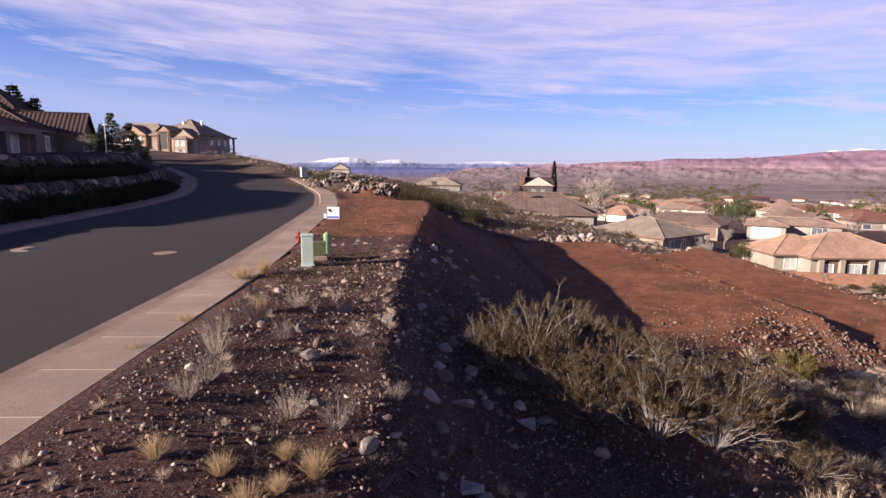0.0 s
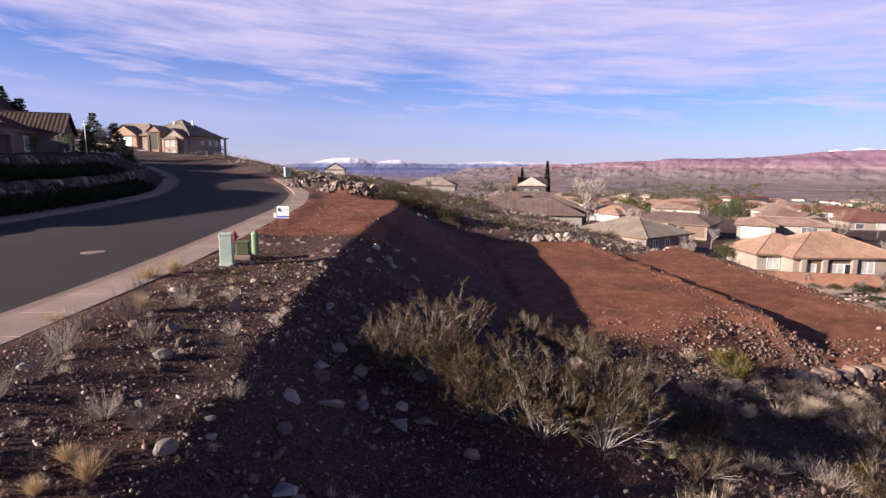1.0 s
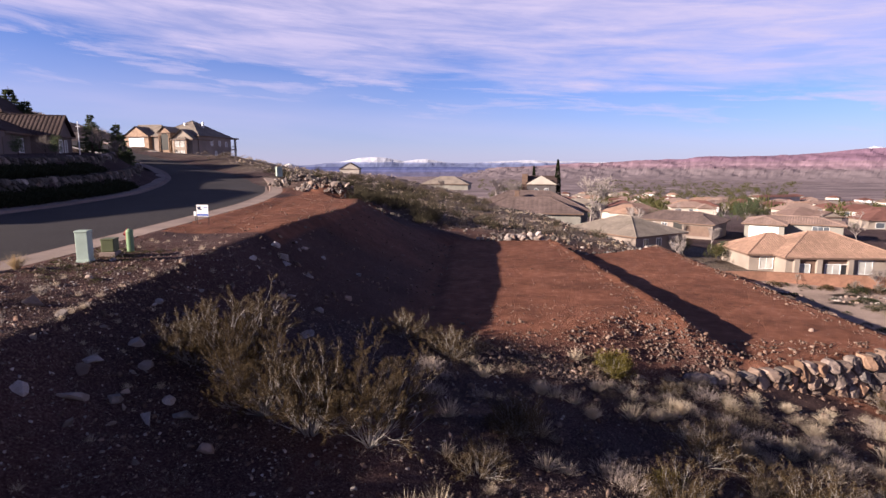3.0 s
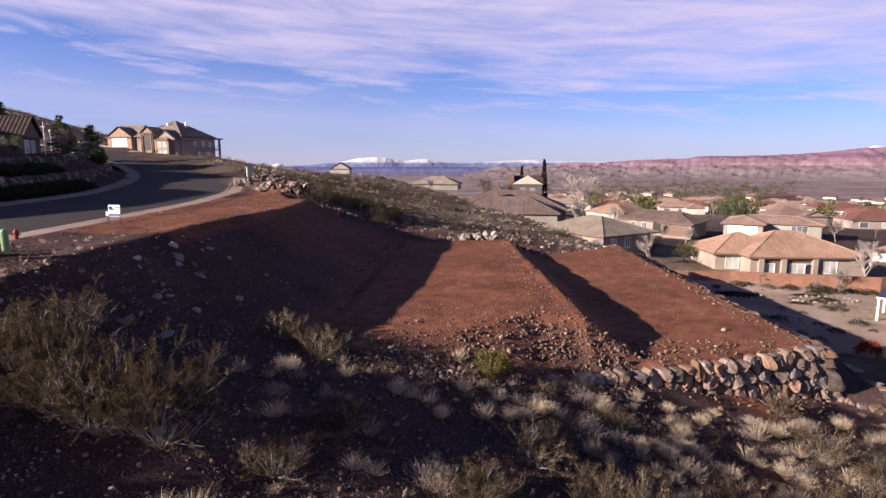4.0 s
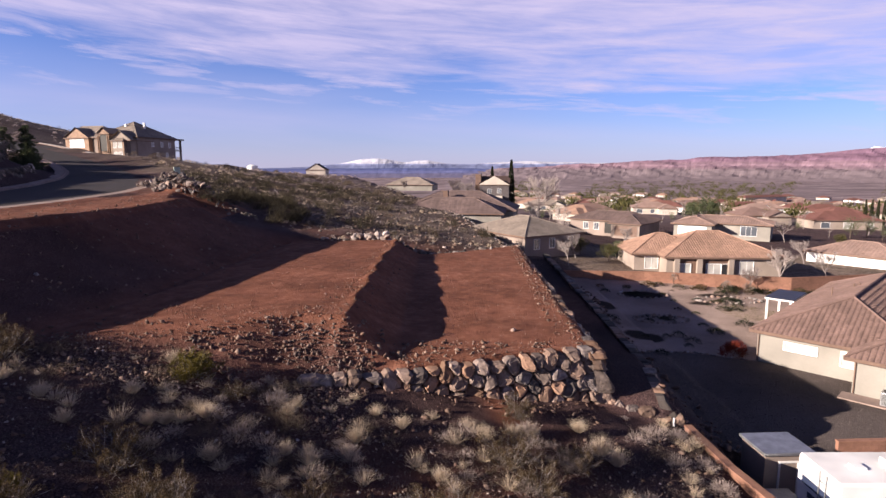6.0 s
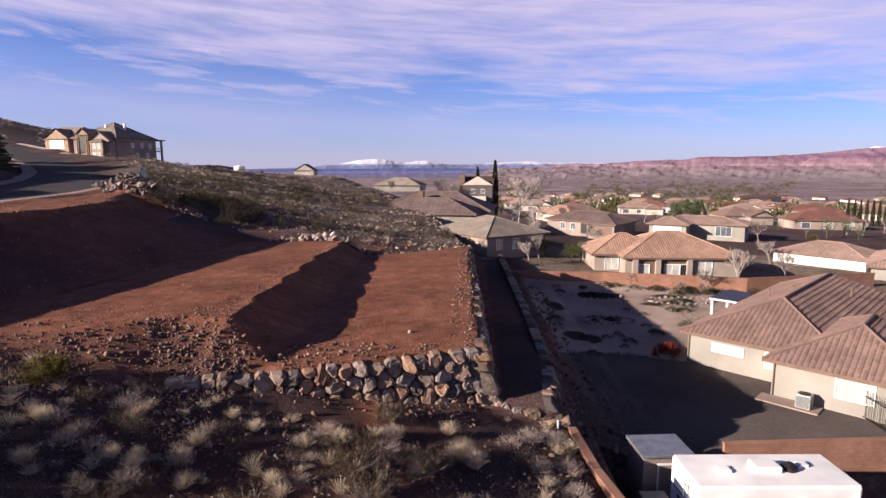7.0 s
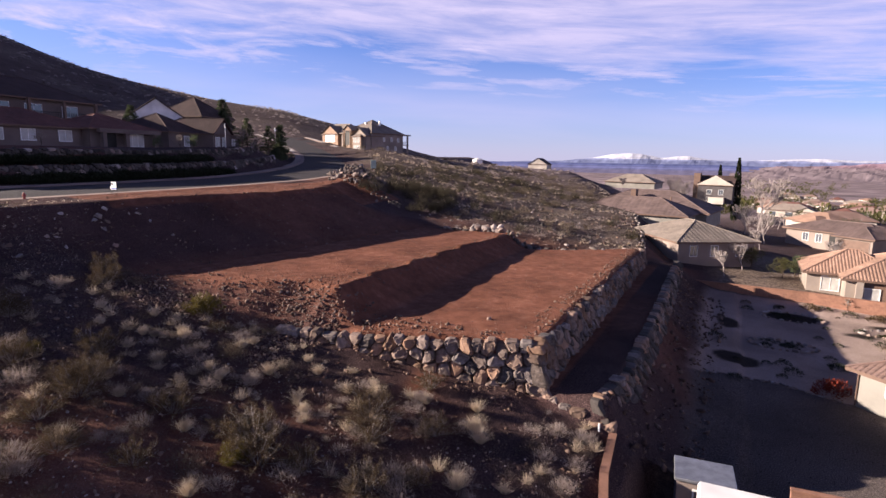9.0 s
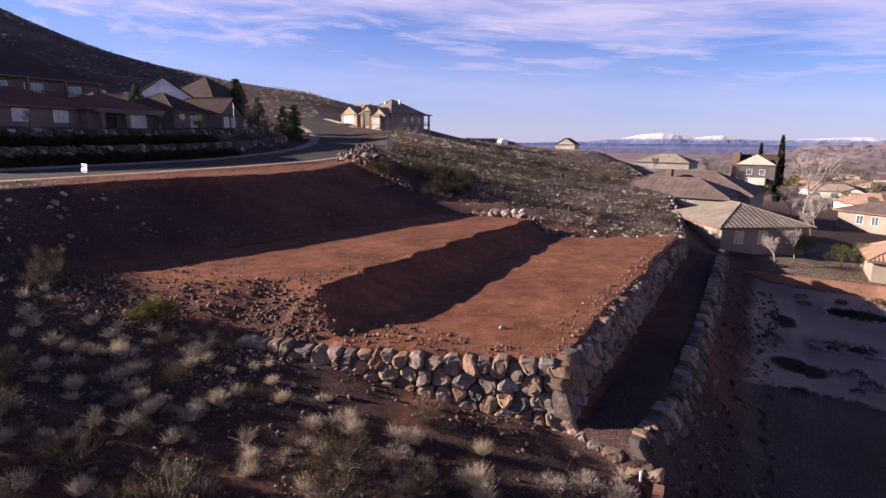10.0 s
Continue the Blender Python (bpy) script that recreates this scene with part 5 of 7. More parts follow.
OLIVE = leafy("olive_leaf", (0.052, 0.035, 0.018), (0.108, 0.073, 0.038))
DULL = leafy("dull_scrub", (0.066, 0.050, 0.036), (0.150, 0.115, 0.085))
YELLOW_GREEN = leafy("yellow_green_leaf", (0.085, 0.070, 0.014), (0.16, 0.118, 0.024))
SAGE = leafy("sage_leaf", (0.20, 0.158, 0.138), (0.46, 0.375, 0.335))
DARK_SCRUB = leafy("dark_scrub", (0.030, 0.026, 0.016), (0.075, 0.060, 0.036))
GOLD = leafy("golden_grass", (0.29, 0.205, 0.115), (0.54, 0.41, 0.25))
STRAW = leafy("dry_grass", (0.34, 0.265, 0.19), (0.62, 0.51, 0.39))
DEAD_TWIG = leafy("dead_twig", (0.075, 0.056, 0.05), (0.17, 0.13, 0.115), through=0.0)
GREY_TWIG = leafy("grey_twig", (0.15, 0.12, 0.105), (0.30, 0.25, 0.215), through=0.0)
BARK = material("bark", (0.27, 0.235, 0.22), 0.9, (0.17, 0.15, 0.14), 20, 3, 0.7, 0.2)
TRUNK = material("trunk", (0.10, 0.07, 0.055), 0.95, (0.06, 0.045, 0.035), 12, 2, 0.7, 0.4)
PINE = leafy("needle", (0.06, 0.08, 0.042), (0.13, 0.145, 0.075), through=0.3)
DARK_LEAF = leafy("dark_leaf", (0.014, 0.019, 0.010), (0.034, 0.036, 0.017), through=0.1)
CROWN = leafy("crown_leaf", (0.055, 0.058, 0.020), (0.12, 0.10, 0.04))
RED_LEAF = leafy("red_leaf", (0.12, 0.018, 0.012), (0.20, 0.04, 0.02))
BARE = material("bare_branch", (0.31, 0.26, 0.24), 0.9, (0.21, 0.172, 0.158), 8, 2, 0.6, 0.1)


class Tri:
    """Gathers triangles for plants."""

    def __init__(self):
        self.v, self.f = [], []

    def blade(self, p, way, long, wide, bend, r):
        """A narrow leaf, bowed over."""
        w = way.normalized()
        s = w.cross(Vector((r.uniform(-1, 1), r.uniform(-1, 1), r.uniform(-0.3, 1)))).normalized() * wide / 2
        q = p + w * long * 0.55
        e = q + (w + Vector((w.x, w.y, -0.6)) * bend).normalized() * long * 0.45
        k = len(self.v)
        self.v += [tuple(p - s * 0.6), tuple(p + s * 0.6), tuple(q + s), tuple(q - s), tuple(e)]
        self.f += [(k, k + 1, k + 2), (k, k + 2, k + 3), (k + 3, k + 2, k + 4)]

    def leaf(self, p, way, long, wide, r):
        w = way.normalized()
        s = w.cross(Vector((r.uniform(-1, 1), r.uniform(-1, 1), r.uniform(-1, 1)))).normalized() * wide / 2
        k = len(self.v)
        self.v += [tuple(p), tuple(p + w * long * 0.5 + s), tuple(p + w * long), tuple(p + w * long * 0.5 - s)]
        self.f += [(k, k + 1, k + 2), (k, k + 2, k + 3)]

    def stem(self, pts, r0, r1, sides=3):
        n = len(pts)
        k = len(self.v)
        for i, p in enumerate(pts):
            w = (pts[min(i + 1, n - 1)] - pts[max(i - 1, 0)]).normalized()
            u = w.orthogonal().normalized()
            t = w.cross(u)
            rr = r0 + (r1 - r0) * i / (n - 1)
            for j in range(sides):
                a = 2 * math.pi * j / sides
                self.v.append(tuple(p + rr * (math.cos(a) * u + math.sin(a) * t)))
        for i in range(n - 1):
            for j in range(sides):
                a, b = k + i * sides + j, k + i * sides + (j + 1) % sides
                self.f += [(a, b, b + sides), (a, b + sides, a + sides)]

    def mesh(self, name, mat):
        me = bpy.data.meshes.new(name)
        me.from_pydata(self.v, [], self.f)
        me.materials.append(mat)
        me.update()
        return me

    def arrays(self):
        return np.array(self.v), np.array(self.f)


def wander(p, way, long, n, r, curl=0.25, lift=0.0):
    pts, w = [Vector(p)], way.normalized()
    for _ in range(n):
        w = (w + Vector((r.uniform(-1, 1), r.uniform(-1, 1), r.uniform(-1, 1) + lift)) * curl).normalized()
        pts.append(pts[-1] + w * long / n)
    return pts


def creosote(seed, high, wide, stems, forks, leaves, leaf=0.04, thick=0.013, spray=0.16):
    """An airy desert bush: pale stems that fan out from one foot and fork, small leaves in sprays towards the tips."""
    r = random.Random(seed)
    wood, green = Tri(), Tri()

    def wild():
        return Vector((r.uniform(-1, 1), r.uniform(-1, 1), r.uniform(-1, 1)))

    for _ in range(stems):
        a, tilt = r.uniform(0, 6.283), r.random() ** 0.48
        way = Vector((math.cos(a) * tilt * wide, math.sin(a) * tilt * wide, high * (1.02 - 0.55 * tilt * tilt)))
        pts = wander((math.cos(a) * 0.1 * high * r.random(), math.sin(a) * 0.1 * high * r.random(), -0.05), way, way.length * r.uniform(0.6, 0.95), 6, r, 0.26, 0.1)
        wood.stem(pts, thick * r.uniform(0.7, 1.3), thick * 0.4)
        for _ in range(forks):
            i = r.uniform(2.0, 5.9)
            b = pts[int(i)].lerp(pts[int(i) + 1], i - int(i))
            d = (pts[int(i) + 1] - pts[int(i)]).normalized()
            tw = wander(b, d + wild() * 0.65, r.uniform(0.12, 0.3) * high, 4, r, 0.35, 0.3)
            wood.stem(tw, thick * 0.45, thick * 0.2)
            for e in (tw[2], tw[3], tw[4]):
                for _ in range(leaves):
                    q = e + Vector((r.gauss(0, 1), r.gauss(0, 1), r.gauss(0, 0.8))) * spray * 0.36 * (high / 2.9) ** 0.6
                    green.leaf(q, wild() + Vector((0, 0, 0.4)), leaf * r.uniform(0.6, 1.4), leaf * 0.5, r)
    return wood, green


def tuft(seed, n, high, wide, blade=0.012, bend=0.5):
    r = random.Random(seed)
    t = Tri()
    for _ in range(n):
        a, s = r.uniform(0, 6.283), r.random() ** 0.8
        p = Vector((math.cos(a), math.sin(a), 0)) * wide * 0.3 * r.random()
        t.blade(p, Vector((math.cos(a) * s * wide, math.sin(a) * s * wide, high * (1.05 - 0.55 * s))), high * r.uniform(0.55, 1.15), blade, bend * r.random(), r)
    return t


def twig_fan(seed, n, high, wide):
    """A leafless shrub: thin stems that fan upwards and fork once or twice."""
    r = random.Random(seed)
    t = Tri()
    for _ in range(n):
        a, k = r.uniform(0, 6.283), r.random() ** 0.6
        pts = wander((math.cos(a) * 0.06, math.sin(a) * 0.06, -0.02), Vector((math.cos(a) * k * wide, math.sin(a) * k * wide, high * (1.0 - 0.35 * k))), high * r.uniform(0.6, 1.1), 5, r, 0.14, 0.1)
        t.stem(pts, 0.0035, 0.0015)
        for _ in range(3):
            i = r.uniform(1.5, 4.9)
            b = pts[int(i)].lerp(pts[int(i) + 1], i - int(i))
            t.stem(wander(b, pts[-1] - pts[0] + Vector((r.uniform(-0.3, 0.3), r.uniform(-0.3, 0.3), 0.1)), high * r.uniform(0.15, 0.35), 3, r, 0.2), 0.002, 0.001)
    return t


def bush_thing(name, meshes, x, y, s, deg, label, group="", sink=0.02):
    ob = thing(name, pose(x, y, gz(x, y) - sink, 0, 0, deg) @ Matrix.Diagonal((s, s, s, 1)), label, "bush" if "grass" not in name else "grass tuft", group)
    for nm, me in meshes:
        part(nm, me, None, ob)
    return ob


def two(pair, leaf_mat, wood_mat=BARK):
    w, g = pair
    return [("branchwork", w.mesh("branchwork", wood_mat)), ("foliage", g.mesh("foliage", leaf_mat))]


def wide_bush(seed, high, wide, stems):
    """A broad many-stemmed bush: pale limbs that rise from one foot, fork three times, and carry small leaf sprays at the tips alone."""
    r = random.Random(seed)
    wood, green = Tri(), Tri()

    def wild(k=1.0):
        return Vector((r.uniform(-k, k), r.uniform(-k, k), r.uniform(-k, k)))

    def limb(p, way, long, thick, level):
        pts = wander(p, way, long, 4, r, 0.16, 0.12)
        wood.stem(pts, thick, thick * 0.55, 4 if level == 0 else 3)
        if level == 3:
            d = (pts[-1] - pts[0]).normalized()
            for _ in range(42):
                i = 0.6 + 3.39 * r.random() ** 0.8
                e = pts[int(i)].lerp(pts[int(i) + 1], i - int(i))
                green.leaf(e + wild() * 0.03, d + wild(0.6), 0.050 * r.uniform(0.6, 1.4), 0.0115, r)
            return
        if level == 2:
            d = (pts[-1] - pts[0]).normalized()
            for _ in range(26):
                i = 1.2 + 2.79 * r.random()
                e = pts[int(i)].lerp(pts[int(i) + 1], i - int(i))
                green.leaf(e + wild() * 0.05, d + wild(0.7), 0.050 * r.uniform(0.6, 1.4), 0.0115, r)
        for _ in range((4, 3, 3)[level]):
            i = r.uniform(1.2, 3.9)
            b = pts[int(i)].lerp(pts[int(i) + 1], i - int(i))
            limb(b, (pts[-1] - pts[0]).normalized() + wild(0.62) + Vector((0, 0, 0.12)), long * r.uniform(0.42, 0.62), thick * 0.52, level + 1)

    for _ in range(stems):
        a, tilt = r.uniform(0, 6.283), r.random() ** 0.55
        way = Vector((math.cos(a) * tilt * wide, math.sin(a) * tilt * wide, high * (1.0 - 0.5 * tilt * tilt)))
        limb(Vector((math.cos(a) * 0.12 * r.random(), math.sin(a) * 0.12 * r.random(), -0.05)), way, way.length * r.uniform(0.5, 0.78), 0.017 * r.uniform(0.7, 1.25), 0)
    return wood, green


HERO = [two(wide_bush(s, 2.5, 1.9, 30), OLIVE) for s in (1, 2)]
MIDS = [two(creosote(s, 1.1, 0.95, 36, 6, 14, 0.030, 0.009), OLIVE) for s in (4, 5)]
GREENS = [two(creosote(s, 0.85, 0.75, 46, 8, 9, 0.04, 0.009), YELLOW_GREEN) for s in (6, 7)]
for x, y, s, deg, i in ((2.5, 14.7, 1.0, 0, 0), (3.6, 13.4, 0.85, 70, 1), (4.9, 12.7, 0.85, 140, 0), (6.3, 12.7, 0.9, 200, 1), (1.3, 14.6, 0.55, 30, 1)):
    bush_thing("creosote_bush", HERO[i], x, y, s, deg, "tall airy olive creosote bush on the shaded bank", "creosote bushes")
for x, y, s, deg in ((7.9, 21.0, 1.25, 10), (16.7, 15.0, 1.1, 50), (28.9, 21.4, 1.0, 90), (16.2, 21.6, 0.7, 20), (27.2, 19.3, 1.15, 130), (25.2, 15.4, 1.3, 170), (17.1, 13.9, 1.1, 220),
                     (9.8, 15.2, 1.0, 250), (6.9, 21.8, 0.9, 300), (30.0, 18.3, 0.8, 330), (8.8, 13.0, 1.0, 40), (12.5, 11.0, 1.0, 80), (20.0, 9.5, 1.0, 20), (22.5, 12.6, 0.9, 64),
                     (17.7, 13.7, 1.5, 0), (24.3, 15.9, 1.6, 47), (26.3, 20.6, 1.5, 94), (18.4, 11.9, 1.1, 141), (20.8, 15.4, 1.2, 188), (15.2, 15.9, 1.3, 235), (28.9, 16.7, 1.2, 282), (9.9, 15.2, 1.2, 329), (6.0, 22.1, 1.2, 16), (26.6, 16.2, 1.0, 63), (20.4, 11.4, 1.0, 110), (26.9, 24.9, 1.0, 157), (13.7, 13.4, 1.3, 204)):
    bush_thing("creosote_bush", MIDS[int(deg) % 2], x, y, s, deg, "straggly olive creosote bush among dry scrub", "creosote bushes")
for x, y, s, deg in ((14.3, 22.3, 1.35, 0), (24.6, 14.9, 0.9, 30), (13.6, 14.2, 0.7, 100)):
    bush_thing("green_bush", GREENS[int(deg) % 2], x, y, s, deg, "rounded yellow-green desert bush", "green bushes")
GRASS = [[("foliage", tuft(s, 420, 0.5, 0.30, 0.006).mesh("foliage", STRAW))] for s in (11, 12, 13)]
VERGE_GRASS = [[("foliage", tuft(s, 420, 0.55, 0.26, 0.005).mesh("foliage", GOLD))] for s in (14, 15, 16)]
for x, y, s in ((17.2, 17.4, 1.2), (21.0, 20.3, 1.3), (23.2, 17.0, 1.2), (25.5, 22.3, 1.3), (27.4, 23.6, 1.2), (16.0, 19.7, 1.2), (13.2, 20.2, 1.1), (24.8, 12.9, 1.3), (22.0, 15.0, 1.2), (28.4, 16.4, 1.2), (18.8, 14.6, 1.1), (11.0, 18.8, 1.1), (-2.2, 5.9, 0.75), (-2.7, 6.5, 0.6), (-1.65, 6.8, 0.8), (-2.0, 6.4, 0.5), (-2.1, 7.1, 0.55), (-3.5, 6.6, 0.6), (-5.6, 12.1, 0.8), (-5.7, 10.3, 0.7), (-5.9, 16.6, 1.3), (-5.5, 17.3, 1.0),
                (-4.3, 13.2, 0.9), (14.7, 18.5, 1.1), (18.4, 21.1, 1.2), (19.9, 18.4, 1.2), (22.4, 22.0, 1.1), (24.0, 19.1, 1.1), (19.1, 18.6, 1.0), (12.5, 17.8, 1.0), (15.1, 18.8, 1.0), (30.1, 23.2, 1.7), (29.5, 24.7, 1.3),
                (30.6, 22.6, 1.5), (21.3, 22.6, 1.0), (18.5, 21.8, 1.0), (31.2, 19.1, 1.4), (20.1, 11.8, 1.5), (19.7, 18.9, 0.9)):
    bush_thing("dry_grass", (GRASS if x > 5 else VERGE_GRASS)[int(x * 10) % 3], x, y, s, x * 97, "pale straw-coloured tuft of dry grass" if x > 5 else "golden tuft of dry grass on the stony verge", "dry grass tufts")
TWIGS = [[("branchwork", twig_fan(s, 70, 0.62, 0.42).mesh("branchwork", GREY_TWIG))] for s in (21, 22)]
for x, y, s in ((-4.2, 12.5, 1.2), (-3.9, 9.1, 0.9), (-2.35, 8.3, 0.8), (-1.65, 8.1, 0.8), (-0.9, 9.5, 0.6), (-4.2, 10.2, 1.0), (-3.9, 8.3, 0.8), (-4.6, 11.5, 1.0), (-3.3, 11.4, 0.8), (-3.6, 13.8, 0.9), (-4.9, 14.4, 0.9),
                (-2.9, 14.9, 0.6), (-1.9, 12.2, 0.6), (-0.2, 12.9, 0.5)):
    bush_thing("dead_shrub", TWIGS[int(y * 10) % 2], x, y, s, y * 131, "leafless grey twiggy shrub on stony soil", "dead shrubs")


def strew(name, protos, n, area, scale, seed, mat, label, category, keep=None, sink=0.03):
    """Many small plants in one mesh, standing on the ground."""
    r = random.Random(seed)
    xs = np.array([r.uniform(area[0], area[2]) for _ in range(n)])
    ys = np.array([r.uniform(area[1], area[3]) for _ in range(n)])
    zs = land(xs, ys)[0]
    places = []
    for x, y, z in zip(xs, ys, zs):
        if keep and not keep(x, y):
            continue
        s = r.uniform(*scale)
        places.append((r.randrange(len(protos)), pose(x, y, z - sink, 0, 0, r.uniform(0, 360)) @ Matrix.Diagonal((s, s, s * r.uniform(0.8, 1.15), 1))))
    return scatter(name, protos, places, mat, label, category)


def clump(seed, n, high, wide, leaf):
    """A low dome of leaf sprays."""
    r = random.Random(seed)
    t = Tri()
    for _ in range(n):
        a, b = r.uniform(0, 6.283), math.asin(r.random())
        k = r.uniform(0.55, 1.0)
        p = Vector((math.cos(a) * math.cos(b) * wide * k, math.sin(a) * math.cos(b) * wide * k, math.sin(b) * high * k))
        t.leaf(p, Vector((p.x, p.y, p.z + 0.3 * high)) + Vector((r.uniform(-1, 1), r.uniform(-1, 1), r.uniform(-1, 1))) * 0.3 * wide, leaf * r.uniform(0.6, 1.4), leaf * 0.4, r)
    return t


def brush(seed, n, high, wide, twig, thick=0.035):
    """A low soft mound of fine twigs, each pointing out of the mound."""
    r = random.Random(seed)
    t = Tri()
    for _ in range(n):
        a, b = r.uniform(0, 6.283), math.asin(r.random() ** 0.8)
        k = r.uniform(0.25, 1.0)
        d = Vector((math.cos(a) * math.cos(b) * wide, math.sin(a) * math.cos(b) * wide, math.sin(b) * high))
        way = d.normalized() * 0.75 + Vector((r.uniform(-0.55, 0.55), r.uniform(-0.55, 0.55), r.uniform(0.1, 1.1)))
        t.blade(d * k, way, twig * r.uniform(0.6, 1.3), twig * thick, r.uniform(-0.3, 0.5), r)
    return t


SAGE_P = [brush(s, 420, 0.30, 0.40, 0.15, 0.045).arrays() for s in (31, 32, 33, 39)]
FAR_P = [clump(s, 90, 0.36, 0.4, 0.14).arrays() for s in (34, 35)]
GRASS_P = [tuft(s, 130, 0.42, 0.3, 0.007).arrays() for s in (41, 42)]
CLUMP_P = [clump(s, 70, 0.6, 0.6, 0.2).arrays() for s in (51, 52, 53)]
desert = lambda x, y: off_road(x, y) and not (y > 23.6 and x < 32) and x < 34.8
strew("sagebrush", SAGE_P, 520, (7, 8, 35, 27.5), (0.4, 1.7), 61, SAGE, "grey-green sagebrush covering the slope", "scrub", lambda x, y: desert(x, y) and wobble(x, y, 1.6, 5) > 0.12 - 0.035 * (x - 16))
strew("grass_tufts", GRASS_P, 330, (5, 6, 35, 27.5), (0.6, 1.5), 62, STRAW, "dry grass between the sage", "grass", lambda x, y: desert(x, y) and wobble(x, y, 3, 9) > -0.15)
strew("south_scrub", SAGE_P, 90, (8, -9, 35, 6), (0.6, 1.8), 73, SAGE, "pale sagebrush on the open slope", "scrub", off_road)
strew("small_scrub", [brush(s, 340, 0.5, 0.6, 0.17, 0.04).arrays() for s in (51, 52, 53)], 150, (7, 8, 35, 27), (0.4, 1.2), 63, DULL, "low olive scrub on the slope", "scrub", desert)
strew("ground_litter", [brush(s, 34, 0.12, 0.3, 0.14, 0.06).arrays() for s in (46, 47)], 3000, (3, 6, 35, 27), (0.4, 1.2), 74, DEAD_TWIG, "low dead twigs and weeds between the bushes", "scrub", desert)
strew("verge_litter", [brush(s, 40, 0.10, 0.25, 0.1).arrays() for s in (48, 49)], 2600, (-7.5, 4.8, 3.5, 24), (0.25, 0.9), 76, GREY_TWIG, "dry weed litter among the stones of the verge", "scrub", verge)
strew("verge_grass", GRASS_P, 170, (-7.5, 5, 1.5, 26), (0.2, 0.5), 64, STRAW, "thin dry grass on the verge", "grass", verge)
strew("verge_weeds", [clump(s, 40, 0.14, 0.22, 0.06).arrays() for s in (54, 55)], 420, (-7.6, 12, -2.5, 22), (0.4, 1.0), 65, CROWN, "low green weeds beside the pavement", "weeds", lambda x, y: verge(x, y) and (y > 16 or x < -5.2))
upper = lambda x, y: off_road(x, y) and not (y > 84 and x < float(road_at(y)[0]) + 11) and x < float(lerp_at(y, [0, 69, 110, 160, 240, 400], [34, 30.3, 23, 6, -24, -80])) - 0.5 and y > float(lerp_at(x, [-20, -3, 5, 9, 17, 22, 31], [78, 72, 62, 61, 62.5, 65, 70]))
streaks = lambda x, y: float(wobble(x * 0.35 + y * 0.12, y * 1.5 - x * 0.5, 3.2, 4))
strew("hillside_sage", [brush(s, 70, 0.36, 0.42, 0.24, 0.10).arrays() for s in (36, 37, 38)], 2600, (-60, 60, 30, 190), (0.4, 1.2), 66, SAGE, "pale sagebrush across the natural hillside", "scrub", lambda x, y: upper(x, y) and streaks(x, y) > -0.05)
strew("hillside_scrub", [brush(s, 130, 0.62, 0.7, 0.28, 0.10).arrays() for s in (56, 57, 58)], 1250, (-60, 58, 30, 200), (0.45, 1.7), 67, DULL, "olive creosote scrub across the natural hillside", "scrub", lambda x, y: upper(x, y) and wobble(x, y, 5, 2) > 0.0 and streaks(x, y) < 0.3)
strew("hillside_dark_scrub", [brush(s, 130, 0.7, 0.75, 0.3, 0.10).arrays() for s in (66, 67)], 420, (-26, 60, 28, 130), (0.5, 1.9), 78, DARK_SCRUB, "dark green-brown brush in the hollows of the hillside", "scrub", lambda x, y: upper(x, y) and (x < 4 or wobble(x, y, 4, 6) > 0.3))
strew("gully_brush", [brush(s, 420, 1.5, 1.1, 0.4, 0.06).arrays() for s in (68, 69)], 44, (-6, 62.5, 5, 84), (0.6, 1.3), 79, DARK_SCRUB, "tall dark brush in the gully beside the rock pile", "scrub")
strew("hillside_grass", [tuft(s, 60, 0.42, 0.34, 0.022).arrays() for s in (45, 46)], 2600, (-40, 60, 30, 150), (0.5, 1.2), 68, STRAW, "dry grass on the natural hillside", "grass", lambda x, y: upper(x, y) and streaks(x, y) > 0.1)
hill_rocks = sow(1500, (-24, 60, 31, 120), (0.12, 0.5), 83, upper)
scatter("hillside_stones", STONE_SHAPES, hill_rocks, PALE, "pale weathered stones between the scrub of the hillside", "stones")
hill_dark = sow(2200, (-24, 58, 31, 120), (0.12, 0.7), 84, upper)
scatter("hillside_basalt", STONE_SHAPES, hill_dark, SHADE_DARK_ROCK, "dark volcanic stones on the hillside", "stones")
high = lambda x, y: math.hypot(x - 30, y) > 130 and not (abs(x + 66) < 34 and abs(y - 138) < 36)
strew("far_scrub", CLUMP_P, 600, (-330, 60, -20, 330), (0.6, 1.5), 69, DULL, "dark scrub dotting the hill", "scrub", lambda x, y: high(x, y) and x < -40 + 0.2 * y and not (x > -100 and y < 115))
strew("far_sage", FAR_P, 2000, (-330, 60, -20, 330), (0.9, 2.0), 70, SAGE, "pale scrub dotting the hill", "scrub", lambda x, y: high(x, y) and x < -40 + 0.2 * y and not (x > -100 and y < 115))
for nm, o0, o1, seed in (("bank_planting_lower", 2.2, 4.0, 71), ("bank_planting_upper", 4.9, 7.0, 72)):
    r = random.Random(seed)
    places = []
    for _ in range(1100):
        y = r.uniform(5, 68)
        p = along(-1, r.uniform(o0, o1), y, y, 1)[0]
        s = r.uniform(0.8, 1.6)
        places.append((r.randrange(3), pose(p.x, p.y, gz(p.x, p.y) - 0.1, 0, 0, r.uniform(0, 360)) @ Matrix.Diagonal((s, s, s * 0.8, 1))))
    scatter(nm, CLUMP_P, places, DARK_LEAF, "dark evergreen ground cover below the rock wall", "hedge")


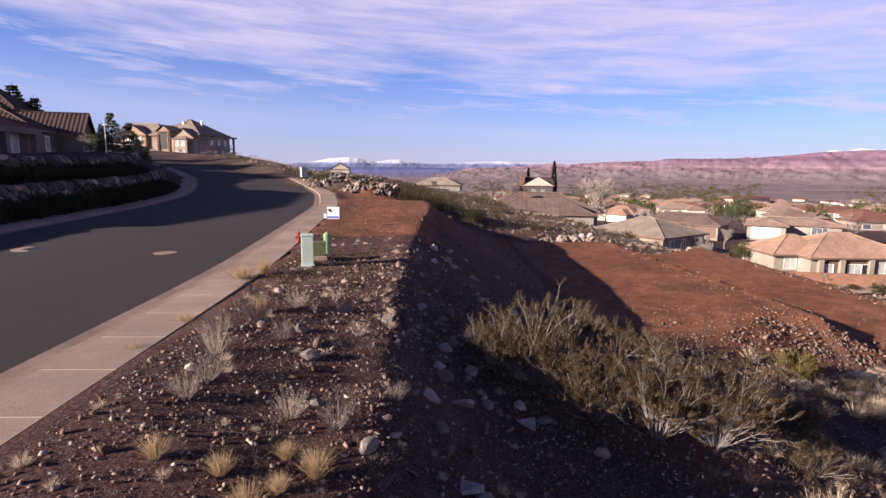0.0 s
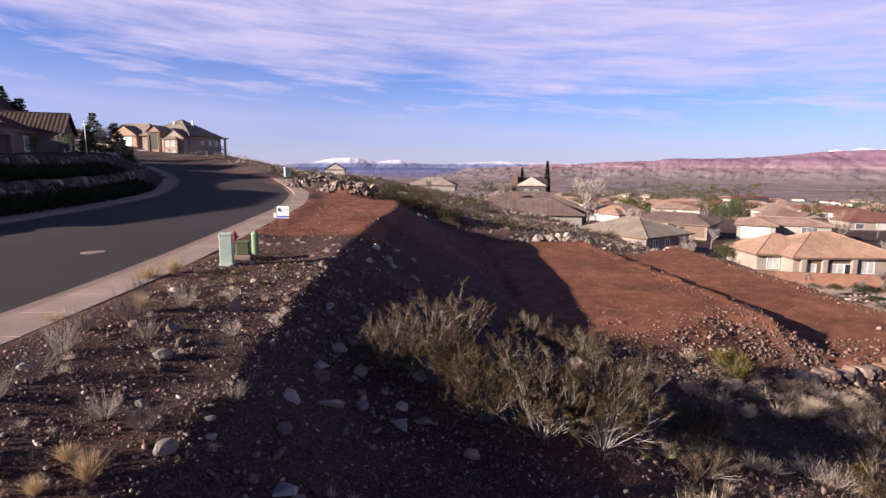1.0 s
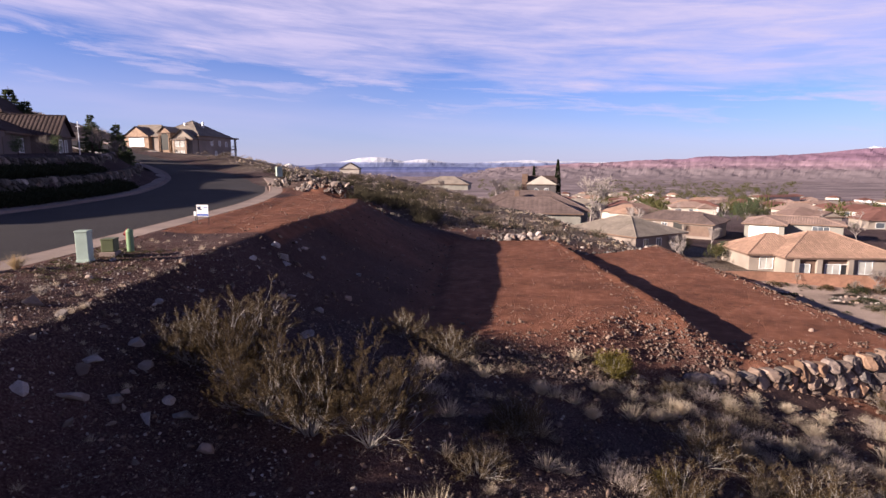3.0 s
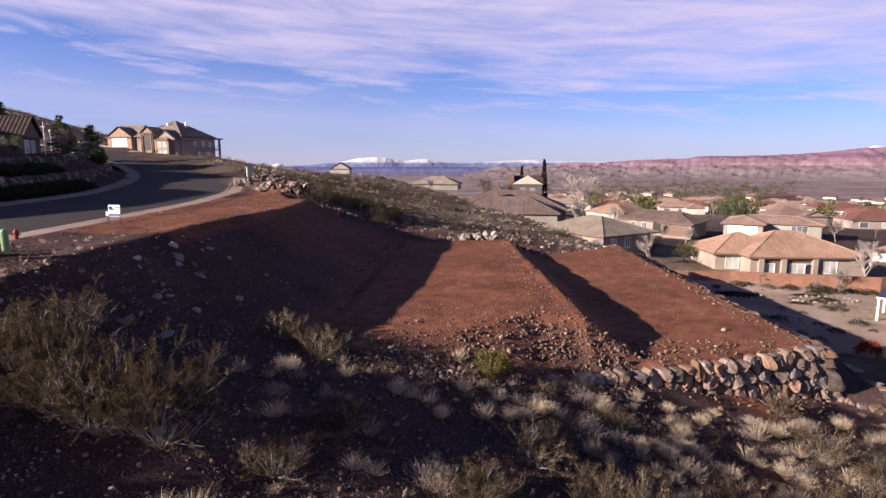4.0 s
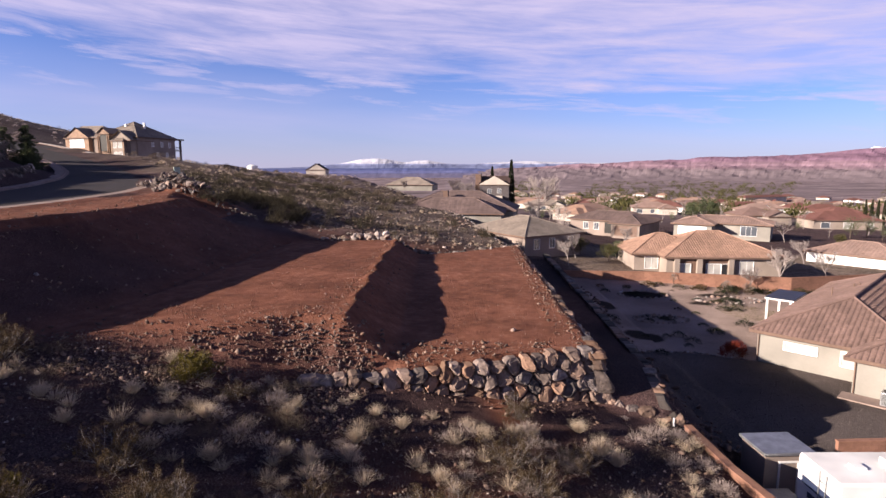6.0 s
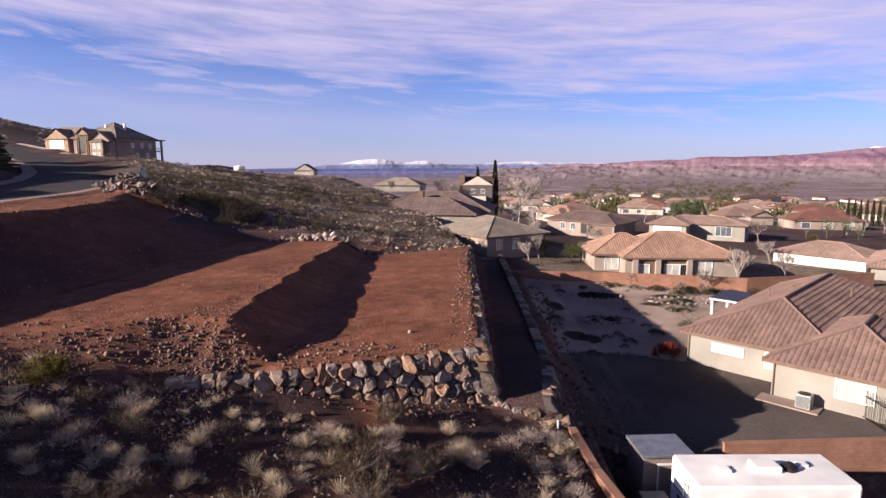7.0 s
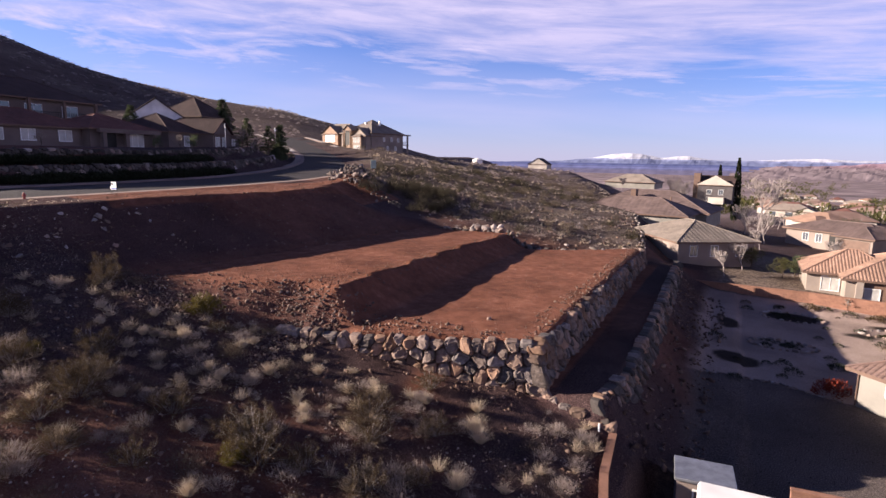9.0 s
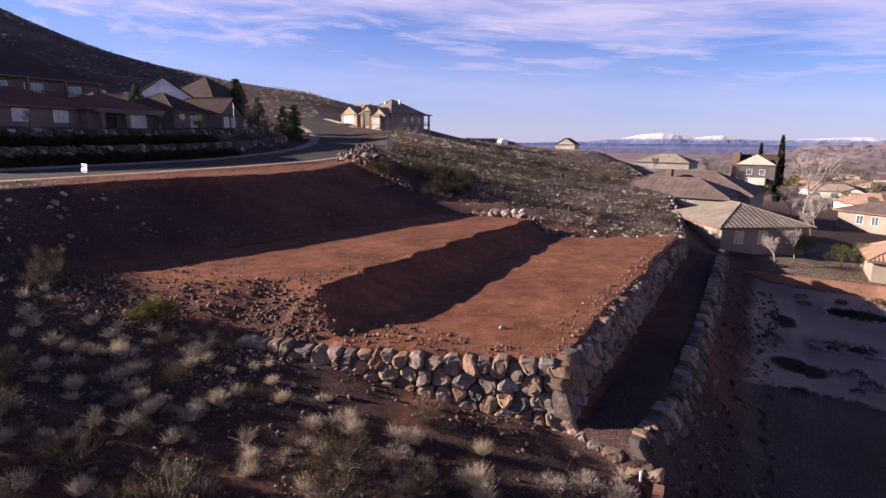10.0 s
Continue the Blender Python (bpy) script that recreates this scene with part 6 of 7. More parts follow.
# ==== trees ====
def conifer(seed, high, wide):
    r = random.Random(seed)
    wood, green = Tri(), Tri()
    wood.stem([Vector((0, 0, -0.3)), Vector((0, 0, high * 0.5)), Vector((0, 0, high))], high * 0.022, 0.02, 6)
    z = high * 0.10
    while z < high * 0.98:
        t = z / high
        reach = wide * (1 - t) ** 0.95 * r.uniform(0.6, 1.15)
        for i in range(6):
            a = r.uniform(0, 6.283)
            e = Vector((math.cos(a) * reach, math.sin(a) * reach, z - reach * 0.12 + 0.12 * high * (1 - t) * 0.2))
            b = Vector((0, 0, z))
            wood.stem([b, e], 0.03, 0.01)
            for k in range(9):
                q = b.lerp(e, 0.15 + 0.85 * k / 8)
                for _ in range(8):
                    green.leaf(q, (e - b).normalized() + Vector((r.uniform(-0.8, 0.8), r.uniform(-0.8, 0.8), r.uniform(-0.45, 0.2))), high * 0.055 * r.uniform(0.6, 1.3), high * 0.016, r)
        z += high * 0.042
    return wood, green


def bare_tree(seed, high, wide, forks=5):
    """A leafless tree: limbs that fork again and again."""
    r = random.Random(seed)
    limbs, twigs = Tri(), Tri()

    def grow(p, way, long, thick, level):
        pts = wander(p, way, long, 3, r, 0.22, 0.15)
        (limbs if level < 2 else twigs).stem(pts, thick, thick * 0.55, 5 if level < 2 else 3)
        if level == 4:
            return
        for _ in range(forks):
            b = pts[-1] if r.random() < 0.5 else pts[2]
            grow(b, (pts[-1] - pts[0]).normalized() + Vector((r.uniform(-1, 1), r.uniform(-1, 1), r.uniform(-0.3, 0.8))) * 0.85, long * r.uniform(0.55, 0.8), thick * 0.62, level + 1)

    grow(Vector((0, 0, -0.1)), Vector((0, 0, 1)), high * 0.3, high * 0.015, 0)
    return limbs, twigs


def leafy_tree(seed, high, wide, n=1500):
    r = random.Random(seed)
    wood, green = Tri(), Tri()
    wood.stem([Vector((0, 0, -0.2)), Vector((0.1, 0, high * 0.35)), Vector((0, 0.1, high * 0.75))], high * 0.03, 0.03, 6)
    balls = [(Vector((r.gauss(0, 0.4) * wide, r.gauss(0, 0.4) * wide, high * r.uniform(0.35, 0.85))), wide * r.uniform(0.3, 0.55)) for _ in range(11)]
    for c, k in balls:
        wood.stem([Vector((0, 0, high * 0.3)), c], 0.05, 0.02)
        for _ in range(n // 11):
            d = Vector((r.gauss(0, 1), r.gauss(0, 1), r.gauss(0, 1))).normalized()
            green.leaf(c + d * k * r.uniform(0.5, 1.05), d + Vector((r.uniform(-1, 1), r.uniform(-1, 1), r.uniform(-1, 1))), high * 0.05, high * 0.028, r)
    return wood, green


def cypress(seed, high, wide):
    r = random.Random(seed)
    wood, green = Tri(), Tri()
    wood.stem([Vector((0, 0, -0.2)), Vector((0, 0, high * 0.9))], 0.15, 0.03, 5)
    for _ in range(1400):
        t = r.random()
        k = wide * math.sin(math.pi * min(1, 0.12 + 0.88 * t)) ** 0.6 * (1 - 0.55 * t) * r.uniform(0.6, 1.05)
        a = r.uniform(0, 6.283)
        p = Vector((math.cos(a) * k, math.sin(a) * k, high * (0.03 + 0.95 * t)))
        green.leaf(p, Vector((math.cos(a) * 0.3, math.sin(a) * 0.3, 1)), high * 0.05, high * 0.016, r)
    return wood, green


def tree_meshes(pair, leaf_mat, wood_mat=TRUNK, names=("trunk", "crown")):
    return [(n, t.mesh(n, m)) for n, t, m in zip(names, pair, (wood_mat, leaf_mat))]


def plant(name, meshes, spots, label, group, category="tree"):
    for x, y, s, deg in spots:
        ob = thing(name, pose(x, y, gz(x, y) - 0.1, 0, 0, deg) @ Matrix.Diagonal((s, s, s, 1)), label, category, group)
        for n, me in meshes:
            part(n, me, None, ob)


CONIFER = [tree_meshes(conifer(s, 10, 4.3), PINE) for s in (81, 82)]
for x, y, top, i in ((-75.5, 103.5, 17.3, 0), (-66.5, 95.7, 14.2, 1), (-48.5, 85.5, 10.9, 0), (-54, 100.5, 10.6, 1), (-51.5, 97.5, 8.6, 1), (-49.5, 95.0, 7.2, 0), (-47.5, 93.2, 6.2, 1), (-60, 103, 10.5, 0), (-58.5, 68, 12.2, 0)):
    plant("conifer", CONIFER[i], [(x, y, (top - gz(x, y)) / 10, x * 31)], "tall dark green conifer beside the houses", "conifers")
ROUND = [tree_meshes(leafy_tree(s, 5, 2.2), CROWN) for s in (91, 92)]
GREENT = [tree_meshes(leafy_tree(s, 6, 2.6), PINE) for s in (93, 94)]
BARES = [tree_meshes(bare_tree(s, 9, 4), BARE, BARE, ("trunk", "crown")) for s in (95, 96)]
BARE_SMALL = tree_meshes(bare_tree(99, 9, 4, 3), BARE, BARE, ("trunk", "crown"))
ROUND_SMALL = tree_meshes(leafy_tree(91, 5, 2.2, 700), CROWN)
GREEN_SMALL = tree_meshes(leafy_tree(93, 6, 2.6, 700), PINE)
BIG_BARE = tree_meshes(bare_tree(95, 17, 8, 5), BARE, BARE, ("trunk", "crown"))
BROWNB = tree_meshes(bare_tree(97, 4.5, 3), GREY_TWIG, TRUNK, ("trunk", "crown"))
CYP = tree_meshes(cypress(98, 13, 0.95), DARK_LEAF)
plant("cypress", CYP, [(38.2, 192.4, (4.8 - gz(38.2, 192.4)) / 13, 0), (32.7, 213, (2.6 - gz(32.7, 213)) / 13, 40)], "slender dark Italian cypress", "cypresses")
plant("bare_tree", BARES[0], [(22.5, 188, 1.5, 50), (41, 140, 1.0, 200), (44, 121, 0.9, 120), (-3, 236, 0.9, 70), (41, 150, 0.6, 20), (64, 74, 0.75, 100), (52, 103, 0.6, 30)], "large leafless pale-barked tree", "bare trees")
plant("bare_tree", BIG_BARE, [(44.1, 167, 1.12, 0), (18.5, 205, 0.9, 70)], "tall spreading leafless cottonwood with pale bark", "bare trees")
plant("bare_tree", BARES[1], [(43, 108, 0.55, 20), (40.5, 86, 0.55, 40), (72, 78, 0.6, 80), (38.5, 80, 0.5, 10), (77, 92, 0.55, 15), (90, 122, 0.7, 60), (59, 71, 0.45, 70)], "leafless young tree beside the houses", "bare trees")
plant("brown_shrub", BROWNB, [(-43.5, 79.5, 1.15, 0), (-42.6, 82.5, 1.0, 90), (-38, 62, 0.7, 50), (-34, 40, 0.6, 10), (50.5, 73.3, 0.45, 0), (55.5, 69.8, 0.5, 30), (57.5, 68.8, 0.5, 60)], "brown leafless shrub beside a wall", "brown shrubs", "shrub")
plant("small_tree", ROUND[0], [(45, 84.5, 0.55, 0), (95, 112, 0.6, 60), (41.5, 88, 0.6, 40)], "rounded olive-green garden tree", "garden trees")
plant("small_tree", GREENT[1], [(46.5, 86.5, 0.5, 0), (101, 192, 1.3, 20), (95, 186, 1.0, 80), (106, 197, 1.1, 10), (-38, 58, 0.35, 0), (-40, 66, 0.4, 30)], "dense dark green garden tree", "garden trees")
grove = random.Random(33)
spots_a, spots_b, spots_c = [], [], []
for _ in range(640):
    az, rr = radians(grove.uniform(1, 47)), 150 * (900 / 150) ** grove.random()
    x, y = 33 + rr * math.sin(az), rr * math.cos(az)
    if y < 115 or (x < 62 and y < 175) or any(math.hypot(x - p[0], y - p[1]) < 9 for p in spots):
        continue
    grove.choice([spots_a, spots_b, spots_c, spots_c]).append((x, y, grove.uniform(0.4, 0.85), grove.uniform(0, 360)))
plant("valley_tree", ROUND_SMALL, spots_a[:55], "olive tree among the valley houses", "valley trees")
plant("valley_tree", GREEN_SMALL, spots_b[:60], "dark green tree among the valley houses", "valley trees")
plant("bare_tree", BARE_SMALL, spots_c[:150], "leafless tree among the valley houses", "valley bare trees")
plant("cypress", CYP, [(33 + 205 * math.sin(radians(a)), 205 * math.cos(radians(a)) + 5, 0.6, a * 90) for a in np.arange(32.5, 36.5, 0.42)], "dark columnar cypress in a planted row", "cypress row")

woods = random.Random(61)
wood_spots = []
for _ in range(1700):
    az, rr = radians(woods.uniform(0, 50)), 230 * (2600 / 230) ** woods.random()
    x, y = 33 + rr * math.sin(az), rr * math.cos(az)
    if wobble(x, y, 0.09 * rr, 3) < -0.15 or any(math.hypot(x - p[0], y - p[1]) < 10 for p in spots):
        continue
    k = woods.uniform(3.0, 7.5) * (1 + rr / 2600)
    wood_spots.append((woods.randrange(3), pose(x, y, ground_z(x, y) - 0.4, 0, 0, woods.uniform(0, 360)) @ Matrix.Diagonal((k, k, k * woods.uniform(0.7, 1.3), 1))))
scatter("valley_woods", CLUMP_P, wood_spots, CROWN, "scattered dark olive trees across the valley floor", "woods")


# ==== things beside the road ====
MINT = material("pale_green_paint", (0.42, 0.50, 0.42), 0.6, (0.36, 0.44, 0.37), 5, 1, 0.5, 0.03)
OLIVE_PAINT = material("olive_paint", (0.115, 0.125, 0.06), 0.6, (0.09, 0.10, 0.05), 5, 1, 0.5, 0.03)
GREEN_PAINT = material("green_paint", (0.20, 0.30, 0.16), 0.5, (0.16, 0.25, 0.13), 5, 1, 0.5, 0.03)
RED_PAINT = material("red_paint", (0.24, 0.022, 0.024), 0.5, (0.24, 0.02, 0.02), 9, 2, 0.5, 0.05)
BLUE_PAINT = material("sign_blue", (0.05, 0.11, 0.42), 0.5, None, 5, 1, 0.2, 0)
SIGN_DARK = material("sign_dark", (0.03, 0.04, 0.08), 0.5, None, 5, 1, 0.2, 0)


def bevelled(lo, hi, b=0.02):
    bm = bmesh.new()
    bmesh.ops.create_cube(bm, size=1.0)
    lo, hi = Vector(lo), Vector(hi)
    for v in bm.verts:
        v.co = Vector(((lo[i] + hi[i]) / 2 + v.co[i] * (hi[i] - lo[i]) for i in range(3)))
    bmesh.ops.bevel(bm, geom=bm.edges[:], offset=b, segments=2, affect="EDGES", profile=0.5)
    me = bpy.data.meshes.new("box")
    bm.to_mesh(me)
    bm.free()
    return me


def soft(name, lo, hi, mat, parent, b=0.02, label="", m=None):
    me = bevelled(lo, hi, b)
    me.materials.append(mat)
    return part(name, me, None, parent, label, m=m)


bx = thing("utility_box", pose(-4.6, 19.2, gz(-4.6, 19.2) - 0.03, 0, 0, 12), "tall pale mint-green utility pedestal on the verge", "utility box")
soft("cabinet", (-0.2, -0.2, 0), (0.2, 0.2, 1.06), MINT, bx, 0.02)
soft("cap", (-0.215, -0.215, 1.03), (0.215, 0.215, 1.1), MINT, bx, 0.02)
soft("base_skirt", (-0.22, -0.22, -0.05), (0.22, 0.22, 0.1), MINT, bx, 0.015)
tf = thing("transformer_box", pose(-4.45, 20.35, gz(-4.45, 20.35) - 0.03, 0, 0, 12), "squat olive-green transformer box on a pale plinth", "utility box")
soft("plinth", (-0.27, -0.3, -0.05), (0.27, 0.3, 0.16), CONCRETE, tf, 0.02)
soft("housing", (-0.22, -0.25, 0.16), (0.22, 0.25, 0.6), OLIVE_PAINT, tf, 0.03)
soft("lid", (-0.23, -0.26, 0.58), (0.23, 0.26, 0.64), OLIVE_PAINT, tf, 0.02)
ph = thing("marker_post", pose(-4.4, 21.5, gz(-4.4, 21.5) - 0.03), "round green cable pedestal with a domed cap", "utility box")
part("tube", Build().tube((0, 0, -0.05), (0, 0, 0.78), 0.13, 0.13, 14), GREEN_PAINT, ph, smooth=False)
part("cap", Build().tube((0, 0, 0.78), (0, 0, 0.84), 0.145, 0.12, 14).tube((0, 0, 0.84), (0, 0, 0.9), 0.12, 0.05, 14), GREEN_PAINT, ph)
hy = thing("fire_hydrant", pose(-6.1, 24.1, gz(-6.1, 24.1) - 0.1, 0, 0, 20) @ Matrix.Scale(0.75, 4), "red painted fire hydrant behind the pavement", "fire hydrant")
part("barrel", Build().tube((0, 0, -0.05), (0, 0, 0.55), 0.11, 0.11, 12), RED_PAINT, hy)
for z0, rad in ((0.05, 0.18), (0.52, 0.16)):
    part("flange", Build().tube((0, 0, z0), (0, 0, z0 + 0.05), rad, rad, 12), RED_PAINT, hy)
part("bonnet", Build().tube((0, 0, 0.57), (0, 0, 0.7), 0.14, 0.07, 12).tube((0, 0, 0.7), (0, 0, 0.78), 0.035, 0.035, 6), RED_PAINT, hy)
for a in (0, 90, 180):
    d = Vector((math.cos(radians(a)), math.sin(radians(a)), 0))
    part("outlet", Build().tube(d * 0.08 + Vector((0, 0, 0.42)), d * 0.2 + Vector((0, 0, 0.42)), 0.06, 0.06, 8), RED_PAINT, hy)
sg = thing("property_sign", pose(-5.85, 30.6, gz(-5.85, 30.6), 0, 0, 2), "white and blue property sign on thin metal legs", "sign")
soft("panel", (-0.32, -0.012, 0.42), (0.32, 0.012, 1.06), WHITE, sg, 0.004)
part("stripe", Build().box((-0.31, -0.018, 0.46), (0.31, -0.013, 0.56)), BLUE_PAINT, sg, "blue band along the lower edge")
part("picture", Build().box((-0.27, -0.018, 0.82), (-0.1, -0.013, 0.96)).box((-0.22, -0.018, 0.78), (-0.02, -0.013, 0.84)), SIGN_DARK, sg)
part("lettering", Build().box((0.05, -0.018, 0.88), (0.28, -0.013, 0.92)), BLUE_PAINT, sg)
for x in (-0.31, 0.31):
    part("leg", Build().box((x - 0.012, -0.01, -0.15), (x + 0.012, 0.01, 1.07)), IRON, sg)
fl = thing("flyer_box", pose(-6.28, 30.65, gz(-6.28, 30.65)), "small pale flyer box on a stake", "sign")
soft("box", (-0.07, -0.05, 0.42), (0.07, 0.05, 0.66), WHITE, fl, 0.01)
part("stake", Build().box((-0.012, -0.012, -0.1), (0.012, 0.012, 0.45)), IRON, fl)
fb = thing("utility_box", pose(-21.6, 90.4, gz(-21.6, 90.4), 0, 0, 30), "pale utility cabinet at the far bend", "utility box")
soft("cabinet", (-0.45, -0.4, 0), (0.45, 0.4, 1.5), MINT, fb, 0.03)
soft("cap", (-0.48, -0.43, 1.45), (0.48, 0.43, 1.55), MINT, fb, 0.02)
for (x, y), k in (((-16.0, 22.4), 0.8), ((-10.6, 21.7), 0.42)):
    z = float(road_at(y)[1]) - 0.012
    mh = thing("manhole", pose(x, y, z), "iron manhole cover in a pale concrete collar", "manhole")
    if k > 0.5:
        part("collar", Build().tube((0, 0, -0.06), (0, 0, 0.012), k, k, 28), CONCRETE, mh)
    part("cover", Build().tube((0, 0, -0.05), (0, 0, 0.006 if k < 0.5 else 0.016), 0.42, 0.42, 24), KERB if k < 0.5 else IRON, mh)
sp = thing("street_lamp", pose(-82, 128, gz(-82, 128)), "slim street lamp with a pale lantern", "street lamp")
part("pole", Build().tube((0, 0, 0), (0, 0, 4.6), 0.08, 0.05, 8), WHITE, sp)
part("lantern", Build().tube((0, 0, 4.6), (0, 0, 5.2), 0.2, 0.28, 8).tube((0, 0, 5.2), (0, 0, 5.4), 0.28, 0.05, 8), WHITE, sp)
pl = thing("flag_pole", pose(-44, 76.1, gz(-44, 76.1)), "slim pale pole in a front garden", "pole")
part("pole", Build().tube((0, 0, 0), (0, 0, 4.4), 0.06, 0.05, 8), WHITE, pl)
part("cross_arm", Build().box((-0.3, -0.03, 3.7), (0.3, 0.03, 3.78)), WHITE, pl)
tk = thing("water_tank", pose(-66, 236, gz(-66, 236)), "white tank on the skyline", "tank")
part("shell", Build().tube((0, 0, -1), (0, 0, 3.0), 2.2, 2.2, 18).tube((0, 0, 3.0), (0, 0, 3.6), 2.2, 0.6, 18), WHITE, tk)


# ==== the yards below ====
def block_wall(name, line, high, label, base=None, thick=0.2, mat=BRICK):
    """A wall of blocks with a coping, course by course; the blocks of the nearest runs are pieces."""
    w = thing(name, pose(0, 0, 0), label, "garden wall", kind="structure")
    for (x0, y0), (x1, y1) in zip(line, line[1:]):
        a, b = Vector((x0, y0, 0)), Vector((x1, y1, 0))
        d = b - a
        long = d.length
        ang = math.degrees(math.atan2(d.y, d.x))
        steps = max(1, round(long / 4.0))
        for i in range(steps):
            p, q = a.lerp(b, i / steps), a.lerp(b, (i + 1) / steps)
            z = base if base is not None else min(gz(p.x, p.y), gz(q.x, q.y))
            n = (q - p).length
            m = pose(p.x, p.y, z - 0.3, 0, 0, ang)
            s = Build()
            rows = int((high + 0.3) / 0.2)
            for r_ in range(rows):
                x = -0.2 if r_ % 2 else 0.0
                while x < n:
                    s.box((max(x, 0) + 0.006, -thick / 2, r_ * 0.2 + 0.006), (min(x + 0.4, n) - 0.006, thick / 2, r_ * 0.2 + 0.194))
                    x += 0.4
            s.box((0, -thick / 2 + 0.012, 0), (n, thick / 2 - 0.012, rows * 0.2))
            part("block_panel", s, mat, w, m=m)
            part("coping", Build().box((-0.02, -thick / 2 - 0.03, rows * 0.2), (n + 0.02, thick / 2 + 0.03, rows * 0.2 + 0.07)), mat, w, m=m)
    return w


block_wall("garden_wall_back", [(35.5, 74.5), (47, 74.2), (63.5, 70.9), (81, 75)], 1.75, "red block garden wall behind the desert garden", -12.05)
block_wall("garden_wall_court", [(42.4, 28.2), (52.3, 29.2)], 2.2, "red block wall around the parking court", -12.05)
block_wall("garden_wall_edge", [(35.15, 27.6), (35.5, 24), (36.2, 20.5), (36.8, 16)], 0.55, "low red block wall along the foot of the slope", -9.55, 0.3)

rv = thing("camper_trailer", pose(42.0, 24.2, -12.05, 0, 0, 3), "white travel trailer parked in the court", "trailer")
soft("body", (-3.0, -1.25, 0.55), (3.3, 1.25, 3.02), WHITE, rv, 0.09)
soft("roof", (-2.95, -1.2, 3.0), (3.25, 1.2, 3.06), WHITE, rv, 0.02)
soft("air_conditioner", (-0.3, -0.35, 3.05), (0.75, 0.4, 3.32), WHITE, rv, 0.06)
part("roof_vent", Build().box((-1.7, -0.3, 3.05), (-1.25, 0.15, 3.16)), WHITE, rv)
part("roof_vent", Build().box((1.7, 0.1, 3.05), (2.05, 0.45, 3.18)), WHITE, rv)
part("satellite_dome", Build().tube((1.2, 0.0, 3.05), (1.2, 0.0, 3.2), 0.32, 0.3, 14).tube((1.2, 0, 3.2), (1.2, 0, 3.34), 0.3, 0.12, 14), IRON, rv, "black round dome")
part("ladder", Build().tube((-3.06, -0.6, 0.8), (-3.06, -0.6, 3.0), 0.02).tube((-3.06, -0.2, 0.8), (-3.06, -0.2, 3.0), 0.02).tube((-3.06, -0.6, 1.4), (-3.06, -0.2, 1.4), 0.02).tube((-3.06, -0.6, 2.0), (-3.06, -0.2, 2.0), 0.02).tube((-3.06, -0.6, 2.6), (-3.06, -0.2, 2.6), 0.02), STEEL, rv)
part("side_stripe", Build().box((-2.9, -1.262, 1.3), (3.2, -1.252, 1.6)), STEEL, rv)
part("end_graphic", Build().box((-3.012, -0.9, 1.9), (-3.002, 0.9, 2.25)).box((-3.012, -0.5, 1.45), (-3.002, 0.5, 1.7)), SIGN_DARK, rv)
opening(rv, (0.5, -1.25, 1.7), (1, 0), 1.2, 0.7, GLASS, bars=0)
for x in (-0.4, 0.6):
    for y in (-1.1, 1.1):
        wh = part("wheel", Build().tube((x, y - 0.12, 0.36), (x, y + 0.12, 0.36), 0.36, 0.36, 16), IRON, rv)
        part("rim", Build().tube((x, y - 0.13, 0.36), (x, y + 0.13, 0.36), 0.2, 0.2, 12), STEEL, wh)
sd = thing("shed", pose(39.1, 27.3, -12.05, 0, 0, 6), "grey storage shed with a pale flat roof", "shed")
soft("body", (-1.1, -0.9, 0), (1.1, 0.9, 2.3), STUCCO_GREY, sd, 0.03)
soft("roof", (-1.2, -1.0, 2.3), (1.2, 1.0, 2.45), STEEL, sd, 0.03)
opening(sd, (0, -0.9, 0.05), (1, 0), 0.8, 1.9, STUCCO_GREY, "door", 0)
cb = thing("storage_box", pose(38.3, 24.9, -12.05, 0, 0, 4), "low grey storage box beside the trailer", "box")
soft("body", (-0.5, -0.6, 0), (0.5, 0.6, 1.1), STUCCO_GREY, cb, 0.03)
soft("lid", (-0.55, -0.65, 1.1), (0.55, 0.65, 1.2), STEEL, cb, 0.02)


def iron_gate(x, y, deg, wide, high, label):
    g = thing("iron_gate", pose(x, y, -12.0, 0, 0, deg), label, "gate")
    part("gate_frame", Build().box((0, -0.03, 0.1), (wide, 0.03, 0.16)).box((0, -0.03, high - 0.3), (wide, 0.03, high - 0.25)).box((0, -0.04, 0), (0.06, 0.04, high)).box((wide - 0.06, -0.04, 0), (wide, 0.04, high)), IRON, g)
    n = int(wide / 0.14)
    bar = Build().tube((0, 0, 0.1), (0, 0, high), 0.014, sides=5)
    me = bar.mesh("bar", IRON)
    for i in range(1, n):
        part("bar", me, None, g, m=pose(wide * i / n, 0, 0.12 * math.sin(math.pi * i / n)))
    return g


iron_gate(52.4, 30.3, -62, 4.6, 1.8, "black wrought iron driveway gate")
iron_gate(54.0, 37.0, -90, 3.4, 1.7, "arched black wrought iron garden gate")
ac = thing("air_conditioner", pose(51.3, 37.2, -12.0, 0, 0, -43), "square grey outdoor cooling unit on a slab", "air conditioner")
soft("slab", (-2.6, -0.7, -0.05), (0.9, 0.7, 0.09), CONCRETE, ac, 0.02)
soft("casing", (-0.42, -0.42, 0.09), (0.42, 0.42, 0.95), STEEL, ac, 0.03)
for i in range(9):
    part("louvre", Build().box((-0.36, -0.44, 0.18 + i * 0.08), (0.36, -0.42, 0.21 + i * 0.08)), IRON, ac)
part("fan_grille", Build().tube((0, 0, 0.94), (0, 0, 0.97), 0.34, 0.34, 18), IRON, ac)
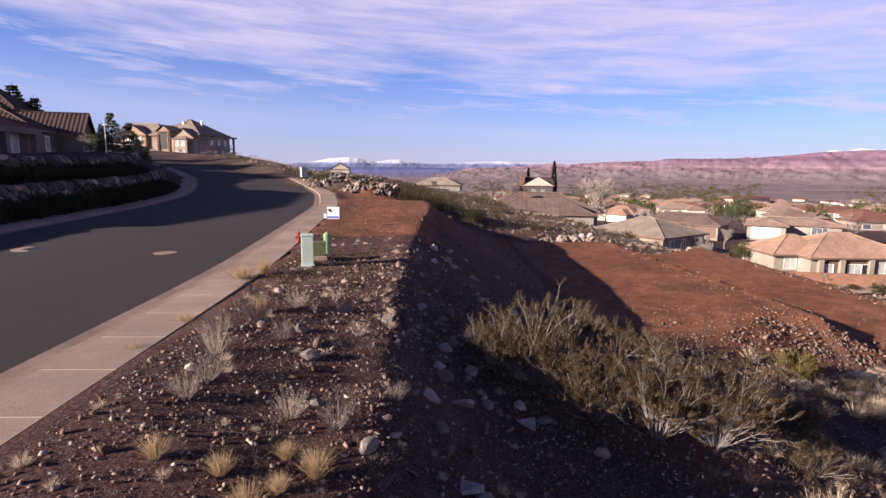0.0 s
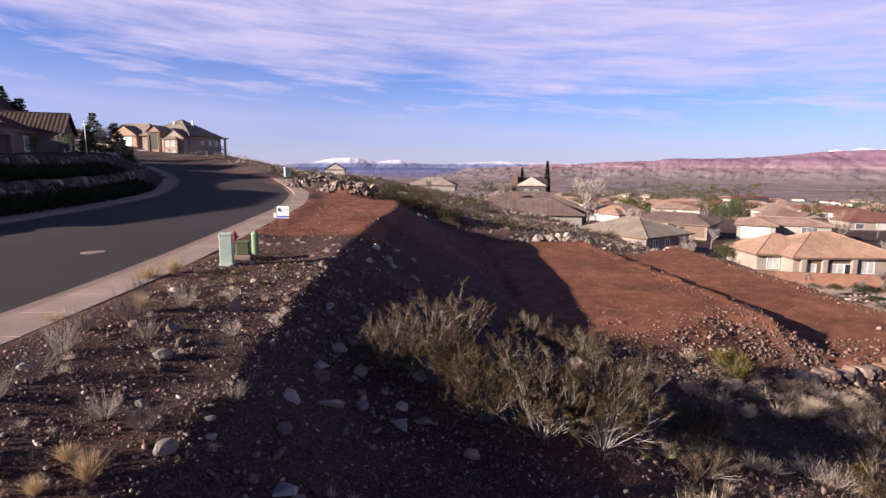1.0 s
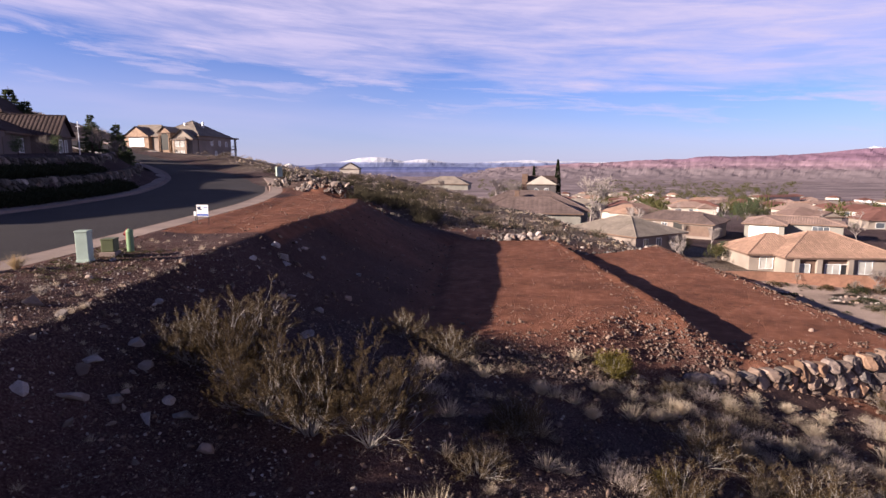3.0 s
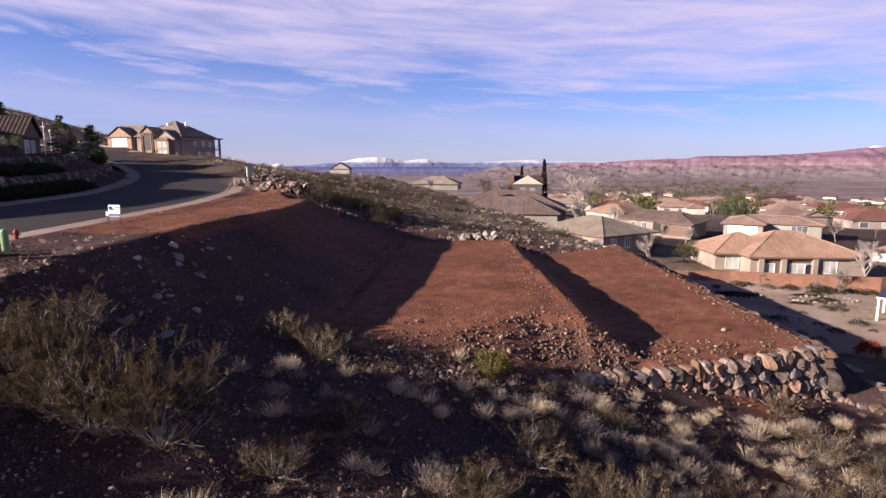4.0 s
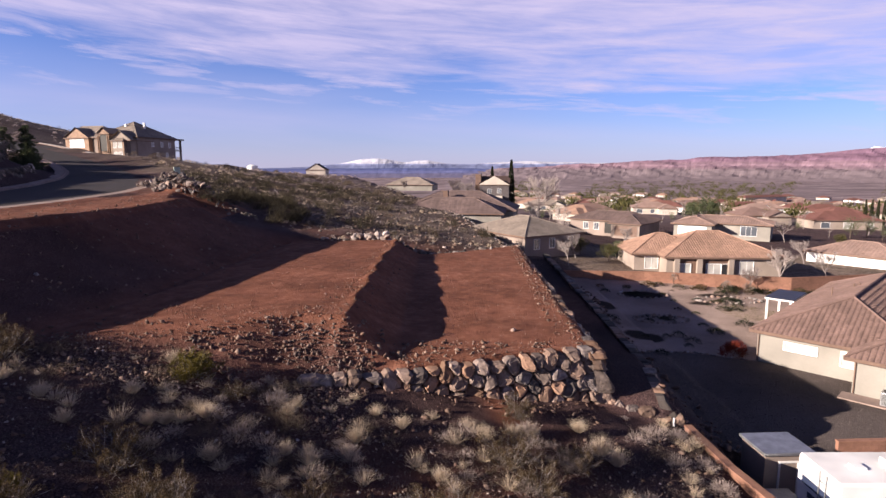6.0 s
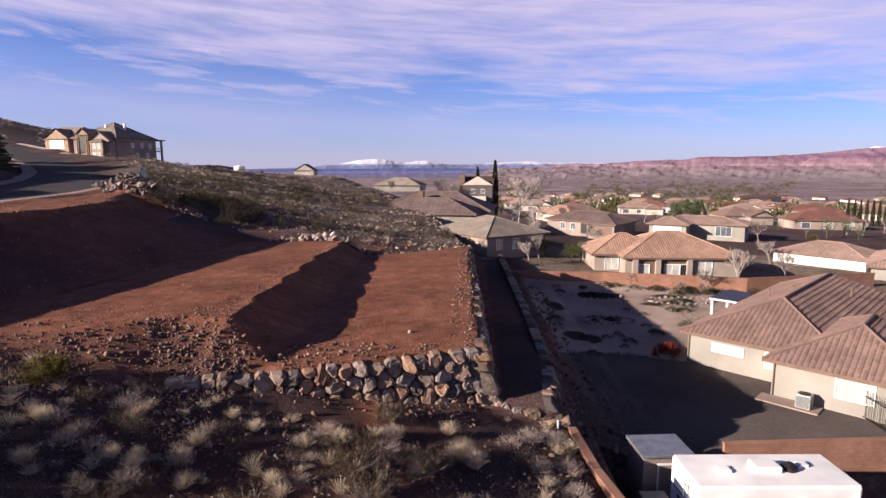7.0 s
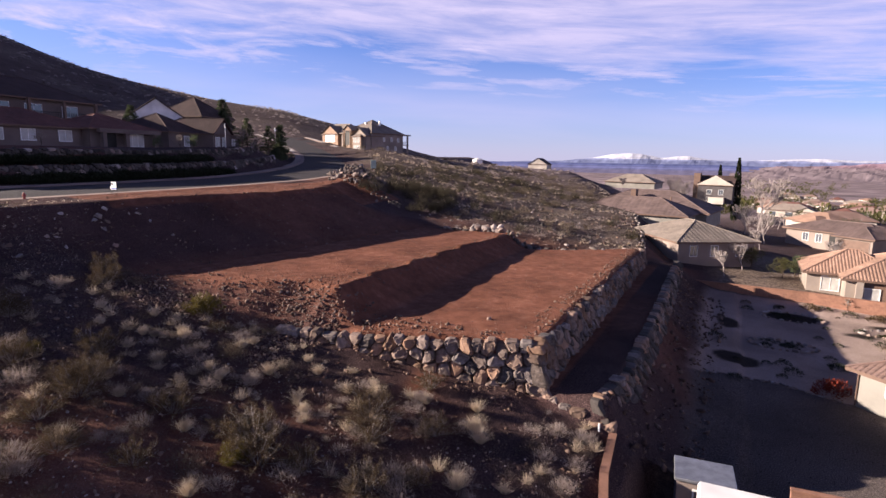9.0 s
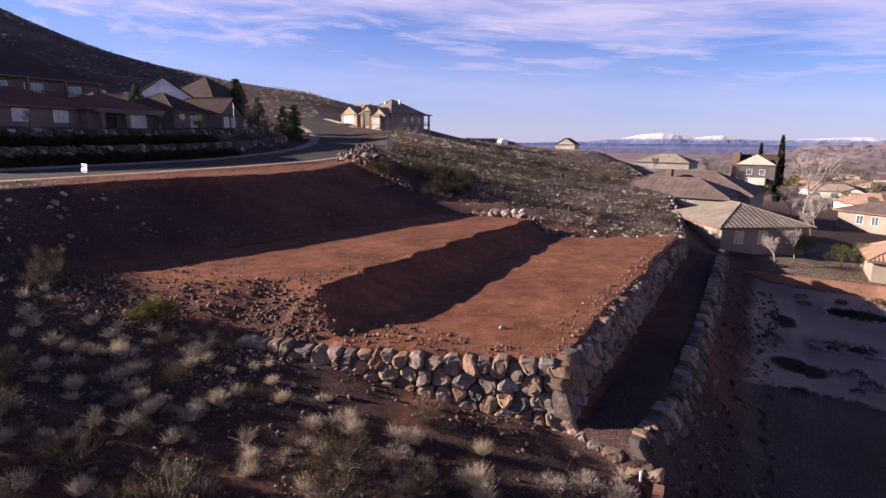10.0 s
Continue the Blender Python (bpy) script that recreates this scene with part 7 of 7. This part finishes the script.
SOLAR = material("solar_panel", (0.03, 0.033, 0.055), 0.5, (0.022, 0.025, 0.042), 3, 1, 0.5, 0, spec=0.3)
pc = thing("patio_cover", pose(53.7, 57.2, -12.2, 0, 0, 48), "white patio cover topped with a dark solar panel", "patio cover")
for x in (0.2, 4.5):
    for y in (0.0, -2.0):
        part("post", Build().box((x - 0.09, y - 0.09, 0), (x + 0.09, y + 0.09, 2.45)), WHITE, pc)
part("beam", Build().box((-0.1, -2.3, 2.45), (4.8, 0.2, 2.6)), WHITE, pc)
for i in range(4):
    part("solar_panel", Build().box((-0.08 + i * 1.215, -2.28, 2.6), (1.1 + i * 1.215, 0.18, 2.66)), SOLAR, pc)
bed = random.Random(5)
SHRUB = [clump(s, 420, 0.55, 0.6, 0.1).mesh("shrub", DARK_LEAF) for s in (56, 57)]
PALE_SHRUB = clump(58, 300, 0.4, 0.5, 0.1).mesh("shrub", OLIVE)
for i in range(30):
    x, y = bed.uniform(40, 60), bed.uniform(45, 72)
    if y < 46 + (x - 40) * 0.5:
        continue
    ob = new("garden_shrub", bed.choice(SHRUB + [PALE_SHRUB]))
    s = bed.uniform(0.5, 1.2)
    ob.matrix_basis = pose(x, y, gz(x, y) - 0.05, 0, 0, bed.uniform(0, 360)) @ Matrix.Diagonal((s, s, s * 0.8, 1))
    tagged(ob, "low clipped shrub in pale garden gravel", "shrub", "garden shrubs")
for x, y, s in ((54.6, 69.3, 1.3), (53.6, 65.6, 1.2), (51.6, 61.7, 1.3), (53.9, 63.5, 1.1), (52.7, 61.3, 1.3), (58.9, 70.1, 1.5), (51.0, 55.7, 1.5), (47.2, 53.2, 1.2), (47.0, 55.3, 0.9), (50.5, 71.6, 1.4), (44.1, 50.2, 1.2), (38.6, 56.2, 1.3), (48.4, 72.6, 1.2)):
    ob = new("garden_shrub", SHRUB[int(x) % 2])
    ob.matrix_basis = pose(x, y, gz(x, y) - 0.05, 0, 0, x * 57) @ Matrix.Diagonal((s, s, s * 0.75, 1))
    tagged(ob, "rounded dark shrub in pale garden gravel", "shrub", "garden shrubs")
for i in range(22):
    x = bed.uniform(47, 66)
    y = float(np.interp(x, [47, 63.5, 81], [74.2, 70.9, 75])) - bed.uniform(0.8, 3.2)
    ob = new("garden_shrub", bed.choice(SHRUB + [PALE_SHRUB, PALE_SHRUB]))
    s = bed.uniform(0.8, 1.9)
    ob.matrix_basis = pose(x, y, gz(x, y) - 0.05, 0, 0, bed.uniform(0, 360)) @ Matrix.Diagonal((s, s, s * 0.9, 1))
    tagged(ob, "rounded shrub along the red block wall", "shrub", "garden shrubs")
for x, y, s in ((45.9, 46.8, 1.6), (46.6, 47.6, 1.4)):
    ob = new("red_shrub", clump(59, 500, 0.7, 0.6, 0.12).mesh("shrub", RED_LEAF))
    ob.matrix_basis = pose(x, y, gz(x, y) - 0.05) @ Matrix.Diagonal((s, s, s, 1))
    tagged(ob, "rounded dark red shrub beside the house", "shrub", "red shrubs")
for cx, cy, rx_, ry_, n in ((45.2, 68.3, 2.8, 1.8, 26), (43.8, 57.5, 2.6, 1.5, 30), (54, 66, 3.6, 1.6, 30)):
    ring = thing("stone_ring", pose(0, 0, 0), "ring of garden stones around a planting bed", "stone edging", "stone rings")
    for i in range(n):
        a = 2 * math.pi * i / n
        x, y = cx + rx_ * math.cos(a), cy + ry_ * math.sin(a)
        part("stone", bed.choice(PALES), None, ring, m=turned((x, y, gz(x, y) + 0.05), bed.uniform(0.3, 0.5), bed))
    for i in range(n // 3):
        x, y = cx + rx_ * 0.6 * bed.uniform(-1, 1), cy + ry_ * 0.6 * bed.uniform(-1, 1)
        ob = new("bed_shrub", bed.choice(SHRUB))
        ob.matrix_basis = pose(x, y, gz(x, y) - 0.05, 0, 0, bed.uniform(0, 360)) @ Matrix.Diagonal((0.8, 0.8, 0.5, 1))
        tagged(ob, "low dark shrub in a stone-edged bed", "shrub", "bed shrubs")
LAWN = leafy("lawn_blade", (0.10, 0.085, 0.035), (0.20, 0.165, 0.075))
strew("lawn", [tuft(s, 60, 0.08, 0.3, 0.012).arrays() for s in (43, 44)], 1500, (51.0, 57.0, 57, 65), (0.8, 1.3), 75, LAWN, "small dull green lawn beside the patio", "grass", lambda x, y: math.hypot((x - 53.8) / 2.6, (y - 60.5) / 2.8) < 1.1)
edging = thing("stone_edging", pose(0, 0, 0), "row of small stones between sand and grey gravel", "stone edging")
for i in range(46):
    x = 38.2 + 8.3 * i / 45
    y = float(lerp_at(x, [34, 36, 38, 40.5, 43, 46.7, 60], [41, 42.5, 45.9, 47.3, 47.3, 45.6, 45])) + bed.uniform(-0.12, 0.12)
    part("stone", bed.choice(PALES), None, edging, m=turned((x, y, gz(x, y) + 0.04), bed.uniform(0.14, 0.3), bed))
loose2 = sow(2600, (38.5, 31, 56, 47), (0.05, 0.12), 23, lambda x, y: y < 47 - 0.3 * (x - 38), 0.4)
scatter("yard_gravel", STONE_SHAPES, loose2, SHADE_DARK_ROCK, "grey crushed gravel in the side yard", "gravel")
pp = thing("pipe_stub", pose(34.5, 27.6, gz(34.5, 27.6)), "white plastic pipe stub standing in the soil", "pipe")
part("pipe", Build().tube((0, 0, -0.2), (0, 0, 0.4), 0.05, 0.05, 8), WHITE, pp)


# white car behind the garden gate
CAR_WHITE = material("car_paint", (0.72, 0.72, 0.73), 0.25, (0.68, 0.68, 0.69), 2, 0.5, 0.3, 0, spec=0.6)


def hull(name, rows, mat, parent, label=""):
    """A closed body lofted through cross-sections: (x, half width, bottom, shoulder, top, half top width)."""
    s = Build()
    for x, w, b, sh, t, tw in rows:
        s.v += [(x, -w, b), (x, -w, sh), (x, -tw, t), (x, tw, t), (x, w, sh), (x, w, b)]
    for i in range(len(rows) - 1):
        for j in range(6):
            a, c = i * 6 + j, i * 6 + (j + 1) % 6
            s.f.append((a, a + 6, c + 6, c))
    s.f += [(0, 1, 2, 3, 4, 5), tuple((len(rows) - 1) * 6 + k for k in (5, 4, 3, 2, 1, 0))]
    return part(name, s, mat, parent, label)


car = thing("car", pose(57.6, 33.7, -12.02, 0, 0, 172), "white car parked beside the house", "car")
hull("body", [(-2.25, 0.78, 0.4, 0.7, 0.95, 0.7), (-2.1, 0.86, 0.3, 0.8, 1.0, 0.78), (0.6, 0.9, 0.28, 0.82, 1.02, 0.8), (1.9, 0.86, 0.3, 0.74, 0.9, 0.74), (2.25, 0.74, 0.38, 0.6, 0.72, 0.62)], CAR_WHITE, car)
hull("cabin", [(-1.9, 0.72, 0.98, 1.05, 1.1, 0.66), (-1.3, 0.76, 0.98, 1.05, 1.46, 0.6), (0.1, 0.76, 0.98, 1.05, 1.48, 0.6), (1.0, 0.74, 0.96, 1.0, 1.02, 0.66)], GLASS, car, "dark tinted windows")
soft("roof", (-1.3, -0.6, 1.45), (0.1, 0.6, 1.5), CAR_WHITE, car, 0.02)
for x in (-1.4, 1.35):
    for y in (-0.8, 0.8):
        w = part("wheel", Build().tube((x, y - 0.11, 0.32), (x, y + 0.11, 0.32), 0.32, 0.32, 16), IRON, car)
        part("rim", Build().tube((x, y - 0.12, 0.32), (x, y + 0.12, 0.32), 0.19, 0.19, 12), STEEL, w)
for y in (-0.6, 0.6):
    part("headlight", Build().box((2.1, y - 0.16, 0.56), (2.27, y + 0.16, 0.68)), GLASS, car)
